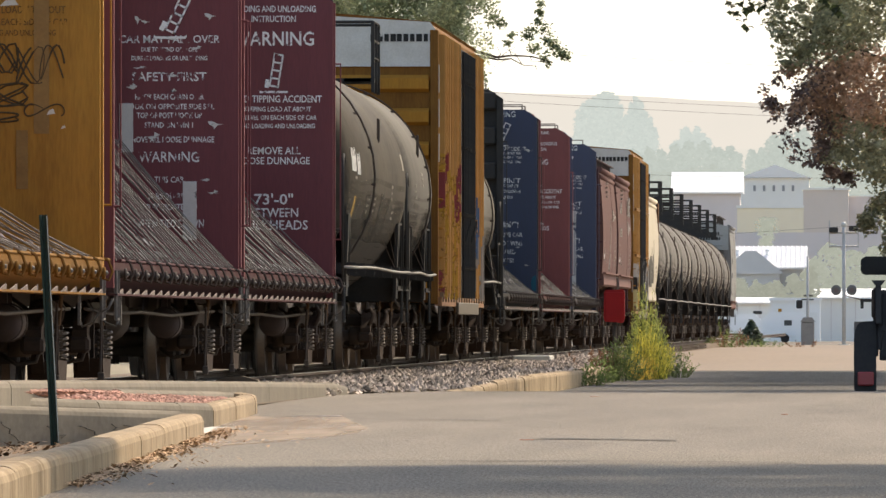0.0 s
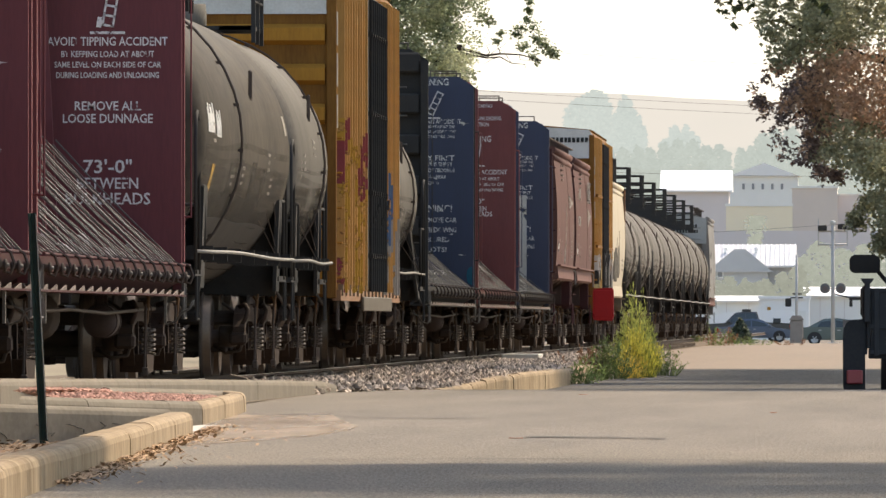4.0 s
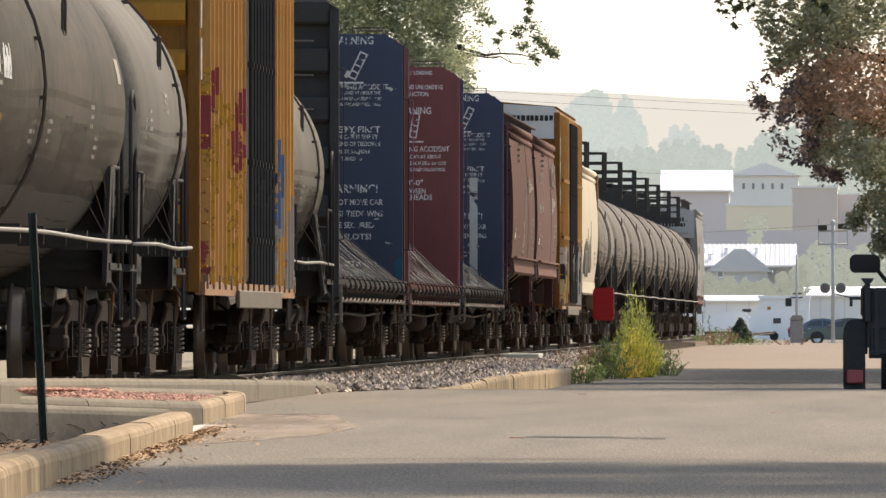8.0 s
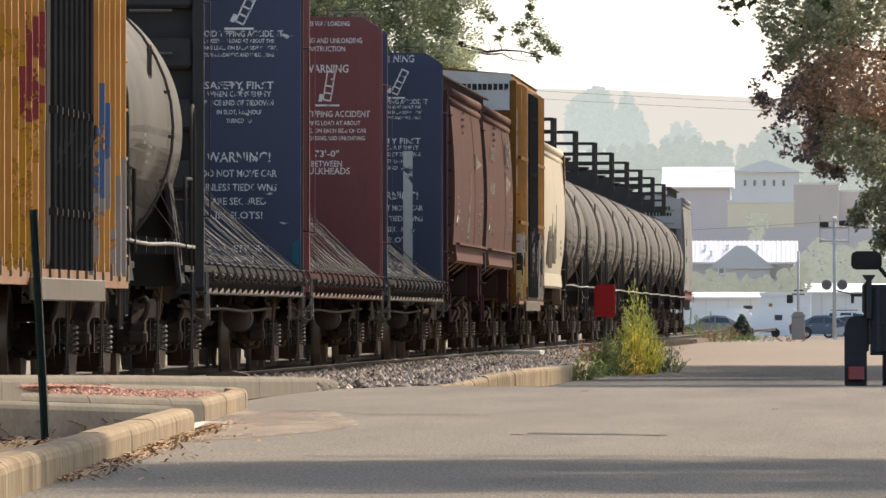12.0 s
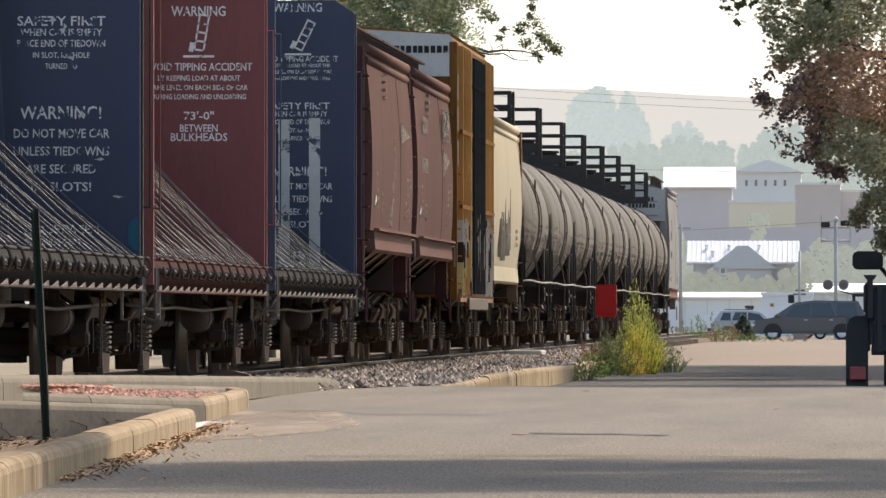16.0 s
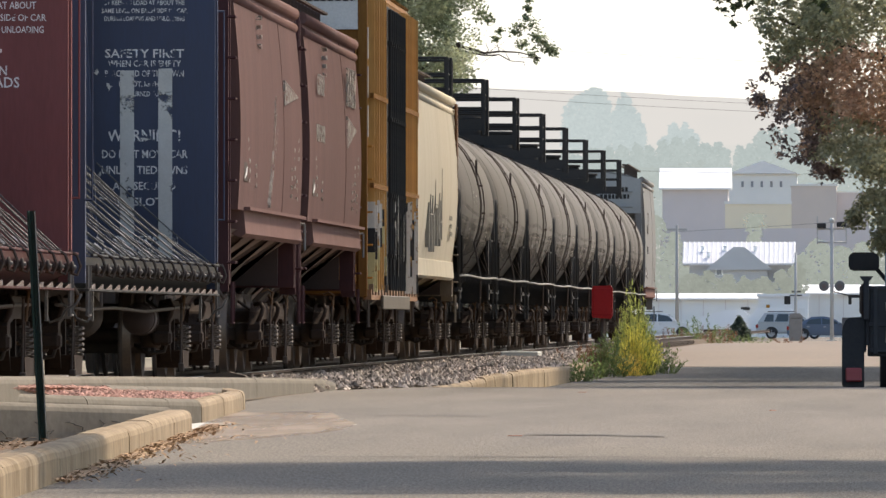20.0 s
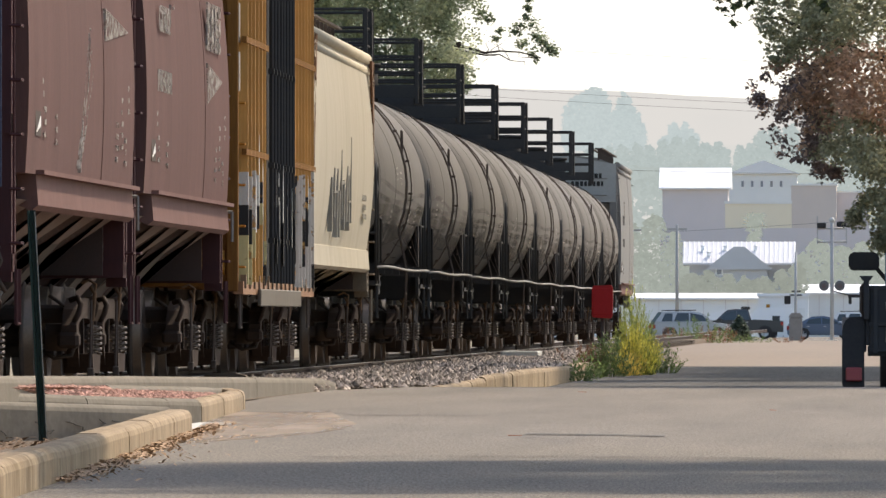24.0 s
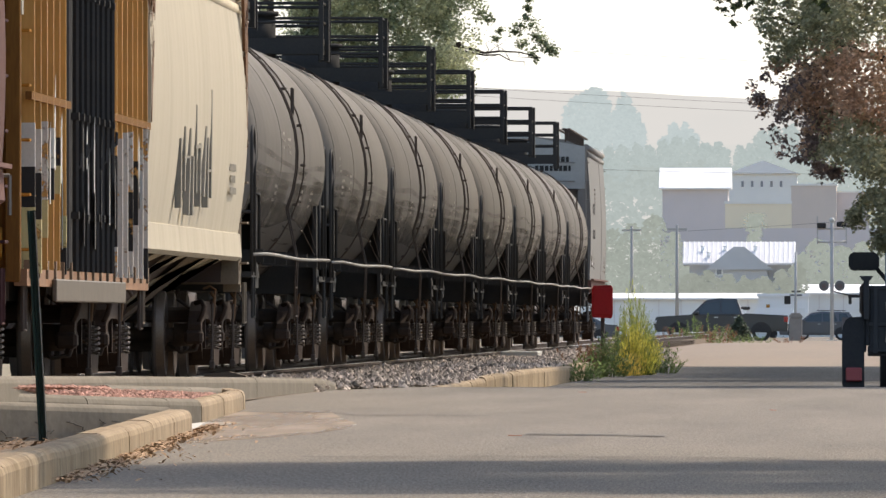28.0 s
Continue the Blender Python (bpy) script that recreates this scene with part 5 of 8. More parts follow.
M["sill_tan"] = surface("crusted_tan_sill", (0.30, 0.16, 0.085), (0.16, 0.095, 0.06), 0.75, scale=4, bump=0.004)
M["sill_plate"] = surface("scuffed_grey_plate", (0.125, 0.103, 0.078), (0.075, 0.062, 0.049), 0.6, scale=5, bump=0.003)
M["spray_silver"] = worn("silver_spray_paint", (0.34, 0.33, 0.31), 0.58, 3.0)
M["spray_pale"] = worn("pale_yellow_spray_paint", (0.55, 0.48, 0.24), 0.58, 3.0)
M["spray_red"] = worn("red_spray_paint", (0.27, 0.06, 0.065), 0.53, 3.0)
M["spray_yellow"] = worn("yellow_spray_paint", (0.50, 0.29, 0.045), 0.53, 3.0)
M["spray_blue"] = worn("blue_spray_paint", (0.09, 0.17, 0.33), 0.56, 3.0)

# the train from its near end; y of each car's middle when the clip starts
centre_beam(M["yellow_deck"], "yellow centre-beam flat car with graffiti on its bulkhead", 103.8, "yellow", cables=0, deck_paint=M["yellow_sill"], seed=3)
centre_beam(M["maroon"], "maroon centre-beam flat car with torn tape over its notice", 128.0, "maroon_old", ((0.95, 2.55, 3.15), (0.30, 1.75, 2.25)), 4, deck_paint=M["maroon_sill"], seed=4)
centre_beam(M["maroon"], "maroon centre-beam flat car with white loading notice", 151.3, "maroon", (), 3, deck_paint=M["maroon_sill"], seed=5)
tank_car(174.0, 10.6, 1.57, 2.45, "long brownish-grey tank car, its belly dark with soot and painted shade", M["tank_light"], False, seed=6, lettered=True)
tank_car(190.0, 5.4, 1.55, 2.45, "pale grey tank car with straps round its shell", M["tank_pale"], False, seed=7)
box_car(205.8, 10.45, "dirty yellow box car with black doors and graffiti", seed=8, doors=(-1.6, 3.9))
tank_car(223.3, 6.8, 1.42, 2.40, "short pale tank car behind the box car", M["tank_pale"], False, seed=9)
centre_beam(M["blue"], "navy centre-beam flat car with peeling white notice", 243.2, "blue", (), 2, outer=M["black"], deck_paint=M["black"], seed=10)
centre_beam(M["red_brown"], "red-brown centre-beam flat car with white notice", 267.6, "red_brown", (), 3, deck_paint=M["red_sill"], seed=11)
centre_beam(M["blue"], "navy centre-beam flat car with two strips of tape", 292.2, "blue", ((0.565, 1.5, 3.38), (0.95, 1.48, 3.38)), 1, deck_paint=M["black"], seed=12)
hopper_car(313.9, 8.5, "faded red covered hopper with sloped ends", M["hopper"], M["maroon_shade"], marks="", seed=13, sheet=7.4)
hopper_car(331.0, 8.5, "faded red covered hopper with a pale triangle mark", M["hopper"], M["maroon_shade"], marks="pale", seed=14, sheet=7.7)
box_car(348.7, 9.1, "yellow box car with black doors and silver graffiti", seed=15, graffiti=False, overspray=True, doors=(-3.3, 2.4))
hopper_car(368.4, 10.4, "cream covered hopper with graffiti on its side", M["cream"], M["cream_dark"], z_top=4.05, z_low=1.5, marks="tagged", seed=16, sheet=9.3)
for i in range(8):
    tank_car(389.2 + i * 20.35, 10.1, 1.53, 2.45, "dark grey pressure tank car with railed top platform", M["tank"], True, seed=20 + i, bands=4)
hopper_car(550.6, 9.4, "pale grey covered hopper at the train's end", M["grey_car"], M["grey_car"], z_top=4.55, z_low=1.5, marks="dark", seed=40, sheet=8.4, header=True)
# ---- ground ----
def strip(bm, sections):
    """A sheet through cross sections, each a list of points."""
    rows = [[bm.verts.new(p) for p in sec] for sec in sections]
    for a, b in zip(rows, rows[1:]):
        for i in range(len(a) - 1):
            bm.faces.new((a[i], a[i + 1], b[i + 1], b[i]))


bm = bmesh.new()
strip(bm, [[(-3000, y, z), (-60, y, z), (60, y, z), (3000, y, z)] for y, z in ((-300, -0.16), (605, -0.16), (612, -0.48), (1000, -0.5), (5000, -0.5))])
solo("ground", bm, M["ground"], "dry tan open ground reaching to the horizon", "ground", "structure")
bm = bmesh.new()
prism(bm, [(-0.9, -60), (40, -60), (40, 161.5), (-9.0, 161.5), (-9.0, 150), (-6.4, 148), (-6.2, 124), (-5.4, 106), (-5.36, 97), (-4.97, 95.9), (-2.0, -10)], "z", -0.155, 0.0)
solo("street", bm, M["asphalt"], "worn grey asphalt street", "road", "structure")
bm = bmesh.new()
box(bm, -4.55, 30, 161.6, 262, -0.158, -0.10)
solo("far_road", bm, M["asphalt_dark"], "grey asphalt road beyond the street crossing, tree shade in its colour", "road", "structure")
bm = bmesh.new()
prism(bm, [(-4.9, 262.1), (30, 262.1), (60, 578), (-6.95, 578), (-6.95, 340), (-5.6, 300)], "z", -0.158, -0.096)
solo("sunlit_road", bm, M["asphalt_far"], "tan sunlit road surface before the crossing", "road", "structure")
bm = bmesh.new()
box(bm, -300, 300, 613, 960, -0.49, -0.42)
solo("cross_street", bm, M["asphalt"], "pale asphalt cross street with traffic", "road", "structure")

# patch of tan concrete, sealed cracks and stains on the street
bm = bmesh.new()
prism(bm, [(-5.62, 118), (-4.85, 118.5), (-4.40, 110), (-4.05, 104), (-3.95, 99), (-4.02, 95), (-4.25, 91.5), (-4.5, 88), (-4.66, 87.5), (-4.88, 95), (-5.3, 106)], "z", 0.001, 0.005)
solo("pavement_patch", bm, M["patch"], "tan dusty patch in the street's asphalt", "road patch", "structure")
rng = random.Random(5)


def crack(points, width):
    bm = bmesh.new()
    secs = []
    for (x0, y0), (x1, y1) in zip(points, points[1:]):
        for k in range(8):
            a = k / 8
            x, y = x0 + (x1 - x0) * a, y0 + (y1 - y0) * a
            secs.append([(x + rng.uniform(-0.01, 0.01), y - width * rng.uniform(0.3, 0.6), 0.0065), (x + rng.uniform(-0.01, 0.01), y + width * rng.uniform(0.3, 0.6), 0.0065)])
    strip(bm, secs)
    solo("pavement_crack", bm, M["tar"], "dark sealed crack across the asphalt", "crack", "structure")


M["tar"] = surface("tar", (0.07, 0.065, 0.058), (0.11, 0.10, 0.09), 0.8, scale=5, bump=0.003)
crack([(-5.5, 117.2), (-4.9, 117.0), (-4.75, 116.6)], 1.1)
crack([(-4.75, 116.6), (-4.4, 113.5), (-3.9, 113.2), (-3.2, 112.6)], 0.35)
crack([(-2.5, 94.6), (-1.9, 93.9), (-1.45, 92.8)], 0.6)
crack([(-4.30, 105.5), (-4.22, 101.0), (-4.35, 98.0)], 0.5)
crack([(-4.35, 98.0), (-4.9, 97.0), (-5.0, 96.2)], 0.3)
crack([(-3.4, 78.9), (-1.9, 79.2), (-0.4, 77.9)], 0.25)
for x, y, s in ((-3.35, 150, 0.05), (-2.55, 93.5, 0.05), (-1.0, 120, 0.03)):
    bm = bmesh.new()
    tube(bm, (x, y, 0.002), (x, y, 0.006), s, 10)
    solo("survey_mark", bm, M["mark"] if "mark" in M else M.setdefault("mark", surface("faded_orange_paint", (0.45, 0.14, 0.08), (0.3, 0.1, 0.07), 0.8, bump=0)), "faded orange paint dot on the street", "paint mark", "structure")


# ---- kerbs: stones of their own along each line ----
def kerb_line(name, label, points, width, depth, stone, mat, seed, jitter=0.006):
    """points: (x, y, top z); the stones lie to the left of the line's street face."""
    rng = random.Random(seed)
    k = tagged(new(name), label, "kerb", "", "structure")
    for (x0, y0, z0), (x1, y1, z1) in zip(points, points[1:]):
        d = Vector((x1 - x0, y1 - y0, 0))
        length = d.length
        d.normalize()
        nrm = Vector((-d.y, d.x, 0))
        s = 0.0
        while s < length - 0.05:
            e = min(length, s + stone * rng.uniform(0.7, 1.3))
            if length - e < stone * 0.3:
                e = length
            bm = bmesh.new()
            o = rng.uniform(-jitter, jitter)
            zz = rng.uniform(-jitter, jitter)
            pts = []
            for q in (s + 0.006, e - 0.006):
                f = q / length
                p = Vector((x0, y0, 0)) + d * q + nrm * o
                z = z0 + (z1 - z0) * f + zz
                pts.append([(*(p + nrm * a)[:2], z - b) for a, b in ((0, depth), (0.004, 0.055), (0.014, 0.026), (0.032, 0.009), (0.06, 0.0), (width - 0.035, 0.0), (width - 0.012, 0.008), (width, 0.03), (width, depth))])
            ra, rb = [[bm.verts.new(v) for v in r] for r in pts]
            for i in range(8):
                bm.faces.new((ra[i], ra[i + 1], rb[i + 1], rb[i]))
            bm.faces.new(ra)
            bm.faces.new(rb)
            part("kerb_stone", bm, mat, k)
            s = e
    return k


def kerb_a(y):
    return -4.89 + 0.028 * (95.8 - y)


kerb_line("kerb_1", "weathered tan concrete kerb with stained joints", [(kerb_a(30), 30, 0.17), (kerb_a(60), 60, 0.17), (kerb_a(80), 80, 0.17), (kerb_a(95.8), 95.8, 0.17)], 0.20, 0.34, 6.5, M["kerb"], 1, 0.004)
kerb_line("kerb_2", "grey cracked concrete wall round the mulch bed", [(-9.5, 88.5, 0.30), (-6.55, 93.6, 0.25), (-5.06, 96.6, 0.18)], 0.16, 0.40, 3.0, M["kerb_grey"], 2, 0.004)
kerb_line("kerb_3", "pale concrete kerb of the gravel island", [(-5.31, 105.6, 0.175), (-5.40, 109, 0.175), (-5.57, 116.7, 0.172), (-5.75, 122, 0.17), (-6.0, 125.4, 0.17)], 0.16, 0.32, 2.4, M["kerb"], 3, 0.004)
kerb_line("kerb_4", "grey concrete kerb across the gravel island", [(-8.0, 95.2, 0.33), (-6.56, 100.6, 0.262), (-5.31, 105.55, 0.182)], 0.16, 0.34, 2.6, M["kerb_grey"], 4, 0.003)
kerb_line("kerb_5", "low back kerb of the gravel island", [(-6.3, 110.7, 0.267), (-6.02, 125.2, 0.17)], 0.12, 0.30, 4.0, M["kerb_grey"], 5, 0.003)
kerb_line("kerb_6", "long grey concrete kerb beside the track", [(-6.45, 80, 0.46), (-6.45, 98.9, 0.39), (-6.45, 117.8, 0.31), (-6.38, 138, 0.215), (-6.3, 153.0, 0.135), (-6.2, 156.5, 0.05)], 0.15, 0.42, 19.0, M["kerb_grey"], 6, 0.002)
kerb_line("kerb_7", "tan concrete kerb beside the ballast", [(-5.27, 161.8, 0.0), (-5.12, 170, 0.05), (-4.92, 183, 0.11), (-4.70, 193, 0.13), (-4.60, 200, 0.13), (-4.55, 262, 0.13)], 0.18, 0.34, 3.0, M["kerb"], 7, 0.010)
bm = bmesh.new()
box(bm, -5.32, -5.0, 97.5, 105.4, -0.02, 0.004)
solo("gutter_pan", bm, M["concrete"], "pale concrete gutter between the islands", "gutter", "structure")

# bed of mulch, red gravel, ballast: a sheet under loose pieces
bm = bmesh.new()
strip(bm, [[(-9.4, 40, -0.04), (-7, 40, -0.05), (kerb_a(40) - 0.18, 40, 0.03)], [(-9.4, 75, -0.05), (-7, 75, -0.06), (kerb_a(75) - 0.18, 75, 0.03)], [(-9.4, 88.4, -0.06), (-6.9, 92.8, -0.06), (-5.1, 96.4, -0.03)]])
solo("planting_bed", bm, M["dirt"], "dry planting bed covered with mulch", "planting bed", "structure")
GRAVEL = [[(-8.0, 95.5, 0.25), (-6.56, 100.8, 0.19), (-5.45, 105.9, 0.11)], [(-6.5, 99.5, 0.295), (-6.42, 104, 0.25), (-5.47, 109.5, 0.115)], [(-6.4, 103, 0.29), (-6.4, 110, 0.23), (-5.72, 117, 0.115)], [(-6.35, 111, 0.235), (-6.25, 115, 0.185), (-5.95, 123.5, 0.112)]]
bm = bmesh.new()
strip(bm, [[(x, y, z - 0.01) for x, y, z in row] for row in GRAVEL])
solo("gravel_bed", bm, M["dirt"], "bed of the red gravel island", "gravel bed", "structure")
BALLAST = [((-14, 60, -0.02), (-11, 60, 0.02), (-9.8, 60, 0.06), (-6.9, 60, 0.06), (-6.5, 60, 0.02)), ((-14, 154, -0.02), (-11, 154, 0.02), (-9.8, 154, 0.06), (-6.9, 154, 0.06), (-6.3, 154, 0.0)),
           ((-14, 164, -0.1), (-11, 164, 0.0), (-9.8, 164, 0.06), (-6.7, 164, 0.06), (-5.3, 164, -0.03)), ((-14, 200, -0.1), (-11, 200, 0.0), (-9.8, 200, 0.06), (-6.7, 200, 0.07), (-4.68, 200, 0.09)),
           ((-14, 300, -0.1), (-11, 300, 0.0), (-9.8, 300, 0.06), (-6.7, 300, 0.07), (-5.2, 300, -0.05)), ((-14, 345, -0.1), (-11, 345, 0.0), (-9.8, 345, 0.06), (-7.0, 345, 0.06), (-6.95, 345, -0.1)),
           ((-14, 700, -0.1), (-11, 700, 0.0), (-9.8, 700, 0.05), (-7.0, 700, 0.06), (-6.95, 700, -0.1))]
bm = bmesh.new()
strip(bm, BALLAST)
solo("ballast_bed", bm, M["dirt"], "packed grey bed under the track", "ballast bed", "structure")


def scatter(name, mat, label, category, spots, size, flat=0.6, seed=1, leafy_shape=False):
    """Loose pieces, one joined mesh: lumps or flakes at the spots."""
    rs = np.random.RandomState(seed)
    n = len(spots)
    if leafy_shape:
        base = np.array([(-1, -0.45, 0), (0, -0.6, 0.25), (1, 0, 0.1), (0, 0.6, 0.3), (-1, 0.4, 0.05)])
        faces = [(0, 1, 3, 4), (1, 2, 3)]
    else:
        base = np.array([(1, 0, 0), (0.2, 0.95, 0.1), (-0.9, 0.3, -0.1), (-0.4, -0.9, 0.1), (0.5, -0.7, -0.2), (0.1, 0.1, 0.9), (0, 0, -0.8)])
        faces = [(0, 1, 5), (1, 2, 5), (2, 3, 5), (3, 4, 5), (4, 0, 5), (1, 0, 6), (2, 1, 6), (3, 2, 6), (4, 3, 6), (0, 4, 6)]
    verts, fs = [], []
    for i, p in enumerate(spots):
        a = rs.uniform(0, 6.283)
        sc = size * rs.uniform(0.5, 1.4)
        c, s = math.cos(a), math.sin(a)
        v = base * (1 + rs.uniform(-0.25, 0.25, base.shape)) * np.array((sc, sc * rs.uniform(0.6, 1), sc * flat))
        if leafy_shape:
            tx = rs.uniform(-0.5, 0.5)
            v[:, 2] += v[:, 0] * tx
        w = np.stack((v[:, 0] * c - v[:, 1] * s, v[:, 0] * s + v[:, 1] * c, v[:, 2]), 1) + np.array(p)
        off = i * len(base)
        verts.extend(map(tuple, w))
        fs.extend(tuple(q + off for q in f) for f in faces)
    me = bpy.data.meshes.new(name)
    me.from_pydata(verts, [], fs)
    me.materials.append(mat)
    return solo(name, me, None, label, category, "stuff")


rng = random.Random(11)
spots = []
while len(spots) < 9000:
    y = rng.uniform(70, 96)
    x = rng.uniform(-7.2, kerb_a(y) - 0.25)
    if y < 96 - (-5.1 - x) * 2.0 + 0.0:
        spots.append((x, y, -0.05 + rng.uniform(-0.01, 0.03) + 0.03 * noise.noise(Vector((x * 2, y * 0.6, 0)))))
scatter("mulch", M["mulch"], "loose bark mulch and dry leaves in the bed", "mulch", spots, 0.026, 0.5, 2, True)
spots = []
for i in range(7000):
    y = 66 + 36 * rng.random()
    spread = abs(rng.gauss(0, 0.075)) + (0.6 * rng.random() ** 2 if rng.random() < 0.07 else 0)
    if noise.noise(Vector((y * 0.6, 3, 0))) + 0.6 * noise.noise(Vector((y * 1.7, spread * 9, 5))) + rng.uniform(-0.15, 0.2) > 0.02 + spread * 0.5:
        spots.append((kerb_a(y) + 0.02 + spread, y, 0.012 + 0.02 * rng.random()))
scatter("leaf_litter", M["litter"] if "litter" in M else M.setdefault("litter", surface("dry_leaf_litter", (0.46, 0.31, 0.19), (0.17, 0.105, 0.065), 0.9, scale=9, fine=40, bump=0.01, vary=0.5, island=True)), "dry leaves and twigs drifted along the kerb", "leaf litter", spots, 0.020, 0.8, 3, True)
spots = []
while len(spots) < 7000:
    i, j, u, v = rng.randrange(3), rng.randrange(2), rng.random(), rng.random()
    if i == 2 and rng.random() < 0.5:
        continue
    a, b, c, d = (Vector(q) for q in (GRAVEL[i][j], GRAVEL[i][j + 1], GRAVEL[i + 1][j], GRAVEL[i + 1][j + 1]))
    p = a.lerp(b, u).lerp(c.lerp(d, u), v)
    spots.append((p.x, p.y, p.z + 0.012 * rng.random()))
scatter("red_gravel", M["gravel"], "crushed red landscaping gravel", "gravel", spots, 0.027, 0.55, 4)


def ballast_z(x, y):
    for a, b in zip(BALLAST, BALLAST[1:]):
        if a[0][1] <= y <= b[0][1]:
            f = (y - a[0][1]) / (b[0][1] - a[0][1])
            pts = [(p[0] + (q[0] - p[0]) * f, p[2] + (q[2] - p[2]) * f) for p, q in zip(a, b)]
            for (x0, z0), (x1, z1) in zip(pts, pts[1:]):
                if x0 <= x <= x1:
                    return z0 + (z1 - z0) * (x - x0) / (x1 - x0)
    return None


spots = []
while len(spots) < 15000:
    y = 150 + 170 * rng.random() ** 1.4
    x = rng.uniform(-7.3, -4.6)
    z = ballast_z(x, y)
    if z is not None:
        spots.append((x, y, z + rng.uniform(0, 0.05) + 0.035 * max(0, noise.noise(Vector((x * 1.3, y * 0.25, 2))))))
scatter("ballast", M["ballast"], "loose grey and pinkish ballast stones beside the track", "ballast", spots, 0.055, 0.8, 5)

# cracks down the grey wall
rng = random.Random(14)
for i in range(6):
    u = rng.uniform(0.1, 0.75)
    x, y = -6.55 + 1.49 * u, 93.6 + 3.0 * u
    z = 0.25 - 0.07 * u - rng.uniform(0.08, 0.16)
    bm = bmesh.new()
    pts = [(x, y - 0.016, z)]
    for k in range(6):
        x += rng.uniform(-0.03, 0.06)
        z += rng.uniform(-0.03, 0.012)
        pts.append((x, 93.6 + 3.0 * (x + 6.55) / 1.49 - 0.016, z))
    pipe(bm, pts, 0.004, 4)
    solo("wall_crack", bm, M["tar"], "dark crack in the concrete wall", "crack", "structure")

# ---- track ----
track = tagged(new("railway_track"), "rusty steel rails on wooden ties", "railway track", "", "structure")
for s in (-1, 1):
    bm = bmesh.new()
    x = TRACK_X + s * 0.755
    prof = [(x - 0.07, 0.03), (x + 0.07, 0.03), (x + 0.07, 0.045), (x + 0.012, 0.065), (x + 0.012, 0.145), (x + 0.036, 0.155), (x + 0.036, 0.185), (x - 0.036, 0.185), (x - 0.036, 0.155), (x - 0.012, 0.145), (x - 0.012, 0.065), (x - 0.07, 0.045)]
    prism(bm, prof, "y", 30, 900)
    part("rail", bm, M["rust"], track, "rusty rail")
    bm = bmesh.new()
    box(bm, x - 0.03, x + 0.03, 30, 900, 0.1855, 0.1885)
    part("rail_head", bm, M["steel"], track, "rail head worn bright")
tie = shared("tie", lambda b: box(b, -1.3, 1.3, -0.11, 0.11, -0.12, 0.03, 0.012), M["tie"])
rng = random.Random(9)
for i in range(290):
    part("tie", tie, None, track, "", pose(TRACK_X + rng.uniform(-0.05, 0.05), 110 + i * 0.54, 0.06 + rng.uniform(-0.01, 0.02), 0, 0, rng.uniform(-1, 1)))
bm = bmesh.new()
for i in range(400):
    y = 110 + 290 * 0.54 + i * 0.56
    box(bm, TRACK_X - 1.3, TRACK_X + 1.3, y - 0.11, y + 0.11, -0.06, 0.064)
tagged(part("far_ties", bm, M["tie"], track), kind="stuff")
bm = bmesh.new()
box(bm, -7.05, -6.37, 249, 252, 0.0, 0.22, 0.02)
solo("concrete_block", bm, M["concrete"], "pale concrete block lying beside the rail", "concrete block")
bm = bmesh.new()
prism(bm, [(-0.36, 0), (0.36, 0), (0.22, 0.16), (0.05, 0.2), (-0.2, 0.17)], "y", -0.2, 0.2)
ob = solo("cable_cover", bm, M["tie"], "dark hoop-like cover beside the rail", "cover")
ob.matrix_basis = pose(-7.0, 144, 0.05)

# ---- leaning post, red marker box ----
post = thing("sign_post", "leaning dark green U-channel sign post", "post", "", pose(-5.85, 94.3, 0.0, 0, -3.0, 0))
bm = bmesh.new()
prism(bm, [(-0.030, -0.016), (-0.018, -0.016), (-0.010, 0.012), (0.010, 0.012), (0.018, -0.016), (0.030, -0.016), (0.030, -0.010), (0.022, -0.010), (0.014, 0.018), (-0.014, 0.018), (-0.022, -0.010), (-0.030, -0.010)], "z", -0.05, 1.56)
part("channel", bm, M["post"], post)
for i in range(20):
    bm = bmesh.new()
    tube(bm, (0, 0.005, 0.1 + i * 0.072), (0, 0.0115, 0.1 + i * 0.072), 0.0055, 6)
    part("bolt_hole", bm, M["black"], post)
# steel strip added where the post's edge catches the light
bm = bmesh.new()
box(bm, 0.0225, 0.0285, -0.0175, -0.0161, -0.02, 1.55)
part("bright_edge", bm, M["steel"], post, "bright strip for the lit edge")
marker = thing("marker_box", "faded red metal marker box on a post", "marker", "", pose(-5.0, 240, -0.16))
bm = bmesh.new()
prism(bm, [(-0.17, 1.0), (0.15, 0.98), (0.18, 1.05), (0.18, 1.52), (0.15, 1.57), (-0.16, 1.56), (-0.19, 1.5), (-0.19, 1.05)], "y", -0.1, 0.1)
bx = part("box", bm, M["red"], marker)
bm = bmesh.new()
box(bm, -0.16, 0.15, -0.112, -0.1, 1.05, 1.52, 0.005)
part("door", bm, M["red"], bx)
bm = bmesh.new()
tube(bm, (0, 0, -0.1), (0, 0, 1.02), 0.035, 8)
part("post", bm, M["soot"], marker)
# ---- plants ----
M["leaf_green"] = leafy("maple_leaf_green", (0.41, 0.40, 0.26), (0.30, 0.31, 0.19))
M["leaf_dusk"] = leafy("maple_leaf_dusk", (0.27, 0.205, 0.185), (0.18, 0.14, 0.13))
M["leaf_rust"] = leafy("maple_leaf_rust", (0.60, 0.40, 0.28), (0.45, 0.31, 0.21))
M["leaf_grey"] = leafy("tree_leaf_grey_green", (0.44, 0.46, 0.30), (0.31, 0.345, 0.21))
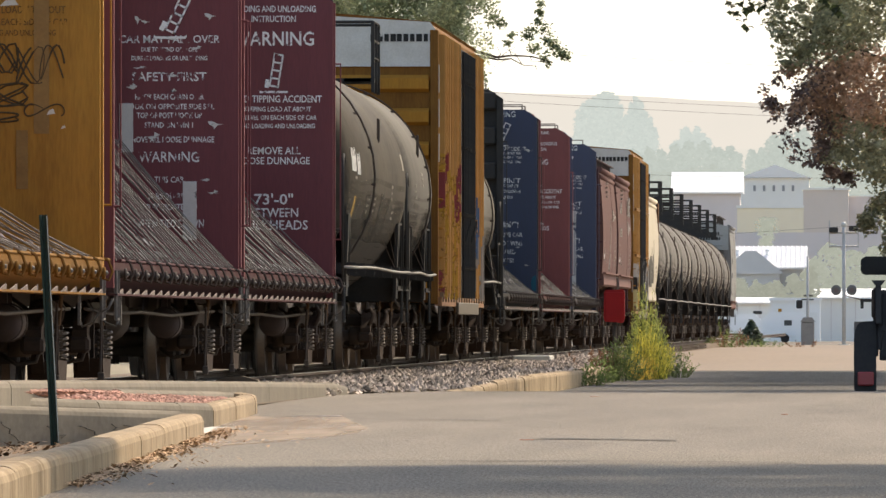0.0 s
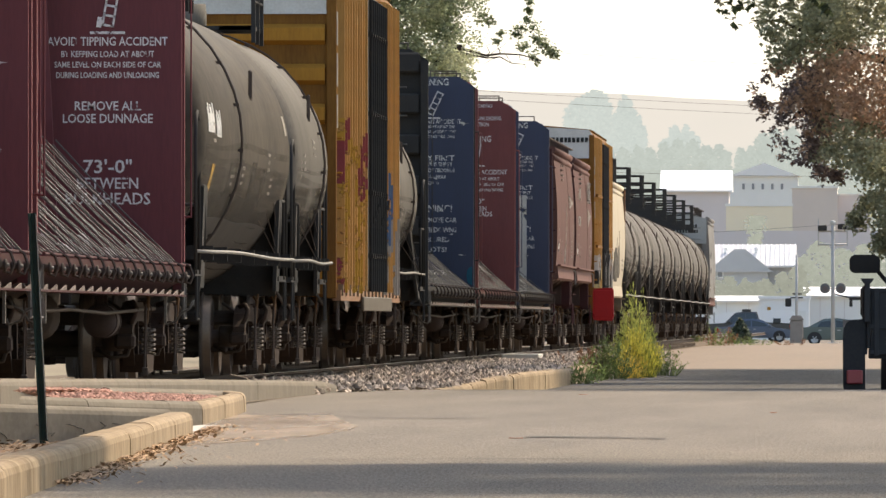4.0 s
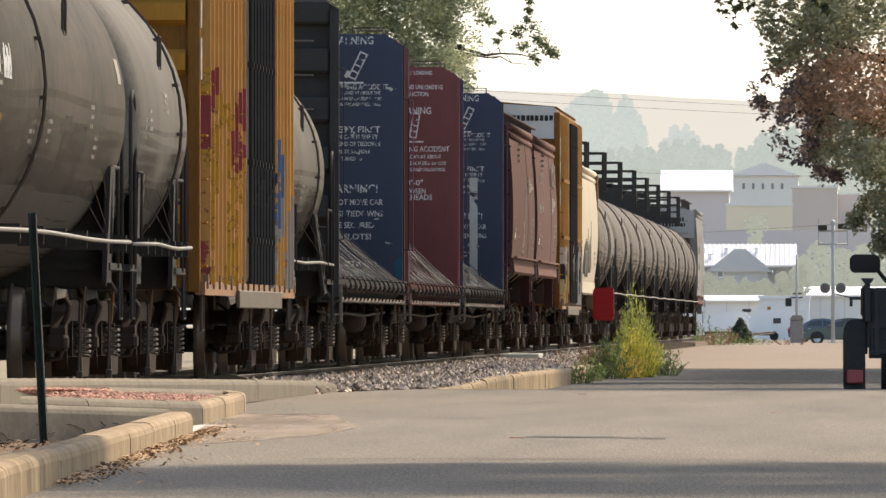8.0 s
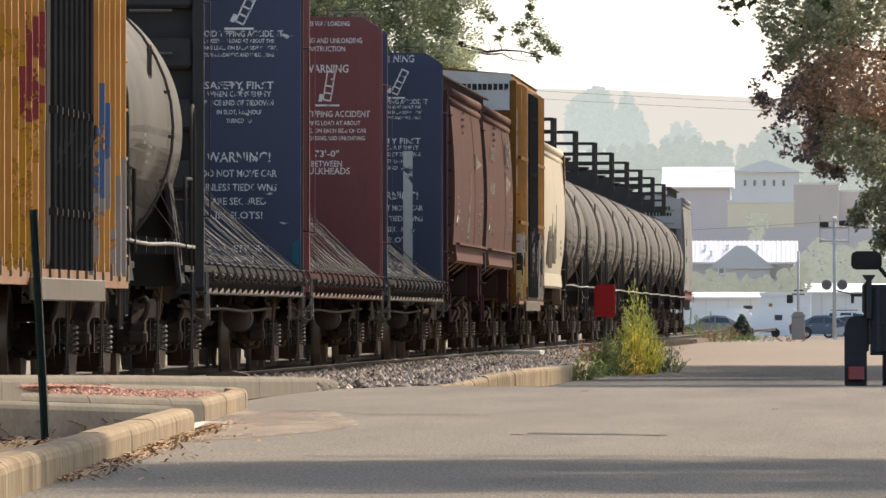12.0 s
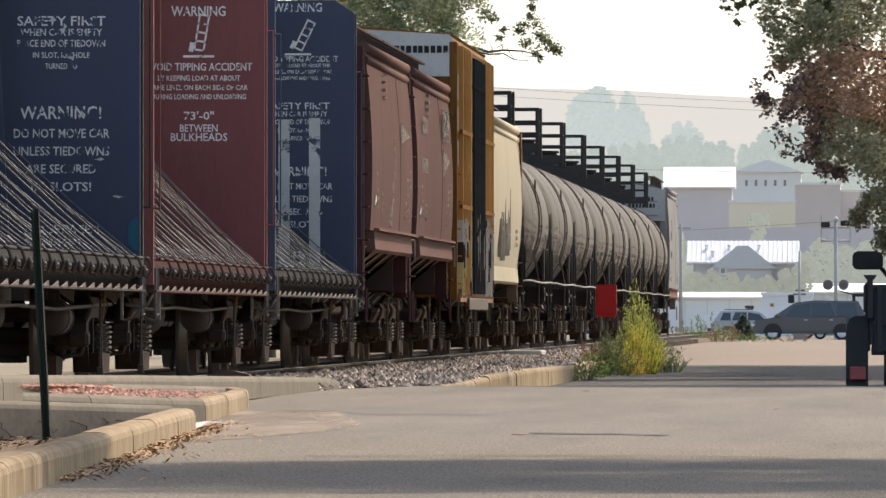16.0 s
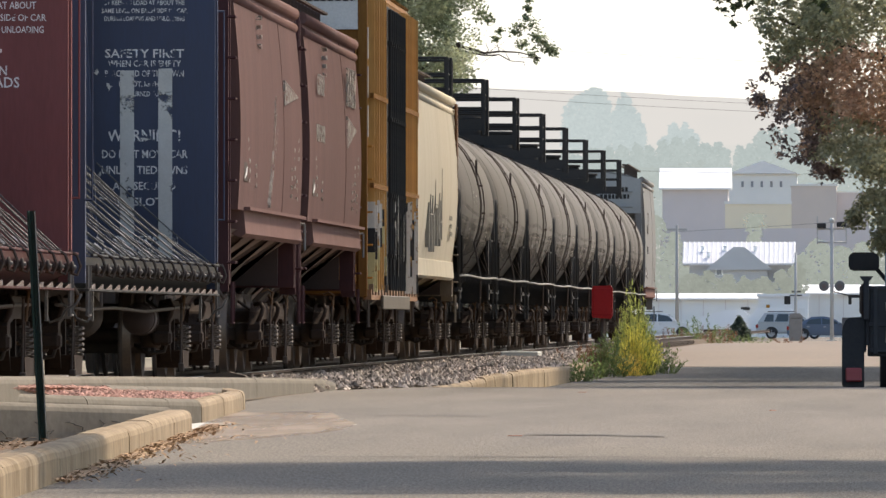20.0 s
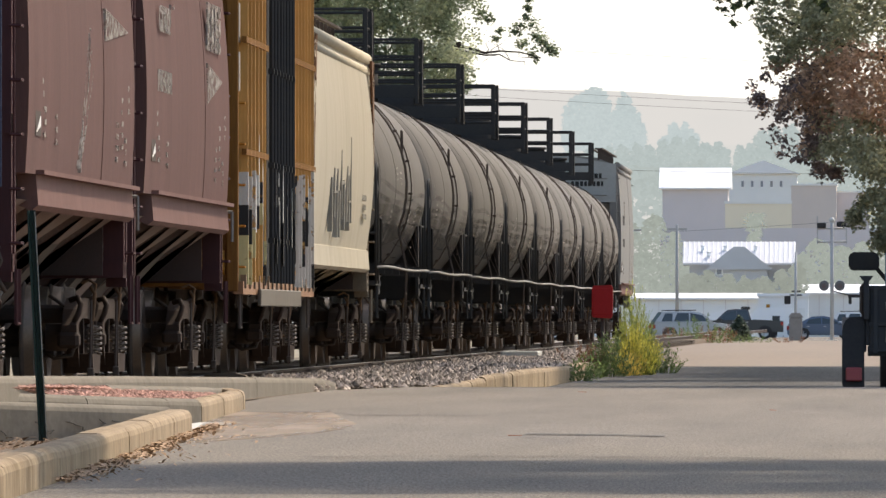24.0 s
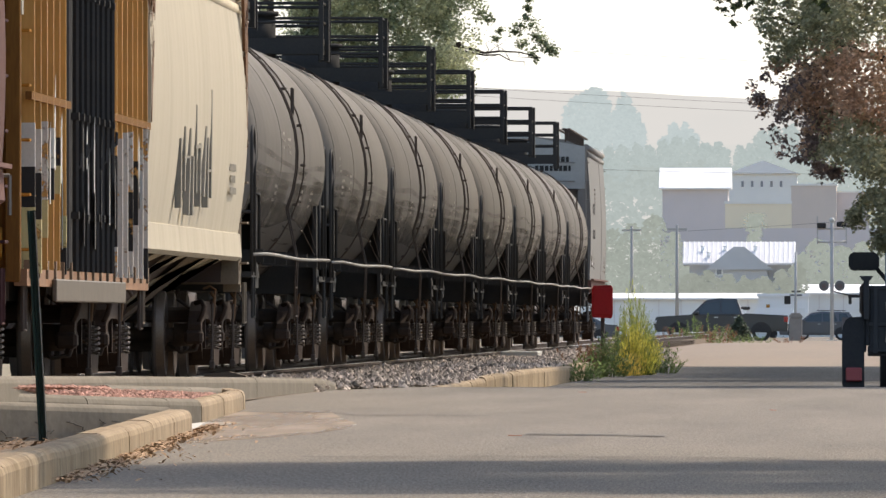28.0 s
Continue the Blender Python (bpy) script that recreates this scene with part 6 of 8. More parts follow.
M["leaf_deep"] = leafy("tree_leaf_deep_green", (0.25, 0.285, 0.18), (0.165, 0.20, 0.125))
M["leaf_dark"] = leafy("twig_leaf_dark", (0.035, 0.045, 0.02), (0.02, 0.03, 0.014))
M["weed_yellow"] = leafy("weed_yellow_green", (0.60, 0.52, 0.10), (0.36, 0.38, 0.07))
M["weed_lime"] = leafy("weed_lime_green", (0.44, 0.46, 0.13), (0.28, 0.33, 0.09))
M["weed_gold"] = leafy("weed_gold", (0.62, 0.42, 0.08), (0.42, 0.33, 0.07))
M["weed_green"] = leafy("weed_green", (0.17, 0.22, 0.075), (0.10, 0.145, 0.05))
M["weed_dry"] = leafy("weed_dry_red", (0.22, 0.11, 0.06), (0.14, 0.08, 0.05))
M["spruce"] = leafy("spruce_needles", (0.10, 0.125, 0.085), (0.07, 0.09, 0.06))
M["bark"] = surface("bark", (0.07, 0.055, 0.045), (0.04, 0.033, 0.028), 0.9, scale=8, bump=0.02, stretch=(1, 1, 0.2))

LEAF = np.array([(-0.1, 0, 0), (0.25, 0.32, 0.05), (0.42, 0.5, 0.02), (0.6, 0.22, 0.08), (1.0, 0.0, -0.05), (0.6, -0.22, 0.08), (0.42, -0.5, 0.02), (0.25, -0.32, 0.05)])


def leaf_mesh(name, spots, size, mat, seed, droop=0.5, shape=None):
    """Leaves at the spots: each a small lobed face with its own turn."""
    rs = np.random.RandomState(seed)
    base = LEAF if shape is None else shape
    n, k = len(spots), len(base)
    a, b, c = rs.uniform(0, 6.283, n), rs.normal(droop, 0.5, n), rs.uniform(-0.9, 0.9, n)
    sc = size * rs.uniform(0.6, 1.35, n)
    v = base[None] * sc[:, None, None]
    x, y, z = v[..., 0], v[..., 1], v[..., 2]
    y, z = y * np.cos(c)[:, None] - z * np.sin(c)[:, None], y * np.sin(c)[:, None] + z * np.cos(c)[:, None]
    x, z = x * np.cos(b)[:, None] + z * np.sin(b)[:, None], -x * np.sin(b)[:, None] + z * np.cos(b)[:, None]
    x, y = x * np.cos(a)[:, None] - y * np.sin(a)[:, None], x * np.sin(a)[:, None] + y * np.cos(a)[:, None]
    w = np.stack((x, y, z), -1) + np.asarray(spots)[:, None]
    me = bpy.data.meshes.new(name)
    me.from_pydata(w.reshape(-1, 3).tolist(), [], [tuple(range(i * k, i * k + k)) for i in range(n)])
    me.materials.append(mat)
    return me


def limb(bm, a, b, r0, r1, rng, bend=0.12, n=5):
    a, b = Vector(a), Vector(b)
    d = b - a
    pts = [a + d * (i / n) + Vector((rng.uniform(-1, 1), rng.uniform(-1, 1), rng.uniform(-0.6, 1))) * (d.length * bend * math.sin(math.pi * i / n) * 0.5) for i in range(n + 1)]
    for i in range(n):
        tube(bm, pts[i], pts[i + 1], r0 + (r1 - r0) * i / n, 7, r0 + (r1 - r0) * (i + 1) / n, caps=False)
    return pts


def clump(rng, c, r, n, flat=0.8):
    """Leaf places in an uneven lump that thins towards its rim."""
    out = []
    for _ in range(n):
        d = Vector((rng.gauss(0, 1), rng.gauss(0, 1), rng.gauss(0, 1) * flat)).normalized()
        out.append(Vector(c) + d * r * rng.random() ** 0.55 * (0.75 + 0.5 * rng.random()))
    return out


def tree(label, base, height, radius, spots_of, limbs, seed, bark="bark"):
    rng = random.Random(seed)
    t = thing("tree", label, "tree", "", pose(*base))
    bm = bmesh.new()
    limb(bm, (0, 0, -0.2), (0.2, 0.1, height), radius, radius * 0.4, rng, 0.06, 8)
    part("trunk", bm, M[bark], t, "rough dark bark")
    for a, b, r in limbs:
        bm = bmesh.new()
        pts = limb(bm, a, b, r, r * 0.25, rng)
        for p in pts[2:]:
            limb(bm, p, p + Vector((rng.uniform(-0.7, 0.7), rng.uniform(-0.7, 0.7), rng.uniform(-0.3, 0.6))), r * 0.3, r * 0.06, rng, 0.2, 3)
        part("limb", bm, M[bark], t)
    for name, mat, size, spots, lab in spots_of:
        part(name, leaf_mesh(name, [Vector(p) - Vector(base) for p in spots], size, M[mat], seed), None, t, lab)
    return t


# maple beside the road; its crown hangs over the trailer
rng = random.Random(21)
RY = 205.0


def maple_edge(z):
    """Left rim of the crown by height."""
    table = ((1.75, 0.1), (1.87, -0.32), (2.09, -0.48), (2.32, -0.62), (2.66, -0.70), (2.93, -0.76), (3.02, -1.15), (3.16, -1.45), (3.5, -1.75), (3.8, -1.72), (3.95, -1.92), (4.2, -2.10), (4.5, -1.82), (4.97, -1.82), (5.2, -1.95), (5.4, -2.0), (6.5, -2.2), (8.0, -2.4), (10.0, -2.2), (12.0, -0.6))
    for (z0, x0), (z1, x1) in zip(table, table[1:]):
        if z0 <= z <= z1:
            return x0 + (x1 - x0) * (z - z0) / (z1 - z0)
    return None


green, rust, dusk = [], [], []
for i in range(2900):
    z = 1.7 + 10 * rng.random() ** 1.8
    e = maple_edge(z)
    if e is None:
        continue
    deep = rng.random() ** 1.35
    x = e + 0.10 + deep * ((0.9 if i % 4 else 6.0) - e)
    y = RY + rng.uniform(-2.4, 2.4) * min(1, 0.3 + deep * 1.6)
    gap = noise.noise(Vector((x * 2.6, z * 2.6, 7)))
    if x - e < 0.75 and gap < (0.10 if z < 4.7 else -0.12) - 0.35 * (x - e):
        continue
    if x - e < 1.5 and gap < -0.44:
        continue
    spots = clump(rng, (x, y, z), rng.uniform(0.09, 0.17) if x - e < 0.6 else rng.uniform(0.18, 0.38), 26 if x - e < 0.6 else 56)
    zone = noise.noise(Vector((x * 0.55, z * 0.55, 1.5))) + 0.75 * math.exp(-((z - 4.3) / 0.9) ** 2) - 0.28
    (dusk if x - e < 0.75 and 2.9 < z < 4.6 and rng.random() < 0.8 else rust if zone > 0 else green).extend(spots)
for i in range(70):      # loose sprays on the rim
    z = rng.uniform(2.95, 6.0)
    e = maple_edge(z)
    (dusk if z < 4.6 else green).extend(clump(rng, (e + rng.uniform(-0.06, 0.30), RY + rng.uniform(-1, 1), z), 0.09, 9))
tree("maple with green and rust-brown leaves beside the road", (4.2, RY, -0.16), 8.5, 0.26,
     [("leaves", "leaf_green", 0.068, green, "green maple leaves"), ("turned_leaves", "leaf_rust", 0.068, rust, "rust-brown maple leaves"), ("dark_leaves", "leaf_dusk", 0.072, dusk, "dull purple-brown leaves on the rim")],
     [((0.0, 0, 2.2), (-3.6, -0.5, 3.6), 0.10), ((0.05, 0, 2.6), (-5.4, 0.4, 4.2), 0.11), ((0.05, 0, 3.2), (-5.6, -0.3, 5.4), 0.11), ((0.1, 0, 4.0), (-5.2, 0.6, 7.6), 0.12), ((0.1, 0, 4.6), (3.4, 1.0, 7.8), 0.12), ((0.1, 0, 3.4), (2.8, -1.6, 5.8), 0.10), ((0.1, 0, 5.0), (-1.6, 2.0, 9.6), 0.11)], 31)

# street tree nearer by: only a hanging twig of it is in view, and its shade on the street
rng = random.Random(22)
lv = []
for i in range(1500):
    d = Vector((rng.gauss(0, 1), rng.gauss(0, 1), rng.gauss(0, 0.55))).normalized()
    p = Vector((3.8, 77, 8.2)) + Vector((d.x * 5.6, d.y * 7.5, d.z * 3.6)) * (0.45 + 0.55 * rng.random())
    if p.z > 4.6:
        lv += clump(rng, p, 0.5, 26)
twig = []
for x, z, n in ((-1.20, 3.05, 4), (-1.13, 2.98, 3), (-1.18, 3.13, 3), (-1.10, 3.12, 5), (-1.03, 3.08, 4), (-0.97, 3.17, 5), (-0.90, 3.20, 6), (-0.83, 3.22, 6), (-0.70, 3.24, 6), (-0.52, 3.14, 6), (-0.45, 3.08, 5), (-0.40, 3.20, 6), (-0.3, 3.26, 8), (-0.2, 3.2, 5)):
    twig += clump(rng, (x, 100, z + 0.03), 0.055, n + 3)
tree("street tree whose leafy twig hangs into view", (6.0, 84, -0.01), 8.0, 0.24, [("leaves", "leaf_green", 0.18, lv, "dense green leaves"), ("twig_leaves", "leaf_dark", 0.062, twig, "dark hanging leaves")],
     [((0, 0, 3.5), (-5.5, 9.0, 5.6), 0.10), ((0, 0, 4.2), (-4.0, -3.0, 8.0), 0.10), ((0, 0, 4.4), (3.0, 3.5, 8.4), 0.10), ((0, 0, 5.0), (-2.0, 5.0, 9.5), 0.09), ((-5.3, 8.8, 5.5), (-6.4, 16, 3.25), 0.03), ((-6.3, 15.6, 3.35), (-7.1, 16, 3.14), 0.008)], 32)
# a row of street trees along the right kerb, out of view, shades the road
rng = random.Random(40)
lv = []
for i in range(900):
    d = Vector((rng.gauss(0, 1), rng.gauss(0, 1), rng.gauss(0, 0.6))).normalized()
    lv += clump(rng, Vector((3.9, 172, 8.4)) + Vector((d.x * 4.4, d.y * 7, d.z * 3.6)) * (0.35 + 0.65 * rng.random()), 0.6, 18)
row = tree("leafy street tree along the road", (4.2, 172, -0.16), 8.0, 0.24, [("leaves", "leaf_green", 0.22, lv, "")], [((0, 0, 3.5), (-3, 2, 7), 0.1), ((0, 0, 4), (2.5, -2, 8), 0.1)], 50)
tagged(row, group="street trees")
for k, y in enumerate((61, 186, 221, 233, 246, 258)):
    copy_thing(row, pose(4.2 + 0.3 * math.sin(k * 2.0), y, -0.16, 0, 0, 0 if k % 2 else 180))

# cottonwood behind the train, one long branch reaching over it
rng = random.Random(23)
LY = 335.0
lv = []


def lw(px, py, dy=0.0):
    """A place in the cottonwood's upright plane, in metres from its plan."""
    return Vector((px, LY + dy, py))


deep_lv = []
for i in range(1500):
    z = 6.3 + (3.2 if i % 4 else 7) * rng.random()
    rim = -10.25 + 0.28 * (z - 8.0 if z > 8.0 else 0) - 0.35 * max(0, 7.4 - z) + 0.5 * noise.noise(Vector((z * 2.2, 2, 0)))
    x = rim - (4.4 if i % 4 else 8.5) * rng.random() ** 1.1
    gap = noise.noise(Vector((x * 1.5, z * 1.5, 4)))
    if gap < -0.42 or (x > rim - 0.45 and gap < -0.05):
        continue
    (deep_lv if noise.noise(Vector((x * 1.1, z * 1.3, 9))) > 0.12 else lv).extend(clump(rng, lw(x, z, rng.uniform(-2, 2)), rng.uniform(0.24, 0.46), 44))
for x, z, r, n in ((-10.3, 6.95, 0.22, 50), (-10.35, 6.65, 0.2, 46), (-10.3, 6.5, 0.12, 20), (-9.95, 8.35, 0.22, 60), (-9.78, 8.2, 0.14, 34), (-9.62, 7.75, 0.12, 30), (-9.5, 7.95, 0.09, 20), (-9.12, 7.9, 0.15, 46), (-9.0, 8.05, 0.14, 40), (-8.95, 7.6, 0.16, 44), (-8.85, 8.25, 0.13, 36), (-8.83, 8.5, 0.11, 34), (-8.80, 8.7, 0.09, 26), (-8.7, 8.1, 0.14, 40), (-8.6, 7.8, 0.2, 64), (-8.45, 7.62, 0.2, 70), (-8.3, 7.5, 0.16, 60), (-8.2, 7.42, 0.13, 40), (-8.72, 7.35, 0.12, 26), (-8.6, 7.22, 0.08, 16)):
    deep_lv += clump(rng, lw(x, z), r * 1.2, int(n * 2.2))
tree("cottonwood with grey-green leaves behind the train", (-15.5, LY, -0.3), 10.0, 0.4, [("leaves", "leaf_grey", 0.085, lv, "grey-green leaves"), ("deep_leaves", "leaf_deep", 0.078, deep_lv, "deeper green leaves")],
     [((0.1, 0, 4.5), (5.0, 0, 7.9), 0.16), ((4.6, 0, 7.85), (7.0, 0, 7.55), 0.045), ((4.9, 0, 7.75), (6.6, 0, 7.45), 0.03), ((0.1, 0, 5.5), (-3.5, 1, 9.5), 0.14), ((0.1, 0, 6), (2.5, -1.5, 11), 0.13)], 33)

# weeds along the kerb
BLADE = np.array([(0, -0.08, 0), (0.5, -0.13, 0.03), (1.0, 0, 0), (0.5, 0.13, 0.03), (0, 0.08, 0)])


SPEAR = np.array([(0, -0.035, 0), (0.5, -0.06, 0.02), (1.0, 0, 0), (0.5, 0.06, 0.02), (0, 0.035, 0)])


def weed(label, x, y, z, h, w, n, mat, seed, leaf=0.07, depth=0.5, spire=False):
    """Stalks from one root with blades up their length; a spire thins towards its tip."""
    rng = random.Random(seed)
    t = thing("weed", label, "plant", "weeds by the kerb", pose(x, y, z))
    bm, spots = bmesh.new(), []
    for i in range(n):
        u = rng.uniform(-1, 1)
        bx, by = u * w * (0.3 if spire else 0.45), rng.uniform(-depth, depth)
        hh = h * rng.uniform(0.55, 1.0) * ((1 - abs(u)) ** 0.9 * 0.75 + 0.25 if spire else 1 - 0.55 * abs(u) ** 1.3)
        tip = Vector((bx * 1.7 + rng.gauss(0, 0.05), by, hh))
        pts = limb(bm, (bx, by, -0.02), tip, 0.006, 0.0015, rng, 0.12, 4)
        for k in range(int(hh / 0.03)):
            f = (k + 1) / (hh / 0.03)
            if spire and rng.random() < max(0, f * hh / h - 0.25) * 0.9:
                continue
            j = min(3, int(f * 4))
            p = pts[j].lerp(pts[j + 1], f * 4 - j)
            for _ in range(2):
                spots.append(p + Vector((rng.gauss(0, 0.035), rng.gauss(0, 0.035), rng.gauss(0, 0.02))) * (1.2 - f * 0.7))
    tagged(part("stalk_tangle", bm, M["weed_green"] if mat != "weed_dry" else M["weed_dry"], t), kind="stuff")
    part("leaves", leaf_mesh("leaves", spots, leaf, M[mat], seed, -0.9 if spire else -0.5, SPEAR if spire else BLADE), None, t)
    return t


weed("tall yellow-green weed by the kerb", -4.12, 222, -0.1, 1.62, 0.80, 110, "weed_lime", 61, 0.085, 0.5, True)
weed("tall feathery yellow weed by the kerb", -4.05, 221, -0.1, 1.05, 0.78, 110, "weed_yellow", 62, 0.085, 0.5, True)
weed("low orange-yellow weed at the root of the tall one", -4.08, 218, -0.1, 0.55, 0.40, 40, "weed_gold", 69, 0.07, 0.4, True)
weed("bushy green weed by the kerb", -4.36, 214, -0.1, 0.72, 0.5, 40, "weed_green", 63)
weed("bushy green weed by the kerb", -3.72, 228, -0.1, 0.52, 0.45, 36, "weed_green", 64)
weed("bushy green weed by the kerb", -4.55, 208, -0.1, 0.42, 0.4, 20, "weed_green", 65)
weed("low green weed at the end of the kerb", -4.50, 199, -0.1, 0.30, 0.36, 26, "weed_green", 66, 0.08)
weed("dry reddish weed by the ballast", -4.72, 214, 0.05, 0.45, 0.5, 18, "weed_dry", 67)
weed("dry reddish weed by the ballast", -4.95, 236, 0.05, 0.4, 0.5, 18, "weed_dry", 68)
for i, (px, h) in enumerate(((-6.9, 1.3), (-6.5, 1.0), (-7.6, 1.2), (-8.2, 0.9), (-6.0, 0.6), (-7.2, 0.8), (-5.2, 0.45), (-3.7, 0.4))):
    weed("dry roadside weed before the crossing", px, 520 + i * 2, -0.16, h, 1.1, 12, "weed_dry" if i % 2 else "weed_green", 70 + i, 0.10)
sp = []
rng = random.Random(24)
for i in range(900):
    f = rng.random()
    a = rng.uniform(0, 6.28)
    r = 0.75 * (1 - f) ** 0.8 * (0.5 + 0.5 * rng.random())
    sp.append(Vector((-6.2 + math.cos(a) * r, 575 + math.sin(a) * r, -0.2 + 1.15 * f)))
tree("small dark spruce beside the cross street", (-6.2, 575, -0.4), 1.2, 0.04, [("needles", "spruce", 0.14, sp, "dark spruce twigs")], [((0, 0, 0.5), (0.3, 0, 0.6), 0.01)], 34)
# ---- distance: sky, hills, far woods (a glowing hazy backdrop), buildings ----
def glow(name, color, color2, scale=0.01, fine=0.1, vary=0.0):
    """Distance seen through smoke: haze put into a soft, even emitted glow, faintly mottled."""
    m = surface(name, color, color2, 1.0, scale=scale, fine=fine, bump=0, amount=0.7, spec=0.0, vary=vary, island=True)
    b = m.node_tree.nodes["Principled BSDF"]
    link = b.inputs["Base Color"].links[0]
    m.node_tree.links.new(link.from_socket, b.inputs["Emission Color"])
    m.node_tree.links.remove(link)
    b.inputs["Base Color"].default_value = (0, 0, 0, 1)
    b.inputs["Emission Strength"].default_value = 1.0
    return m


M["sky_glow"] = glow("smoky_sky", (0.80, 0.78, 0.72), (0.78, 0.75, 0.68), 0.002, 0.01)
# hills, woods and bushes emit light here: their haze is in the colour
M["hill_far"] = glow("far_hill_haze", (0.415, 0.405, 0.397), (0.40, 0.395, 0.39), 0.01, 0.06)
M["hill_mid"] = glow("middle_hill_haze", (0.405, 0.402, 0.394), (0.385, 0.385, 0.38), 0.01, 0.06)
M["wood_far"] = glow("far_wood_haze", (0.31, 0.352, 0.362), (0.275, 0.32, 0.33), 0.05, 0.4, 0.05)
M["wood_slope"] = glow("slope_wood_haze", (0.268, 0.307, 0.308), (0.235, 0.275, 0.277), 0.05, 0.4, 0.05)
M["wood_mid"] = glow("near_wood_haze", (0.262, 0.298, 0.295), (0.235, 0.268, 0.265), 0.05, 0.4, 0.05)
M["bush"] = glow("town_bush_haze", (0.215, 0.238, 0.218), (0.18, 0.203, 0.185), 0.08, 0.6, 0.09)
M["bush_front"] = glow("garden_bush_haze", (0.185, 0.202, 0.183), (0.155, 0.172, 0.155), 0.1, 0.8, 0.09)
# town walls, roofs and panes lightened: smoke haze put into their base colours
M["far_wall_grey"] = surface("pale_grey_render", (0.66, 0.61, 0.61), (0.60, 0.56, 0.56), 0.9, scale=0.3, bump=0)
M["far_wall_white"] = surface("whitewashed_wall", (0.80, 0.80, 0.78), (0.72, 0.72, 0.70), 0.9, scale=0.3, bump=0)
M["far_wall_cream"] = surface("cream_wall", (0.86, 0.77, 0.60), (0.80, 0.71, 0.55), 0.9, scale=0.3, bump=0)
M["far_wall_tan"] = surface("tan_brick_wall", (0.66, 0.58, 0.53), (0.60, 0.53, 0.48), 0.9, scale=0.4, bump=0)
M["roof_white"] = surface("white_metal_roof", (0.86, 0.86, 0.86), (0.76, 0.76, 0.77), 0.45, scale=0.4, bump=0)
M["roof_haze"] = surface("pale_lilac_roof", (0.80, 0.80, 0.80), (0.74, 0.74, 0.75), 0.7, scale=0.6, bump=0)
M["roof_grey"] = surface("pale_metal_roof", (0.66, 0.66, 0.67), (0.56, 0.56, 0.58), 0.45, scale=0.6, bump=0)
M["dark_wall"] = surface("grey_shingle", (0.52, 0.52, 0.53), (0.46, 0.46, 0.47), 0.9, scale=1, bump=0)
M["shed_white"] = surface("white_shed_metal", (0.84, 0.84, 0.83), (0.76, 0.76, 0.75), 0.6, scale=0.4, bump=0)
M["pane"] = glassy("window_glass", (0.05, 0.06, 0.07))
M["pane_far"] = glassy("curtained_window", (0.22, 0.23, 0.25), 0.5)


def ridge(name, mat, y, top, rough, label, x0=-420, x1=260, depth=60, seed=0.0):
    bm = bmesh.new()
    n = 90
    secs = []
    for i in range(n + 1):
        x = x0 + (x1 - x0) * i / n
        h = top(x) + rough * noise.fractal(Vector((x * 0.02, seed, 0)), 0.8, 2.0, 4)
        secs.append([(x, y, -2), (x, y + 4, h * 0.7), (x, y + depth, h)])
    strip(bm, secs)
    solo(name, bm, mat, label, "backdrop", "structure")


bm = bmesh.new()
strip(bm, [[(-1400, 4700, -20), (-1400, 4700, 420)], [(-400, 4800, -20), (-400, 4800, 420)], [(400, 4800, -20), (400, 4800, 420)], [(1400, 4700, -20), (1400, 4700, 420)]])
solo("sky_backdrop", bm, M["sky_glow"], "white smoky sky above the far hills", "sky", "structure")
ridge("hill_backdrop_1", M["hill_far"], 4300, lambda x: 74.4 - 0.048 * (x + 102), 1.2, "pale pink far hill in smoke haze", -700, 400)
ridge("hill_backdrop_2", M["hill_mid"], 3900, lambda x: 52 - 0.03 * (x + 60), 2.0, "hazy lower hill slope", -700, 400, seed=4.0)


def far_wood(name, mat, y, crowns, label, seed, leaf):
    """Joined crowns of a far wood: lumps of leaf clusters with an uneven outline."""
    rng = random.Random(seed)
    sp = []
    for x, z, w, h, n in crowns:
        for i in range(n):
            f = rng.random()
            r = w * math.sqrt(max(0, 1 - (2 * f - 1) ** 2)) * (0.8 + 0.4 * noise.noise(Vector((x, f * 6, seed))))
            sp.append(Vector((x + rng.uniform(-1, 1) * r, y + rng.uniform(-1, 1) * w, z + h * f)))
    me = leaf_mesh(name, sp, leaf, mat, seed)
    solo(name, me, None, label, "woods", "stuff")


rng = random.Random(81)
# scale at 2600 m: one metre is about nine units of the picture
K = 2600 / FOCAL
wood = []
for px, top, w, n in ((1004, 190, 5, 120), (1014, 178, 6, 160), (1023, 172, 6, 170), (1032, 168, 6, 190), (1042, 163, 6, 210), (1052, 158, 7, 260), (1062, 160, 6, 220), (1071, 166, 5, 200), (1078, 182, 5, 140), (1090, 200, 6, 160), (1098, 180, 5, 180), (1106, 169, 5, 220), (1114, 176, 4, 190), (1122, 194, 6, 180), (1131, 204, 5, 140), (1139, 222, 5, 110), (1046, 205, 30, 700), (1110, 222, 24, 420), (1010, 225, 16, 260), (1190, 226, 4, 120), (1196, 222, 4, 130), (1205, 236, 6, 130), (1214, 222, 5, 160), (1224, 232, 6, 130), (1232, 240, 6, 110), (1178, 246, 10, 120)):
    wood.append(((px - 1570) * K, EYE_Z + (570 - 268) * K, w * K, (268 - top) * K, n * 3))
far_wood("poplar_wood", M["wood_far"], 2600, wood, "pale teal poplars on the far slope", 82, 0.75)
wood = []
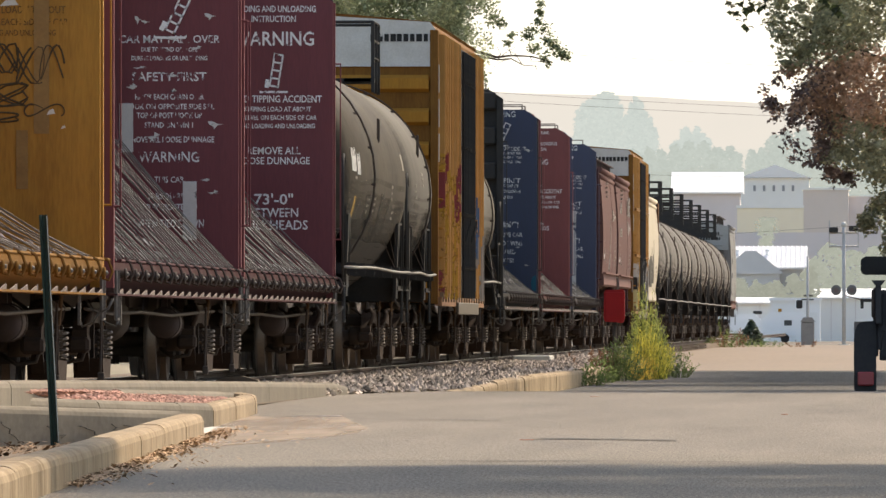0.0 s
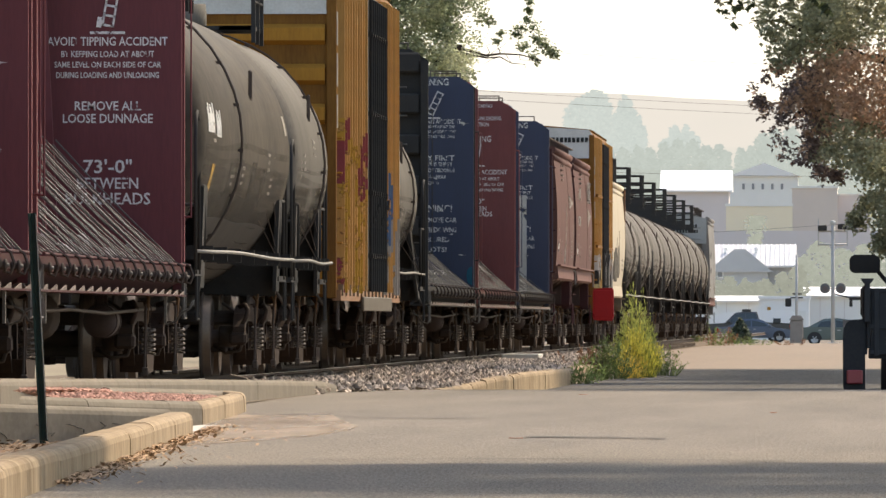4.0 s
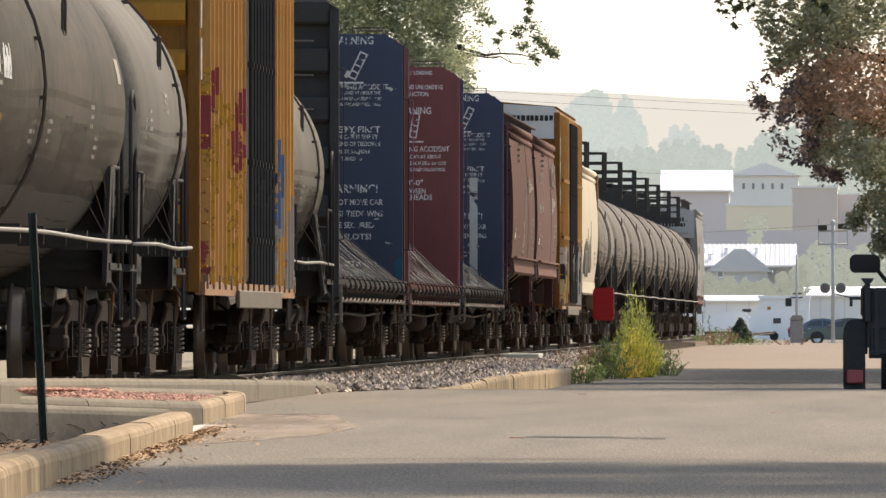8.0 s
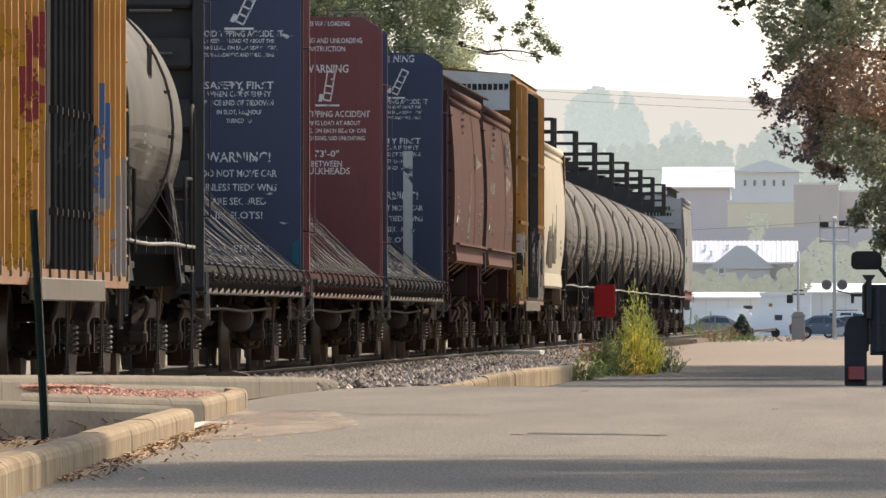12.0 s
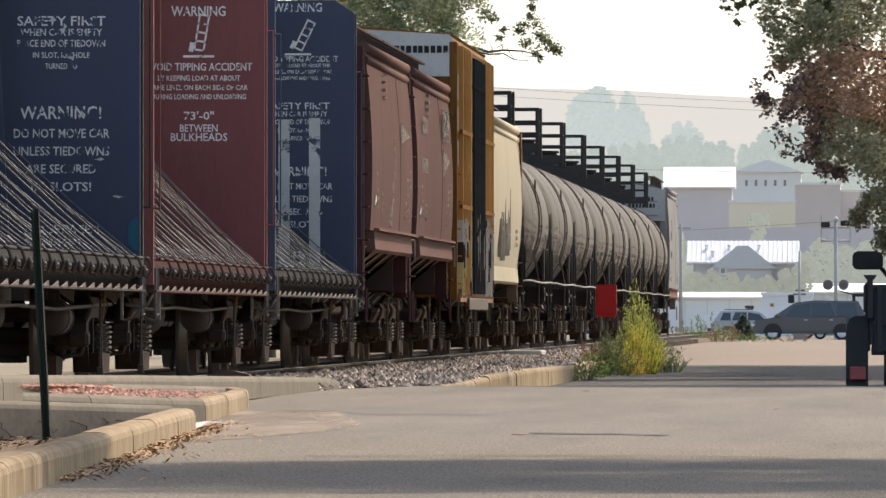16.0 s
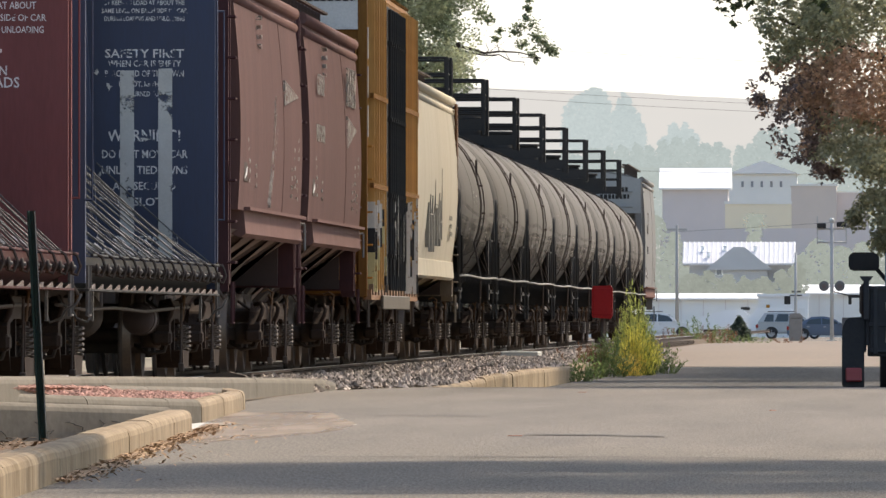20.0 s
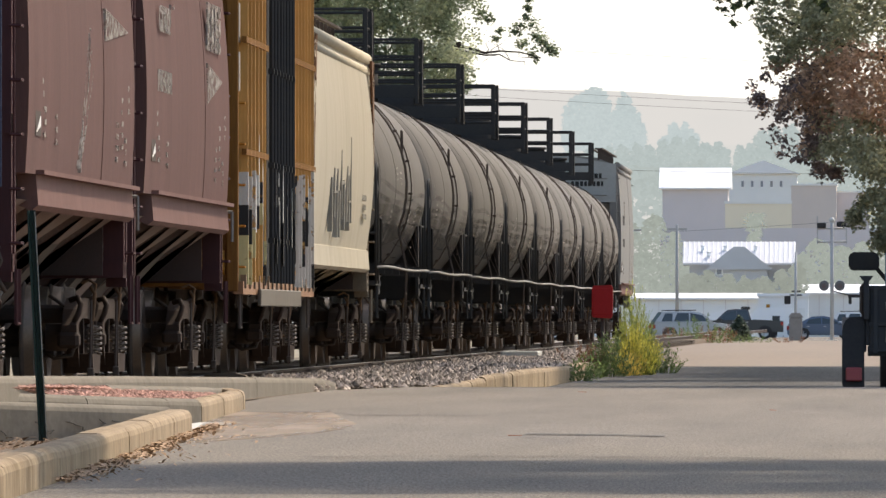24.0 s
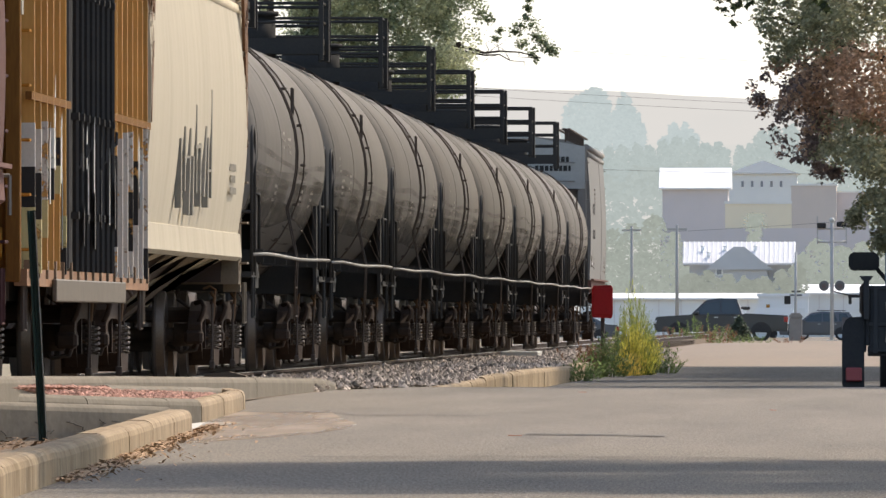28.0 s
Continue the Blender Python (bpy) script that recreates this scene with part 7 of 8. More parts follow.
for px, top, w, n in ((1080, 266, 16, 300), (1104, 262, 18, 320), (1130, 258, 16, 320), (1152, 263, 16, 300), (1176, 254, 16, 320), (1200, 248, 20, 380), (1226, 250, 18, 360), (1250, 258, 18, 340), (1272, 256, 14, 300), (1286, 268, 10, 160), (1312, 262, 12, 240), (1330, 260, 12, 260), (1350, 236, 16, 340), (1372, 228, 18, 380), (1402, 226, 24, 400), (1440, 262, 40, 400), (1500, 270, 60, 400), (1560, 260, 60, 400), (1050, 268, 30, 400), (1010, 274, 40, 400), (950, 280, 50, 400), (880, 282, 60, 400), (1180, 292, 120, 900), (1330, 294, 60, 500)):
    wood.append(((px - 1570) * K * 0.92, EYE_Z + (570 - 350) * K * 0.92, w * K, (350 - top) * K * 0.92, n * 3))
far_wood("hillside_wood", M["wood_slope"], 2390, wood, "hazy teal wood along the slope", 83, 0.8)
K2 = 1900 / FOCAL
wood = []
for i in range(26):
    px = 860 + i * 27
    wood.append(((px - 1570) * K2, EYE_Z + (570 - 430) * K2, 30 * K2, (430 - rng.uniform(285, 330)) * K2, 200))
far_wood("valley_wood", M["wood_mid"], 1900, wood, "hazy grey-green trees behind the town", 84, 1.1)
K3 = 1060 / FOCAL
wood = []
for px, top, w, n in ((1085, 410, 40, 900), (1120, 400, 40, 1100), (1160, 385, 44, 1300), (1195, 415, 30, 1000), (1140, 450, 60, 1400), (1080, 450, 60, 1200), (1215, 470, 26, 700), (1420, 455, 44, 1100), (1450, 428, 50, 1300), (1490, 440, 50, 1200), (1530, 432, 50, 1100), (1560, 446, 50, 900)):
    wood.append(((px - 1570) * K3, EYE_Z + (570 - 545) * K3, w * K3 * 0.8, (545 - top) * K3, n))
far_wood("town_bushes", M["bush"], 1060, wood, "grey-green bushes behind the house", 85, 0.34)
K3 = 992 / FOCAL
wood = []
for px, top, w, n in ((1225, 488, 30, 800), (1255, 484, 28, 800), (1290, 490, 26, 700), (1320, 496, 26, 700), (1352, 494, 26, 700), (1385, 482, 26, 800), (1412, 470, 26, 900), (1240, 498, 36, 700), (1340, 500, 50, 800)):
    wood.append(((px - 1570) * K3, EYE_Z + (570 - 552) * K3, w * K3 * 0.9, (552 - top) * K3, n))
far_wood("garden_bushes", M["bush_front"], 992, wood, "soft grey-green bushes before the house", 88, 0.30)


def house(name, label, x0, x1, y, depth, z1, wall, category="building"):
    t = thing(name, label, category, "", pose((x0 + x1) / 2, y, -0.5))
    w = (x1 - x0) / 2
    bm = bmesh.new()
    box(bm, -w, w, 0, depth, 0, z1 + 0.5)
    part("wall", bm, M[wall], t)
    return t, w


def window(parent, x, z, w, h, y=0.0):
    bm = bmesh.new()
    box(bm, x - w / 2 - 0.08, x + w / 2 + 0.08, y - 0.06, y + 0.02, z - 0.08, z + h + 0.08)
    fr = part("window", bm, M["far_wall_white"], parent)
    bm = bmesh.new()
    box(bm, x - w / 2, x + w / 2, y - 0.075, y - 0.062, z, z + h)
    part("pane", bm, M["pane_far"], fr)


def fx(px, y):
    return (px - 1570) * y / FOCAL


def fz(py, y):
    return EYE_Z + (570 - py) * y / FOCAL


# tall shed with a white roof
Y = 1600
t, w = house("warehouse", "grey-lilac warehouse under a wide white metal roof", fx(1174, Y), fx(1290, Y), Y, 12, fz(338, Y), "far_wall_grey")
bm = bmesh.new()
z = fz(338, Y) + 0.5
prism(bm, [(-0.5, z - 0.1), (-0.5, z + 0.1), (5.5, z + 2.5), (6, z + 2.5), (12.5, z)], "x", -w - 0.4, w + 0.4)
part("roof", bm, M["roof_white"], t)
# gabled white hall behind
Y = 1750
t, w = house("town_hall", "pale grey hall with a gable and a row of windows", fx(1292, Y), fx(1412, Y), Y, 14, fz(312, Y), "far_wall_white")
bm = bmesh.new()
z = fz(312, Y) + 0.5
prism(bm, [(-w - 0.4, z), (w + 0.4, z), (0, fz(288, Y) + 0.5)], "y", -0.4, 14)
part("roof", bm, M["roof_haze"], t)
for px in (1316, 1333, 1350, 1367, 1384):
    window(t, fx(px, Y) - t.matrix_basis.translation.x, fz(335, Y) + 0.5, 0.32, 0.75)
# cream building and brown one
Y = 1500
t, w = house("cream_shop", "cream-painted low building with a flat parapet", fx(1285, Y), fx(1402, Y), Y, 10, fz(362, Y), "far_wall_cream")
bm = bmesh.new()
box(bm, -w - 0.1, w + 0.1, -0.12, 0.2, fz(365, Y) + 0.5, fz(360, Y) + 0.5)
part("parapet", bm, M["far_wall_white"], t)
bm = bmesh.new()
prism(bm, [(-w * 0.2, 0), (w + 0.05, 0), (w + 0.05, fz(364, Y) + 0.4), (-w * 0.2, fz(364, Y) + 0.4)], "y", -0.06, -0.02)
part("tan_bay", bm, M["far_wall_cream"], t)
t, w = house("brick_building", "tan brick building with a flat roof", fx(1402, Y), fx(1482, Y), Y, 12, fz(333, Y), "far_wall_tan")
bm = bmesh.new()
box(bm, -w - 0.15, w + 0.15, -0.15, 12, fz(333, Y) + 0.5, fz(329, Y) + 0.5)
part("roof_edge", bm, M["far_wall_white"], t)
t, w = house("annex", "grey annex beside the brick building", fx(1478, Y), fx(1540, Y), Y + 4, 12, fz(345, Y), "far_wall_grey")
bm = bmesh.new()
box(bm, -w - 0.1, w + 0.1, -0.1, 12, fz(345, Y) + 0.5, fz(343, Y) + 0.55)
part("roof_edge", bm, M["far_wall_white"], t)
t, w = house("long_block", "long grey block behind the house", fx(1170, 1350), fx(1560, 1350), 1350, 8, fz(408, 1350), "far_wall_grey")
# house with a ribbed metal roof and a dark gable
Y = 1000
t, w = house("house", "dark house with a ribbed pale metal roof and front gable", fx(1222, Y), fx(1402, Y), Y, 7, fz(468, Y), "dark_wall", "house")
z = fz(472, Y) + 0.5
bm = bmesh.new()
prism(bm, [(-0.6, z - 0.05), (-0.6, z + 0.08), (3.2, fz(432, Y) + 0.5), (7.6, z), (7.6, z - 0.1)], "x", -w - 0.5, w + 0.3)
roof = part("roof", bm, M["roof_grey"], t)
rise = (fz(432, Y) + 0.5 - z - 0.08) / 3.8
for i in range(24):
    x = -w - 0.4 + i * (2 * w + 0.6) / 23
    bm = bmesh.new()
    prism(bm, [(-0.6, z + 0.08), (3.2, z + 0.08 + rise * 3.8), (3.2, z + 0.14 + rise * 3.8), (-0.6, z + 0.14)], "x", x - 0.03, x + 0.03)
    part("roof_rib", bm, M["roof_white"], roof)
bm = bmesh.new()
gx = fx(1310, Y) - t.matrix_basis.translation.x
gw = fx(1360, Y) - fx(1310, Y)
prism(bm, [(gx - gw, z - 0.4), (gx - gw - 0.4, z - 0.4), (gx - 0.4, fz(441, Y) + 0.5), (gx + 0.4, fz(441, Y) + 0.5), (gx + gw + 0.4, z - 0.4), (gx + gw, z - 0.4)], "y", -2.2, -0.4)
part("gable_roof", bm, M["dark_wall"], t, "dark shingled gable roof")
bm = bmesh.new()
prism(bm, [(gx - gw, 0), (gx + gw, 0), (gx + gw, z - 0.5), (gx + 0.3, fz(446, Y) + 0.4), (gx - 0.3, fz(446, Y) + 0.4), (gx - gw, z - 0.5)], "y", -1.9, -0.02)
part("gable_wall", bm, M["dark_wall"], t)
window(t, fx(1275, Y) - t.matrix_basis.translation.x, fz(490, Y) + 0.5, 0.35, 0.5, -1.9)
for px in (1245, 1284, 1256, 1338):
    bm = bmesh.new()
    x = fx(px, Y) - t.matrix_basis.translation.x
    yy = 1.6 if px != 1256 else 0.5
    tube(bm, (x, yy, z + 0.08 + rise * (yy + 0.6) - 0.1), (x, yy, z + 0.4 + rise * (yy + 0.6)), 0.12, 10)
    tube(bm, (x, yy, z + 0.4 + rise * (yy + 0.6)), (x, yy, z + 0.5 + rise * (yy + 0.6)), 0.2, 10, 0.08)
    part("roof_vent", bm, M["roof_white"], t)
# round green tree before the cream shop
rng = random.Random(86)
lv = []
for i in range(60):
    lv += clump(rng, (fx(1340, 1300) + rng.gauss(0, 0.45), 1300 + rng.gauss(0, 0.5), fz(rng.uniform(385, 440), 1300)), 0.4, 20)
tree("small round green tree before the cream shop", (fx(1341, 1300), 1300, -0.5), 6.0, 0.1, [("leaves", "bush", 0.3, lv, "")], [((0, 0, 4), (0.5, 0, 8), 0.05)], 87)

# long white sheds along the cross street, with doors and seams
for x0, x1, y, top, lab in ((fx(1030, 985), fx(1345, 985), 985, 524, "long low white metal storage shed"), (fx(1346, 1000), fx(1600, 1000), 1000, 515, "white metal storage shed with roll doors"), (fx(1310, 1040), fx(1640, 1040), 1040, 508, "white metal shed behind the others")):
    t, w = house("storage_shed", lab, x0, x1, y, 8, fz(top + 9, y), "shed_white", "shed")
    z = fz(top + 9, y) + 0.5
    bm = bmesh.new()
    prism(bm, [(-0.35, z - 0.06), (-0.35, z + 0.06), (4, z + 0.42), (8.3, z + 0.02), (8.3, z - 0.08)], "x", -w - 0.2, w + 0.2)
    part("roof", bm, M["roof_white"], t)
    n = max(3, int(w * 2 / 1.6))
    for i in range(n):
        x = -w + 0.8 + i * (2 * w - 1.6) / (n - 1)
        bm = bmesh.new()
        box(bm, x - 0.02, x + 0.02, -0.04, 0.0, 0.1, z - 0.1)
        part("seam", bm, M["far_wall_grey"], t)
t, w = house("utility_shed", "white utility shed with a yellow sign", fx(1344, 940), fx(1432, 940), 940, 3, fz(528, 940), "shed_white", "shed")
bm = bmesh.new()
box(bm, -w - 0.1, w + 0.1, -0.15, 3.1, fz(529, 940) + 0.5, fz(525, 940) + 0.55)
part("roof", bm, M["roof_white"], t)
for px, ww in ((1382, 0.55), (1420, 0.5)):
    bm = bmesh.new()
    x = fx(px, 940) - t.matrix_basis.translation.x
    box(bm, x - ww / 2, x + ww / 2, -0.05, 0, 0.0, 2.1)
    part("door", bm, M["far_wall_white"], t)
bm = bmesh.new()
x = fx(1361, 940) - t.matrix_basis.translation.x
box(bm, x - 0.12, x + 0.12, -0.04, 0, fz(551, 940) + 0.5, fz(543, 940) + 0.5)
part("sign", bm, M["yellow"], t, "small yellow sign")

# white boat and camper parked behind the street
boat = thing("parked_boat", "white motor boat on its trailer under a cover", "boat", "", pose(fx(1300, 905), 905, -0.45))
bm = bmesh.new()
prism(bm, [(-2.2, 0.75), (2.2, 0.6), (3.1, 1.45), (1.2, 1.4), (0.6, 1.95), (-0.6, 1.9), (-2.2, 1.45)], "y", -0.9, 0.9)
part("hull", bm, M["roof_white"], boat)
bm = bmesh.new()
box(bm, -2.0, 2.6, -0.6, 0.6, 0.35, 0.62)
for s in (-1, 1):
    tube(bm, (-0.6, s * 0.8, 0.3), (-0.6, s * 1.0, 0.3), 0.3, 12)
part("boat_trailer", bm, M["soot"], boat)
bm = bmesh.new()
box(bm, 0.5, 1.1, -0.5, 0.5, 1.9, 2.12, 0.05)
part("engine_cover", bm, M["black"], boat)
camper = thing("parked_camper", "white camper trailer parked by the sheds", "camper", "", pose(fx(1370, 900), 900, -0.45))
bm = bmesh.new()
prism(bm, [(-1.6, 0.5), (1.7, 0.5), (1.7, 1.5), (1.1, 2.05), (-1.0, 2.05), (-1.6, 1.5)], "y", -1.0, 1.0)
part("shell", bm, M["roof_white"], camper)
for x in (0.2,):
    bm = bmesh.new()
    box(bm, x - 0.25, x + 0.25, -1.02, -1.0, 1.15, 1.5)
    part("window", bm, M["pane"], camper)
bm = bmesh.new()
tube(bm, (0, -1.0, 0.3), (0, -0.8, 0.3), 0.3, 12)
part("wheel", bm, M["black"], camper)


# ---- crossing signals ----
def signal_mast(x, y, h, label, top_arms, lamps_z):
    t = thing("crossing_signal", label, "crossing signal", "crossing signals", pose(x, y, -0.43))
    bm = bmesh.new()
    tube(bm, (0, 0, 0), (0, 0, h), 0.10, 12, 0.085)
    part("mast", bm, M["mast_grey"], t, "grey metal mast")
    bm = bmesh.new()
    box(bm, -0.28, 0.28, -0.28, 0.28, 0, 0.25, 0.02)
    part("footing", bm, M["concrete"], t)
    for s in (-1, 1):
        for z in lamps_z:
            bm = bmesh.new()
            tube(bm, (s * 0.38, -0.14, z), (s * 0.38, -0.02, z), 0.25, 18)
            b = part("backing_disc", bm, M["signal_grey"], t, "dull dark round lamp backing")
            bm = bmesh.new()
            tube(bm, (s * 0.38, -0.22, z), (s * 0.38, -0.15, z), 0.12, 14)
            part("lens", bm, M["lens_red"], b, "unlit red lens")
            bm = bmesh.new()
            tube(bm, (s * 0.1, 0, z), (s * 0.36, -0.05, z), 0.03, 6)
            part("lamp_arm", bm, M["mast_grey"], t)
    if top_arms:
        for z, w in top_arms:
            bm = bmesh.new()
            tube(bm, (-w, 0, z), (w, 0, z), 0.05, 8)
            part("cross_arm", bm, M["mast_grey"], t)
            for s in (-1, 1):
                bm = bmesh.new()
                tube(bm, (s * w, 0, z - 0.1), (s * w, 0, z + 0.6), 0.03, 6)
                part("upright", bm, M["mast_grey"], t)
        for s, z in ((-0.5, h - 0.28), (0.45, h - 0.22)):
            bm = bmesh.new()
            box(bm, s - 0.22, s + 0.22, -0.35, 0.0, z, z + 0.25, 0.03)
            part("side_lamp", bm, M["black"], t, "side-facing dark lamp hood")
        bm = bmesh.new()
        lathe(bm, [(-0.14, 0), (-0.1, 0.1), (0, 0.14), (0.1, 0.1), (0.14, 0)], "x", 12, z=h + 0.1)
        part("bell", bm, M["white"], t)
    return t


M["gate_brown"] = surface("weathered_gate_paint", (0.30, 0.26, 0.23), (0.20, 0.175, 0.155), 0.8, scale=3, bump=0.003)
M["mast_grey"] = surface("galvanised_mast", (0.50, 0.48, 0.46), (0.36, 0.345, 0.33), 0.6, scale=4, bump=0.002)
M["pole_grey"] = surface("grey_pole_wood", (0.44, 0.42, 0.39), (0.33, 0.31, 0.29), 0.9, scale=3, bump=0.004, stretch=(1, 1, 0.1))
M["lens_red"] = glassy("red_lens", (0.10, 0.06, 0.055), 0.4)
M["signal_grey"] = surface("dull_signal_paint", (0.17, 0.165, 0.16), (0.12, 0.118, 0.115), 0.8, scale=4, bump=0)
t = signal_mast(fx(1474, 660), 660, 5.95, "grey railway crossing mast with dark round lamps", ((5.0, 0.7), (5.65, 0.7)), (2.87,))
for px, pz in ((1507, 527),):
    bm = bmesh.new()
    x = fx(px, 660) - fx(1474, 660)
    box(bm, x - 0.12, x + 0.5, -0.2, 0.1, fz(pz, 660) + 0.32, fz(pz, 660) + 0.48, 0.02)
    box(bm, x - 0.1, x + 0.05, -0.2, 0.0, fz(pz, 660) + 0.0, fz(pz, 660) + 0.4, 0.02)
    tube(bm, (0.05, 0, fz(515, 660) + 0.3), (x, 0, fz(pz, 660) + 0.42), 0.03, 6)
    part("side_lamp", bm, M["black"], t, "side-facing lamp on an arm")
t = thing("crossing_gate_mast", "grey crossing gate mast with its mechanism box", "crossing signal", "crossing signals", pose(fx(1410, 655), 655, -0.43))
bm = bmesh.new()
tube(bm, (0, 0, 0), (0, 0, fz(448, 655) + 0.36), 0.075, 10, 0.06)
part("mast", bm, M["mast_grey"], t)
bm = bmesh.new()
box(bm, -0.32, 0.32, -0.3, 0.3, 0.0, 1.33, 0.05)
prism(bm, [(-0.37, 1.33), (0.37, 1.33), (0.2, 1.55), (-0.2, 1.55)], "y", -0.32, 0.32)
part("gate_mechanism", bm, M["gate_brown"], t, "weathered brown gate mechanism box")
bm = bmesh.new()
box(bm, -0.55, -0.25, -0.25, 0.1, fz(540, 655) + 0.36, fz(525, 655) + 0.36, 0.04)
tube(bm, (-0.3, 0, fz(524, 655) + 0.36), (0.3, 0, fz(524, 655) + 0.36), 0.035, 6)
part("side_lamp", bm, M["black"], t, "dark lamp hood on a bracket")
bm = bmesh.new()
box(bm, -0.2, 0.25, -0.03, 0.03, fz(524, 655) + 0.5, fz(521, 655) + 0.5)
part("bracket", bm, M["rod"], t)

# utility poles and wires
for px, y, top in ((1200, 960, 402), (1120, 1010, 404)):
    t = thing("utility_pole", "thin grey wooden utility pole", "utility pole", "utility poles", pose(fx(px, y), y, -0.5))
    bm = bmesh.new()
    tube(bm, (0, 0, 0), (0, 0, fz(top, y) + 0.5), 0.14, 8, 0.10)
    part("pole", bm, M["pole_grey"], t)
    bm = bmesh.new()
    box(bm, -0.7, 0.7, -0.06, 0.06, fz(top, y) + 0.1, fz(top, y) + 0.25)
    part("cross_arm", bm, M["pole_grey"], t)
for px0, py0, px1, py1, sag, y in ((940, 90, 1640, 124, 3, 620), (820, 172, 1640, 214, 3, 900), (820, 158, 1640, 200, 3, 900), (960, 424, 1640, 385, 4, 1180), (960, 300, 1640, 312, 4, 1300)):
    bm = bmesh.new()
    pts = []
    for i in range(13):
        f = i / 12
        pts.append((fx(px0 + (px1 - px0) * f, y), y, fz(py0 + (py1 - py0) * f + sag * 4 * f * (1 - f), y)))
    pipe(bm, pts, 0.0065 * y / 620, 5)
    solo("overhead_wire", bm, M["soot"], "thin dark overhead wire", "wire", "structure")
# ---- vehicles on the cross street ----
def car_paint(name, color, rough=0.3):
    return surface(name, color, tuple(c * 0.85 for c in color), rough, scale=1.5, fine=20, bump=0, amount=0.5, spec=0.6)


PAINT = {"white": car_paint("car_white", (0.72, 0.72, 0.72)), "silver": car_paint("car_silver", (0.42, 0.43, 0.44)), "grey": car_paint("car_grey", (0.20, 0.20, 0.21)),
         "black": car_paint("car_black", (0.035, 0.036, 0.04)), "blue": car_paint("car_blue", (0.07, 0.10, 0.16)), "red": car_paint("car_red", (0.28, 0.03, 0.03)),
         "maroon": car_paint("car_maroon", (0.10, 0.03, 0.035)), "green": car_paint("car_green", (0.09, 0.12, 0.11)), "yellow": car_paint("truck_yellow", (0.62, 0.33, 0.04)), "dark_grey": car_paint("car_dark_grey", (0.08, 0.08, 0.09))}
M["tyre"] = surface("tyre_rubber", (0.04, 0.04, 0.042), (0.06, 0.057, 0.054), 0.85, scale=12, bump=0.003)
M["rim"] = surface("alloy_rim", (0.5, 0.5, 0.5), (0.35, 0.35, 0.35), 0.35, 0.8, scale=8, bump=0)
M["tail_red"] = glassy("tail_lamp", (0.30, 0.01, 0.01), 0.2)
M["head_lamp"] = glassy("head_lamp", (0.7, 0.7, 0.7), 0.1)

# side views, front towards +x: body outline, glasshouse outline, length, width, wheel places and radius, window cuts
KINDS = {
    "sedan": dict(body=[(-2.35, 0.28), (2.3, 0.26), (2.38, 0.55), (2.2, 0.74), (1.0, 0.92), (-1.6, 0.97), (-2.3, 0.93), (-2.4, 0.6)], top=[(1.05, 0.90), (0.35, 1.36), (-0.2, 1.44), (-0.9, 1.40), (-1.75, 0.95)], w=0.9, wheels=(1.42, -1.38), r=0.33, cuts=((0.75, -0.25), (-0.32, -1.25))),
    "suv": dict(body=[(-2.3, 0.34), (2.25, 0.32), (2.33, 0.65), (2.2, 0.92), (1.05, 1.08), (-2.2, 1.12), (-2.36, 0.7)], top=[(1.1, 1.06), (0.4, 1.62), (-0.2, 1.70), (-1.8, 1.66), (-2.22, 1.10)], w=0.93, wheels=(1.38, -1.36), r=0.37, cuts=((0.72, -0.2), (-0.28, -1.15), (-1.22, -1.85))),
    "minivan": dict(body=[(-2.5, 0.32), (2.5, 0.30), (2.58, 0.6), (2.35, 0.88), (1.5, 1.02), (-2.45, 1.10), (-2.56, 0.7)], top=[(1.6, 1.0), (0.6, 1.66), (-0.2, 1.75), (-2.1, 1.72), (-2.45, 1.08)], w=0.98, wheels=(1.6, -1.4), r=0.35, cuts=((0.95, 0.0), (-0.08, -1.1), (-1.18, -2.15))),
    "van": dict(body=[(-2.7, 0.35), (2.6, 0.33), (2.68, 0.7), (2.4, 1.05), (1.7, 1.2), (-2.7, 1.2)], top=[(1.8, 1.18), (1.0, 2.0), (0.4, 2.1), (-2.6, 2.1), (-2.7, 1.18)], w=1.0, wheels=(1.65, -1.6), r=0.36, cuts=((1.2, 0.35),)),
    "pickup": dict(body=[(-2.9, 0.45), (2.85, 0.42), (2.92, 0.8), (2.8, 1.08), (1.25, 1.18), (-0.95, 1.2), (-0.98, 1.14), (-2.9, 1.14)], top=[(1.3, 1.16), (0.6, 1.82), (0.1, 1.88), (-0.7, 1.86), (-0.92, 1.18)], w=0.98, wheels=(1.85, -1.75), r=0.40, cuts=((0.95, 0.05), (-0.03, -0.8))),
    "box_truck": dict(body=[(-3.6, 0.6), (3.4, 0.5), (3.5, 0.9), (3.35, 1.3), (2.6, 1.5), (1.3, 1.5), (1.3, 1.0), (-3.6, 1.0)], top=[(2.65, 1.48), (2.1, 2.2), (1.35, 2.25), (1.32, 1.48)], w=1.05, wheels=(2.4, -2.2), r=0.42, cuts=((2.3, 1.6),)),
}


def wheel_mesh(bm, r, w):
    lathe(bm, [(-w, r * 0.62), (-w, r * 0.92), (-w * 0.7, r), (w * 0.7, r), (w, r * 0.92), (w, r * 0.62)], "y", 24)


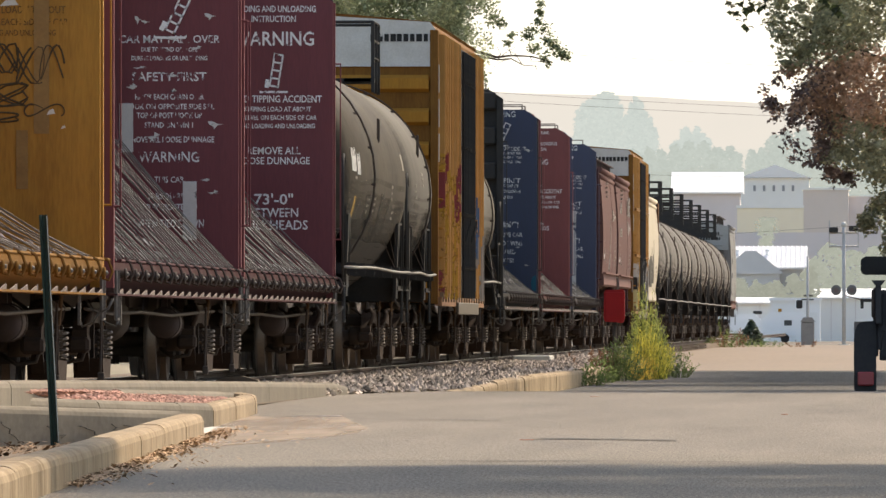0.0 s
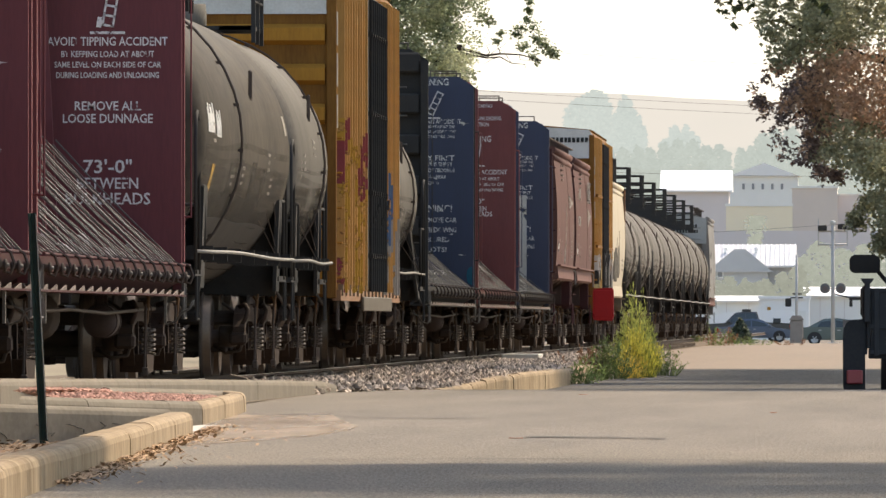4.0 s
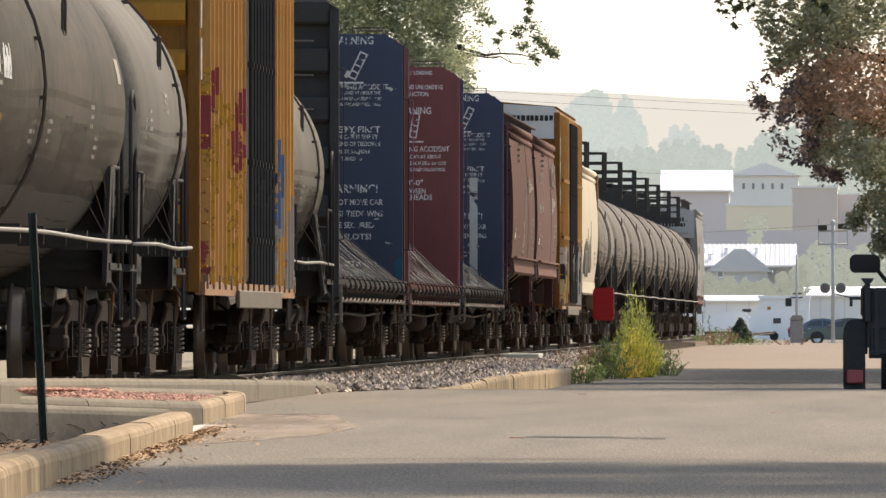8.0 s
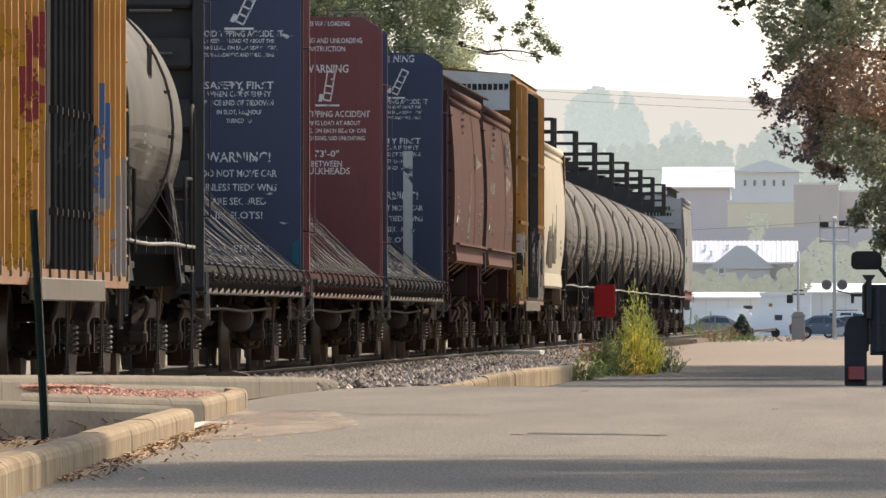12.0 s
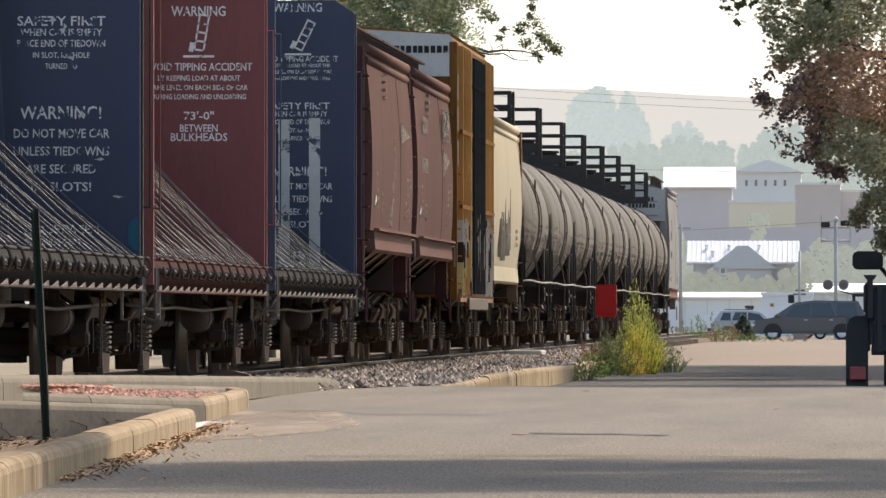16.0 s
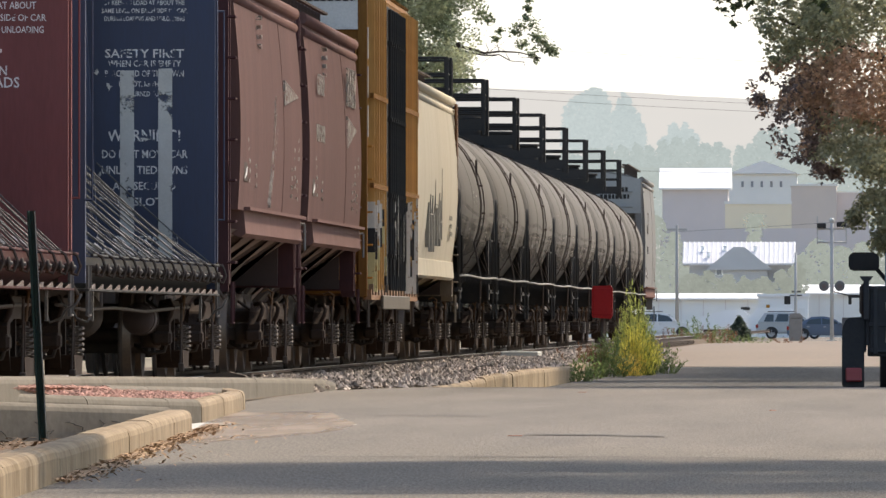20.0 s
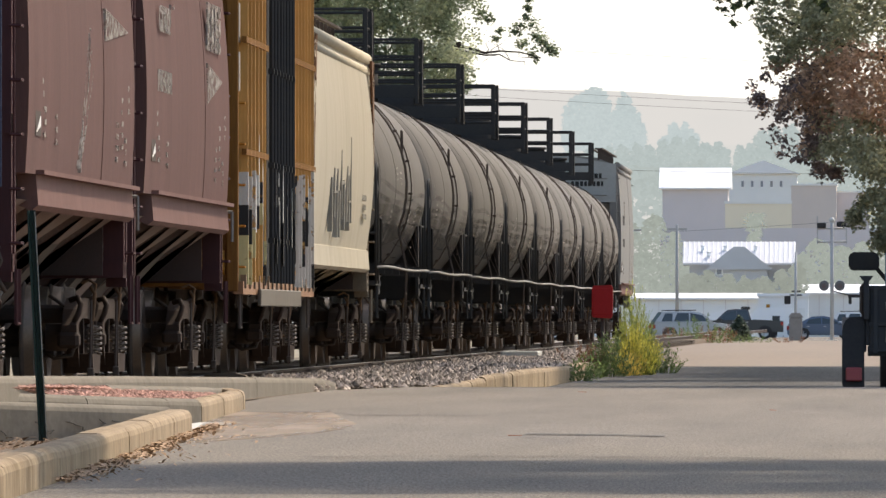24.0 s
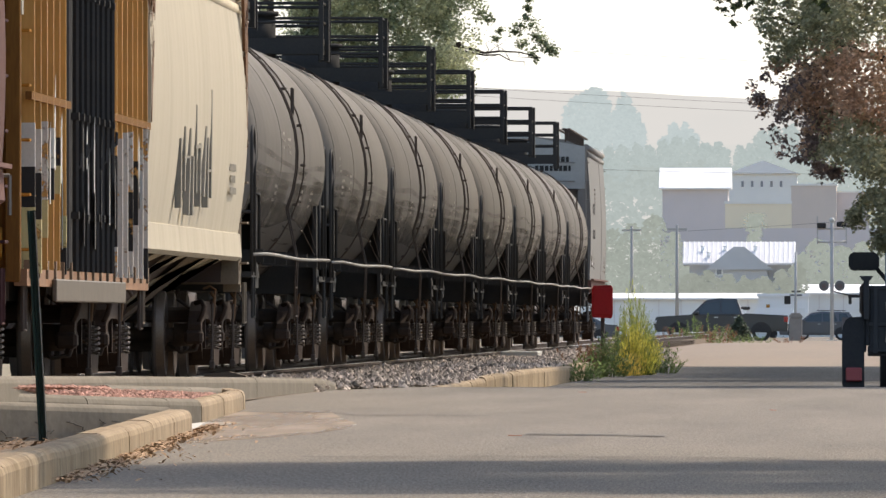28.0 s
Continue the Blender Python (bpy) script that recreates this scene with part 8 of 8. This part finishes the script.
def rim_mesh(bm, r, w):
    lathe(bm, [(-w, 0), (-w * 0.9, r * 0.2), (-w * 0.7, r * 0.56), (-w * 0.95, r * 0.63), (w * 0.95, r * 0.63), (w * 0.7, r * 0.56), (w, 0)], "y", 20)
    for k in range(5):
        a = 2 * math.pi * k / 5
        tube(bm, (0, -w * 0.9, 0), (math.sin(a) * r * 0.6, -w * 0.85, math.cos(a) * r * 0.6), r * 0.08, 5)


DRIVERS = []


def vehicle(kind, color, label):
    k = KINDS[kind]
    v = thing(kind, label, {"suv": "car", "sedan": "car"}.get(kind, kind.replace("_", " ")), "vehicles on the cross street")
    paint, w = PAINT[color], k["w"]
    bm = bmesh.new()
    prism(bm, k["body"], "y", -w, w)
    bmesh.ops.bevel(bm, geom=[e for e in bm.edges if abs(e.verts[0].co.y) > w - 0.01 and abs(e.verts[1].co.y - e.verts[0].co.y) < 0.01], offset=0.09, segments=2, affect="EDGES")
    body = part("body", bm, paint, v)
    top = k["top"]
    bm = bmesh.new()
    z0 = top[0][1]
    zt = max(p[1] for p in top)
    a = [bm.verts.new((x, -w * (0.97 - 0.17 * (z - z0) / (zt - z0)), z)) for x, z in top]
    b = [bm.verts.new((x, w * (0.97 - 0.17 * (z - z0) / (zt - z0)), z)) for x, z in top]
    n = len(top)
    for i in range(n):
        bm.faces.new((a[i], a[(i + 1) % n], b[(i + 1) % n], b[i]))
    bm.faces.new(a[::-1])
    bm.faces.new(b)
    cabin = part("cabin", bm, paint, v)

    def side_y(z):
        return w * (0.97 - 0.17 * (z - z0) / (zt - z0)) + 0.006

    def roof_at(x):
        pts = sorted(top)
        for (x0, q0), (x1, q1) in zip(pts, pts[1:]):
            if x0 <= x <= x1:
                return max(q0, q1) if x1 - x0 < 0.01 else q0 + (q1 - q0) * (x - x0) / (x1 - x0)
        return zt
    for x1, x0 in k["cuts"]:
        for s in (-1, 1):
            zl = z0 + 0.06
            za, zb = roof_at(x0) - 0.10, roof_at(x1) - 0.10
            zm = min(zt - 0.10, max(za, zb))
            poly = [(x0, zl), (x1 + (0.12 if zb < zm else 0), zl), (x1 - (0.25 if zb < zm else 0), max(zl + 0.1, min(zm, roof_at(x1 - (0.25 if zb < zm else 0)) - 0.08))), (x0 + (0.2 if za < zm else 0), max(zl + 0.1, min(zm, roof_at(x0 + (0.2 if za < zm else 0)) - 0.08)))]
            bm = bmesh.new()
            f = [bm.verts.new((x, s * side_y(z), z)) for x, z in poly]
            g = [bm.verts.new((x, s * (side_y(z) - 0.02), z)) for x, z in poly]
            bm.faces.new(f)
            bm.faces.new(g[::-1])
            for i in range(4):
                bm.faces.new((f[i], f[(i + 1) % 4], g[(i + 1) % 4], g[i]))
            part("side_window", bm, M["car_glass"], cabin, "tinted side window")
    (xa, za), (xb, zb) = top[0], top[1]
    bm = bmesh.new()
    q = [(xa - 0.06, za + 0.05), (xb + 0.06, zb - 0.05)]
    vs = [bm.verts.new((x + 0.02, s * (side_y(z) - 0.12), z + 0.012)) for x, z in q for s in (-1, 1)]
    bm.faces.new((vs[0], vs[1], vs[3], vs[2]))
    e = bmesh.ops.extrude_face_region(bm, geom=bm.faces[:])
    bmesh.ops.translate(bm, verts=[x for x in e["geom"] if isinstance(x, bmesh.types.BMVert)], vec=(-0.015, 0, -0.01))
    part("windscreen", bm, M["car_glass"], cabin)
    for x in k["wheels"]:
        for s in (-1, 1):
            tyre = part("wheel", shared("tyre%.2f" % k["r"], lambda bm: wheel_mesh(bm, k["r"], 0.11), M["tyre"]), None, v, "", pose(x, s * (w - 0.10), k["r"]))
            part("rim", shared("rim%.2f" % k["r"], lambda bm: rim_mesh(bm, k["r"], 0.11), M["rim"]), None, tyre)
            bm = bmesh.new()
            prism(bm, [(x + math.cos(a) * (k["r"] + 0.06), k["r"] + math.sin(a) * (k["r"] + 0.06)) for a in [math.pi * i / 8 for i in range(9)]], "y", min(s * (w - 0.05), s * (w + 0.012)), max(s * (w - 0.05), s * (w + 0.012)))
            part("wheel_arch", bm, M["tyre"], body)
    xf = max(p[0] for p in k["body"])
    xr = min(p[0] for p in k["body"])
    zb = k["body"][2][1]
    for s in (-1, 1):
        bm = bmesh.new()
        box(bm, xf - 0.35, xf - 0.02, min(s * (w - 0.35), s * (w - 0.02)), max(s * (w - 0.35), s * (w - 0.02)), zb - 0.02, zb + 0.13, 0.02)
        part("headlight", bm, M["head_lamp"], body)
        bm = bmesh.new()
        box(bm, xr - 0.01, xr + 0.18, min(s * (w - 0.22), s * (w + 0.003)), max(s * (w - 0.22), s * (w + 0.003)), zb + 0.05, zb + 0.28, 0.02)
        part("tail_light", bm, M["tail_red"], body)
        bm = bmesh.new()
        box(bm, xa - 0.35, xa - 0.12, min(s * (w + 0.02), s * (w + 0.2)), max(s * (w + 0.02), s * (w + 0.2)), za + 0.02, za + 0.17, 0.03)
        part("mirror", bm, paint, cabin)
        for x1, x0 in k["cuts"]:
            bm = bmesh.new()
            box(bm, x0 + 0.08, x0 + 0.24, min(s * w, s * (w + 0.02)), max(s * w, s * (w + 0.02)), z0 - 0.12, z0 - 0.08)
            part("door_handle", bm, M["rim"], body)
    if kind == "box_truck":
        bm = bmesh.new()
        box(bm, -4.9, 1.2, -1.2, 1.2, 0.9, 3.05, 0.03)
        cargo = part("cargo_box", bm, paint, v, "yellow cargo box")
        for z in (1.25, 2.6):
            bm = bmesh.new()
            for s in (-1, 1):
                box(bm, -4.85, 1.15, min(s * 1.2, s * 1.21), max(s * 1.2, s * 1.21), z, z + 0.06)
            part("side_stripe", bm, PAINT["yellow"], cargo)
    if kind == "suv":
        for s in (-1, 1):
            bm = bmesh.new()
            tube(bm, (0.1, s * 0.62, zt + 0.06), (-1.6, s * 0.62, zt + 0.05), 0.025, 6)
            part("roof_rail", bm, M["black"], cabin)
    return v


M["car_glass"] = glassy("car_glass", (0.035, 0.045, 0.047), 0.06)

# kind, colour, words, heading (+1 rightwards), lane y, moment, place then (units of the picture), speed (the same a second)
TRAFFIC = [
    ("pickup", "white", "white pickup truck driving past the crossing", -1, 855, 1.0, 1370, 250),
    ("pickup", "white", "white crew-cab pickup with chrome bumper", 1, 845, 1.5, 1385, 250),
    ("sedan", "white", "white sedan driving past the crossing", -1, 855, 2.6, 1425, 300),
    ("sedan", "green", "dark green sedan driving past the crossing", 1, 720, 3.0, 1328, 160),
    ("pickup", "black", "black pickup truck in the far lane", -1, 850, 3.5, 1470, 300),
    ("suv", "silver", "silver sport utility car with roof rails", 1, 800, 5.5, 1432, 300),
    ("pickup", "white", "white work truck in the far lane", 1, 860, 5.5, 1275, 260),
    ("suv", "blue", "blue sport utility car", -1, 740, 6.5, 1325, 340),
    ("sedan", "green", "dark green low sedan", -1, 730, 8.5, 1328, 330),
    ("suv", "maroon", "maroon sport utility car", -1, 850, 9.0, 1312, 330),
    ("box_truck", "yellow", "yellow box truck passing the crossing", -1, 860, 9.5, 1368, 330),
    ("sedan", "maroon", "maroon sedan driving past", 1, 740, 9.5, 1307, 220),
    ("suv", "white", "white sport utility car", 1, 740, 10.0, 1307, 250),
    ("suv", "white", "white sport utility car in the far lane", 1, 860, 11.0, 1262, 250),
    ("sedan", "white", "white sedan behind the spruce", 1, 850, 11.5, 1378, 250),
    ("sedan", "grey", "grey sedan driving past", -1, 850, 12.0, 1255, 260),
    ("sedan", "silver", "silver sedan driving past", -1, 720, 12.5, 1385, 330),
    ("van", "white", "white delivery van driving past", 1, 850, 14.5, 1265, 330),
    ("pickup", "red", "dark red pickup truck", -1, 870, 14.5, 1400, 330),
    ("sedan", "grey", "grey sedan following the van", 1, 800, 15.0, 1248, 240),
    ("suv", "silver", "silver hatchback driving past", 1, 800, 15.5, 1250, 150),
    ("minivan", "dark_grey", "dark grey-brown minivan close to the crossing", -1, 592, 16.0, 1428, 320),
    ("suv", "black", "black sport utility car close to the crossing", 1, 592, 17.0, 1322, 300),
    ("pickup", "silver", "silver pickup truck in the far lane", 1, 850, 17.5, 1290, 280),
    ("pickup", "white", "white crew-cab pickup truck", 1, 850, 18.5, 1246, 230),
    ("sedan", "red", "red car driving past", -1, 870, 18.5, 1424, 370),
    ("suv", "silver", "silver sport utility car in the far lane", 1, 870, 20.0, 1405, 200),
    ("suv", "white", "white sport utility car waiting in line", 1, 880, 20.5, 1217, 90),
    ("pickup", "white", "white work pickup with a rack", 1, 850, 21.5, 1240, 210),
    ("pickup", "black", "black pickup truck driving past", -1, 850, 23.5, 1406, 200),
    ("suv", "silver", "silver sport utility car behind the weeds", 1, 780, 24.0, 1230, 270),
    ("suv", "green", "dark green sport utility car", 1, 800, 24.5, 1366, 290),
    ("suv", "grey", "dark grey sport utility car", -1, 800, 25.0, 1440, 260),
    ("suv", "maroon", "maroon sport utility car driving past", 1, 800, 25.5, 1240, 200),
    ("suv", "red", "red hatchback driving past", -1, 850, 25.5, 1341, 280),
    ("suv", "dark_grey", "dark sport utility car with bright roof", 1, 790, 26.5, 1438, 210),
    ("sedan", "dark_grey", "dark low sedan driving past", -1, 740, 27.0, 1320, 300),
    ("pickup", "black", "black crew-cab pickup close to the crossing", -1, 592, 27.5, 1378, 200),
    ("suv", "dark_grey", "dark sport utility car behind the pickup", -1, 800, 28.0, 1450, 200),
]
for kind, color, label, way, lane, t0, p0, v in TRAFFIC:
    DRIVERS.append((vehicle(kind, color, label), way, lane, t0, p0, v))
waiting = vehicle("sedan", "blue", "dark blue sedan waiting before the crossing")

# ---- dark utility trailer behind a pickup at the kerb ----
M["trailer_black"] = surface("trailer_black_paint", (0.042, 0.043, 0.046), (0.06, 0.058, 0.056), 0.5, scale=4, bump=0.003)
TY = 168.0
tr = thing("utility_trailer", "black steel utility trailer with red side marker", "trailer", "", pose(0.72, TY, -0.1))
bm = bmesh.new()
box(bm, -0.95, 0.95, 0.0, 4.2, 0.45, 0.58, 0.01)
part("bed", bm, M["trailer_black"], tr)
for s in (-1, 1):
    bm = bmesh.new()
    box(bm, min(s * 0.92, s * 0.97), max(s * 0.92, s * 0.97), 0.0, 4.2, 0.58, 1.30, 0.01)
    side = part("side_panel", bm, M["trailer_black"], tr)
    for i in range(8):
        bm = bmesh.new()
        yy = 0.05 + i * 0.585
        box(bm, min(s * 0.97, s * 1.03), max(s * 0.97, s * 1.03), yy, yy + 0.05, 0.5, 1.34)
        part("stake", bm, M["trailer_black"], side)
    bm = bmesh.new()
    prism(bm, [(1.0, 0.35), (1.15, 0.75), (1.5, 0.93), (2.6, 0.93), (2.95, 0.75), (3.1, 0.35), (3.02, 0.35), (2.88, 0.7), (2.56, 0.87), (1.54, 0.87), (1.22, 0.7), (1.08, 0.35)], "x", min(s * 1.0, s * 1.27), max(s * 1.0, s * 1.27))
    part("fender", bm, M["trailer_black"], tr, "rounded black fender")
    for yy in (1.6, 2.5):
        bm = bmesh.new()
        lathe(bm, [(-0.11, 0.2), (-0.11, 0.33), (-0.08, 0.37), (0.08, 0.37), (0.11, 0.33), (0.11, 0.2)], "x", 24, x=s * 1.13, y=yy, z=0.37)
        w = part("wheel", bm, M["tyre"], tr)
        bm = bmesh.new()
        lathe(bm, [(-0.07, 0), (-0.07, 0.21), (0.07, 0.21), (0.07, 0)], "x", 20, x=s * 1.13, y=yy, z=0.37)
        part("rim", bm, M["rim"], w)
    bm = bmesh.new()
    box(bm, min(s * 1.02, s * 1.22), max(s * 1.02, s * 1.22), -0.06, 0.02, 0.14, 0.31, 0.015)
    part("tail_light", bm, M["tail_red2"] if "tail_red2" in M else M.setdefault("tail_red2", glassy("faded_red_lamp", (0.32, 0.03, 0.035), 0.4)), tr, "square faded red lamp")
    bm = bmesh.new()
    prism(bm, [(s * x, z) for x, z in ((0.99, 0.05), (1.24, 0.05), (1.265, 0.10), (1.265, 0.72), (1.255, 0.82), (1.225, 0.89), (1.17, 0.93), (0.99, 0.94))], "y", 0.02, 0.10)
    part("mud_flap", bm, M["tyre"], tr, "rounded black rubber flap behind the wheel")
    bm = bmesh.new()
    box(bm, min(s * 0.93, s * 1.0), max(s * 0.93, s * 1.0), -0.10, -0.02, 0.9, 1.40, 0.01)
    prism(bm, [(s * 0.92, 1.38), (s * 1.01, 1.38), (s * 1.05, 1.44), (s * 0.88, 1.44)], "y", -0.12, 0.0)
    part("corner_stake", bm, M["trailer_black"], tr, "flared steel corner stake")
    bm = bmesh.new()
    pipe(bm, [(s * 0.99, -0.02, 0.95), (s * 1.03, -0.04, 1.0), (s * 1.03, -0.04, 1.3), (s * 0.97, -0.02, 1.36)], 0.022, 6)
    part("latch", bm, M["soot"], tr)
bm = bmesh.new()
box(bm, -0.92, 0.92, -0.04, 0.0, 0.5, 1.30, 0.01)
gate = part("tail_gate", bm, M["trailer_black"], tr)
for x in (-0.85, -0.5, 0, 0.5, 0.85):
    bm = bmesh.new()
    box(bm, x - 0.03, x + 0.03, -0.075, -0.04, 0.48, 1.32, 0.005)
    part("gate_rib", bm, M["trailer_black"], gate)
for z in (0.5, 0.82, 1.27):
    bm = bmesh.new()
    box(bm, -0.93, 0.93, -0.07, -0.04, z, z + 0.05, 0.005)
    part("gate_rail", bm, M["trailer_black"], gate)
bm = bmesh.new()
pipe(bm, [(-0.72, -0.085, 0.62), (-0.70, -0.09, 0.9), (-0.72, -0.085, 1.12)], 0.012, 5)
part("safety_chain", bm, M["steel"], tr, "bright chain on the gate")
bm = bmesh.new()
box(bm, -0.05, 0.05, 4.2, 5.4, 0.42, 0.52)
part("tongue", bm, M["trailer_black"], tr)
pk = thing("parked_pickup", "white pickup truck with black towing mirrors parked at the kerb", "pickup", "", pose(0.95, TY + 8.4, -0.1, 0, 0, 90))
k = KINDS["pickup"]
bm = bmesh.new()
prism(bm, k["body"], "y", -1.0, 1.0)
body = part("body", bm, PAINT["white"], pk)
bm = bmesh.new()
top = k["top"]
a = [bm.verts.new((x, -0.97 + 0.15 * (z - 1.16) / 0.7, z)) for x, z in top]
b = [bm.verts.new((x, 0.97 - 0.15 * (z - 1.16) / 0.7, z)) for x, z in top]
for i in range(5):
    bm.faces.new((a[i], a[(i + 1) % 5], b[(i + 1) % 5], b[i]))
bm.faces.new(a[::-1])
bm.faces.new(b)
cab = part("cabin", bm, PAINT["white"], pk)
bm = bmesh.new()
box(bm, -0.925, -0.90, -0.7, 0.7, 1.28, 1.72, 0.005)
part("rear_window", bm, M["car_glass"], cab)
for s in (-1, 1):
    bm = bmesh.new()
    prism(bm, [(s * (1.24 + 0.2 * c), 1.66 + 0.12 * q) for c, q in ((-1, -0.55), (-0.9, -0.85), (-0.7, -1), (0.7, -1), (0.9, -0.85), (1, -0.5), (1, 0.45), (0.9, 0.8), (0.65, 1), (-0.6, 1), (-0.88, 0.8), (-1, 0.4))], "x", 0.85, 1.0)
    mi = part("mirror", bm, M["black"], pk, "black towing mirror")
    bm = bmesh.new()
    tube(bm, (0.95, s * 0.9, 1.36), (0.95, s * 1.1, 1.6), 0.03, 6)
    part("mirror_arm", bm, M["black"], mi)
    bm = bmesh.new()
    box(bm, -2.93, -2.86, min(s * 0.78, s * 0.99), max(s * 0.78, s * 0.99), 0.75, 1.1, 0.02)
    part("tail_light", bm, M["tail_red"], body)
    for x in k["wheels"]:
        bm = bmesh.new()
        wheel_mesh(bm, 0.4, 0.13)
        w = part("wheel", bm, M["tyre"], pk, "", pose(x, s * 0.9, 0.4))
        part("rim", shared("rim_big", lambda bm: rim_mesh(bm, 0.4, 0.12), M["rim"]), None, w)
    for x1, x0 in k["cuts"]:
        bm = bmesh.new()
        prism(bm, [(x0, 1.24), (x1, 1.24), (x1 - 0.3, 1.74), (x0 + 0.05, 1.76)], "y", min(s * 0.86, s * 0.965), max(s * 0.86, s * 0.965))
        part("side_window", bm, M["car_glass"], cab)
bm = bmesh.new()
box(bm, -3.02, -2.9, -0.95, 0.95, 0.5, 0.68, 0.03)
part("bumper", bm, M["rim"], body)


def motions():
    # the train: the way it has come, second by second
    come = (0.0, 16.3, 32.35, 48.6, 64.9, 81.4, 98.2, 115.0, 132.0, 149.3, 166.6, 183.8, 201.2, 218.7, 236.2)
    fine = [0.0, 0.2, 0.4, 0.7] + [i * 1.0 for i in range(1, 28)] + [27.3, 27.6, 27.8, 28.0]

    def s(t):
        i = min(13, int(t / 2))
        p = [come[max(0, min(14, i + k))] for k in (-1, 0, 1, 2)]
        if i == 0:
            p[0] = 2 * come[0] - come[1]
        if i == 13:
            p[3] = 2 * come[14] - come[13]
        u = t / 2 - i
        return 0.5 * (2 * p[1] + (p[2] - p[0]) * u + (2 * p[0] - 5 * p[1] + 4 * p[2] - p[3]) * u * u + (3 * p[1] - p[0] - 3 * p[2] + p[3]) * u ** 3)
    for ob, y in CARS:
        walk(ob, [(t, pose(TRACK_X, y - s(t), RAIL_Z)) for t in fine])
    # wheels roll on the rails: under 90 degrees from row to row
    rolls = [(i / 15.0, math.degrees(s(i / 15.0) / 0.457)) for i in range(421)]
    for w, dy in WHEELS:
        walk(w, [(t, pose(0, dy, 0.457, a)) for t, a in rolls])
    # traffic
    for ob, way, lane, t0, p0, v in DRIVERS:
        z = -0.42 if lane > 612 else -0.155
        walk(ob, [(t, pose((p0 - 1570 + way * v * (t - t0)) * lane / FOCAL, lane, z, 0, 0, 0 if way > 0 else 180)) for t in fine])
        # its wheels turn while it drives past
        speed = v * lane / FOCAL
        wheels = [w for w in ob.children if w.name.split(".")[0] == "wheel"]
        for w in wheels:
            m, r = w.matrix_basis.copy(), w.location.z
            gap = radians(80) * r / speed
            n = int(2.2 / gap)
            rows = [(t0 + k * gap, m @ Matrix.Rotation(k * radians(80), 4, "Y")) for k in range(-n, n + 1) if 0.02 < t0 + k * gap < 27.98]
            walk(w, [(0.0, rows[0][1])] + rows + [(28.0, rows[-1][1])])
    stop = (1464 - 1570) * 830 / FOCAL
    walk(waiting, [(t, pose(stop - max(0, 5.9 - t) ** 2 * 1.2, 830, -0.42)) for t in (0.0, 1.0, 2.0, 3.0, 4.0, 4.5, 5.0, 5.4, 5.9, 6.5, 28.0)])


motions()
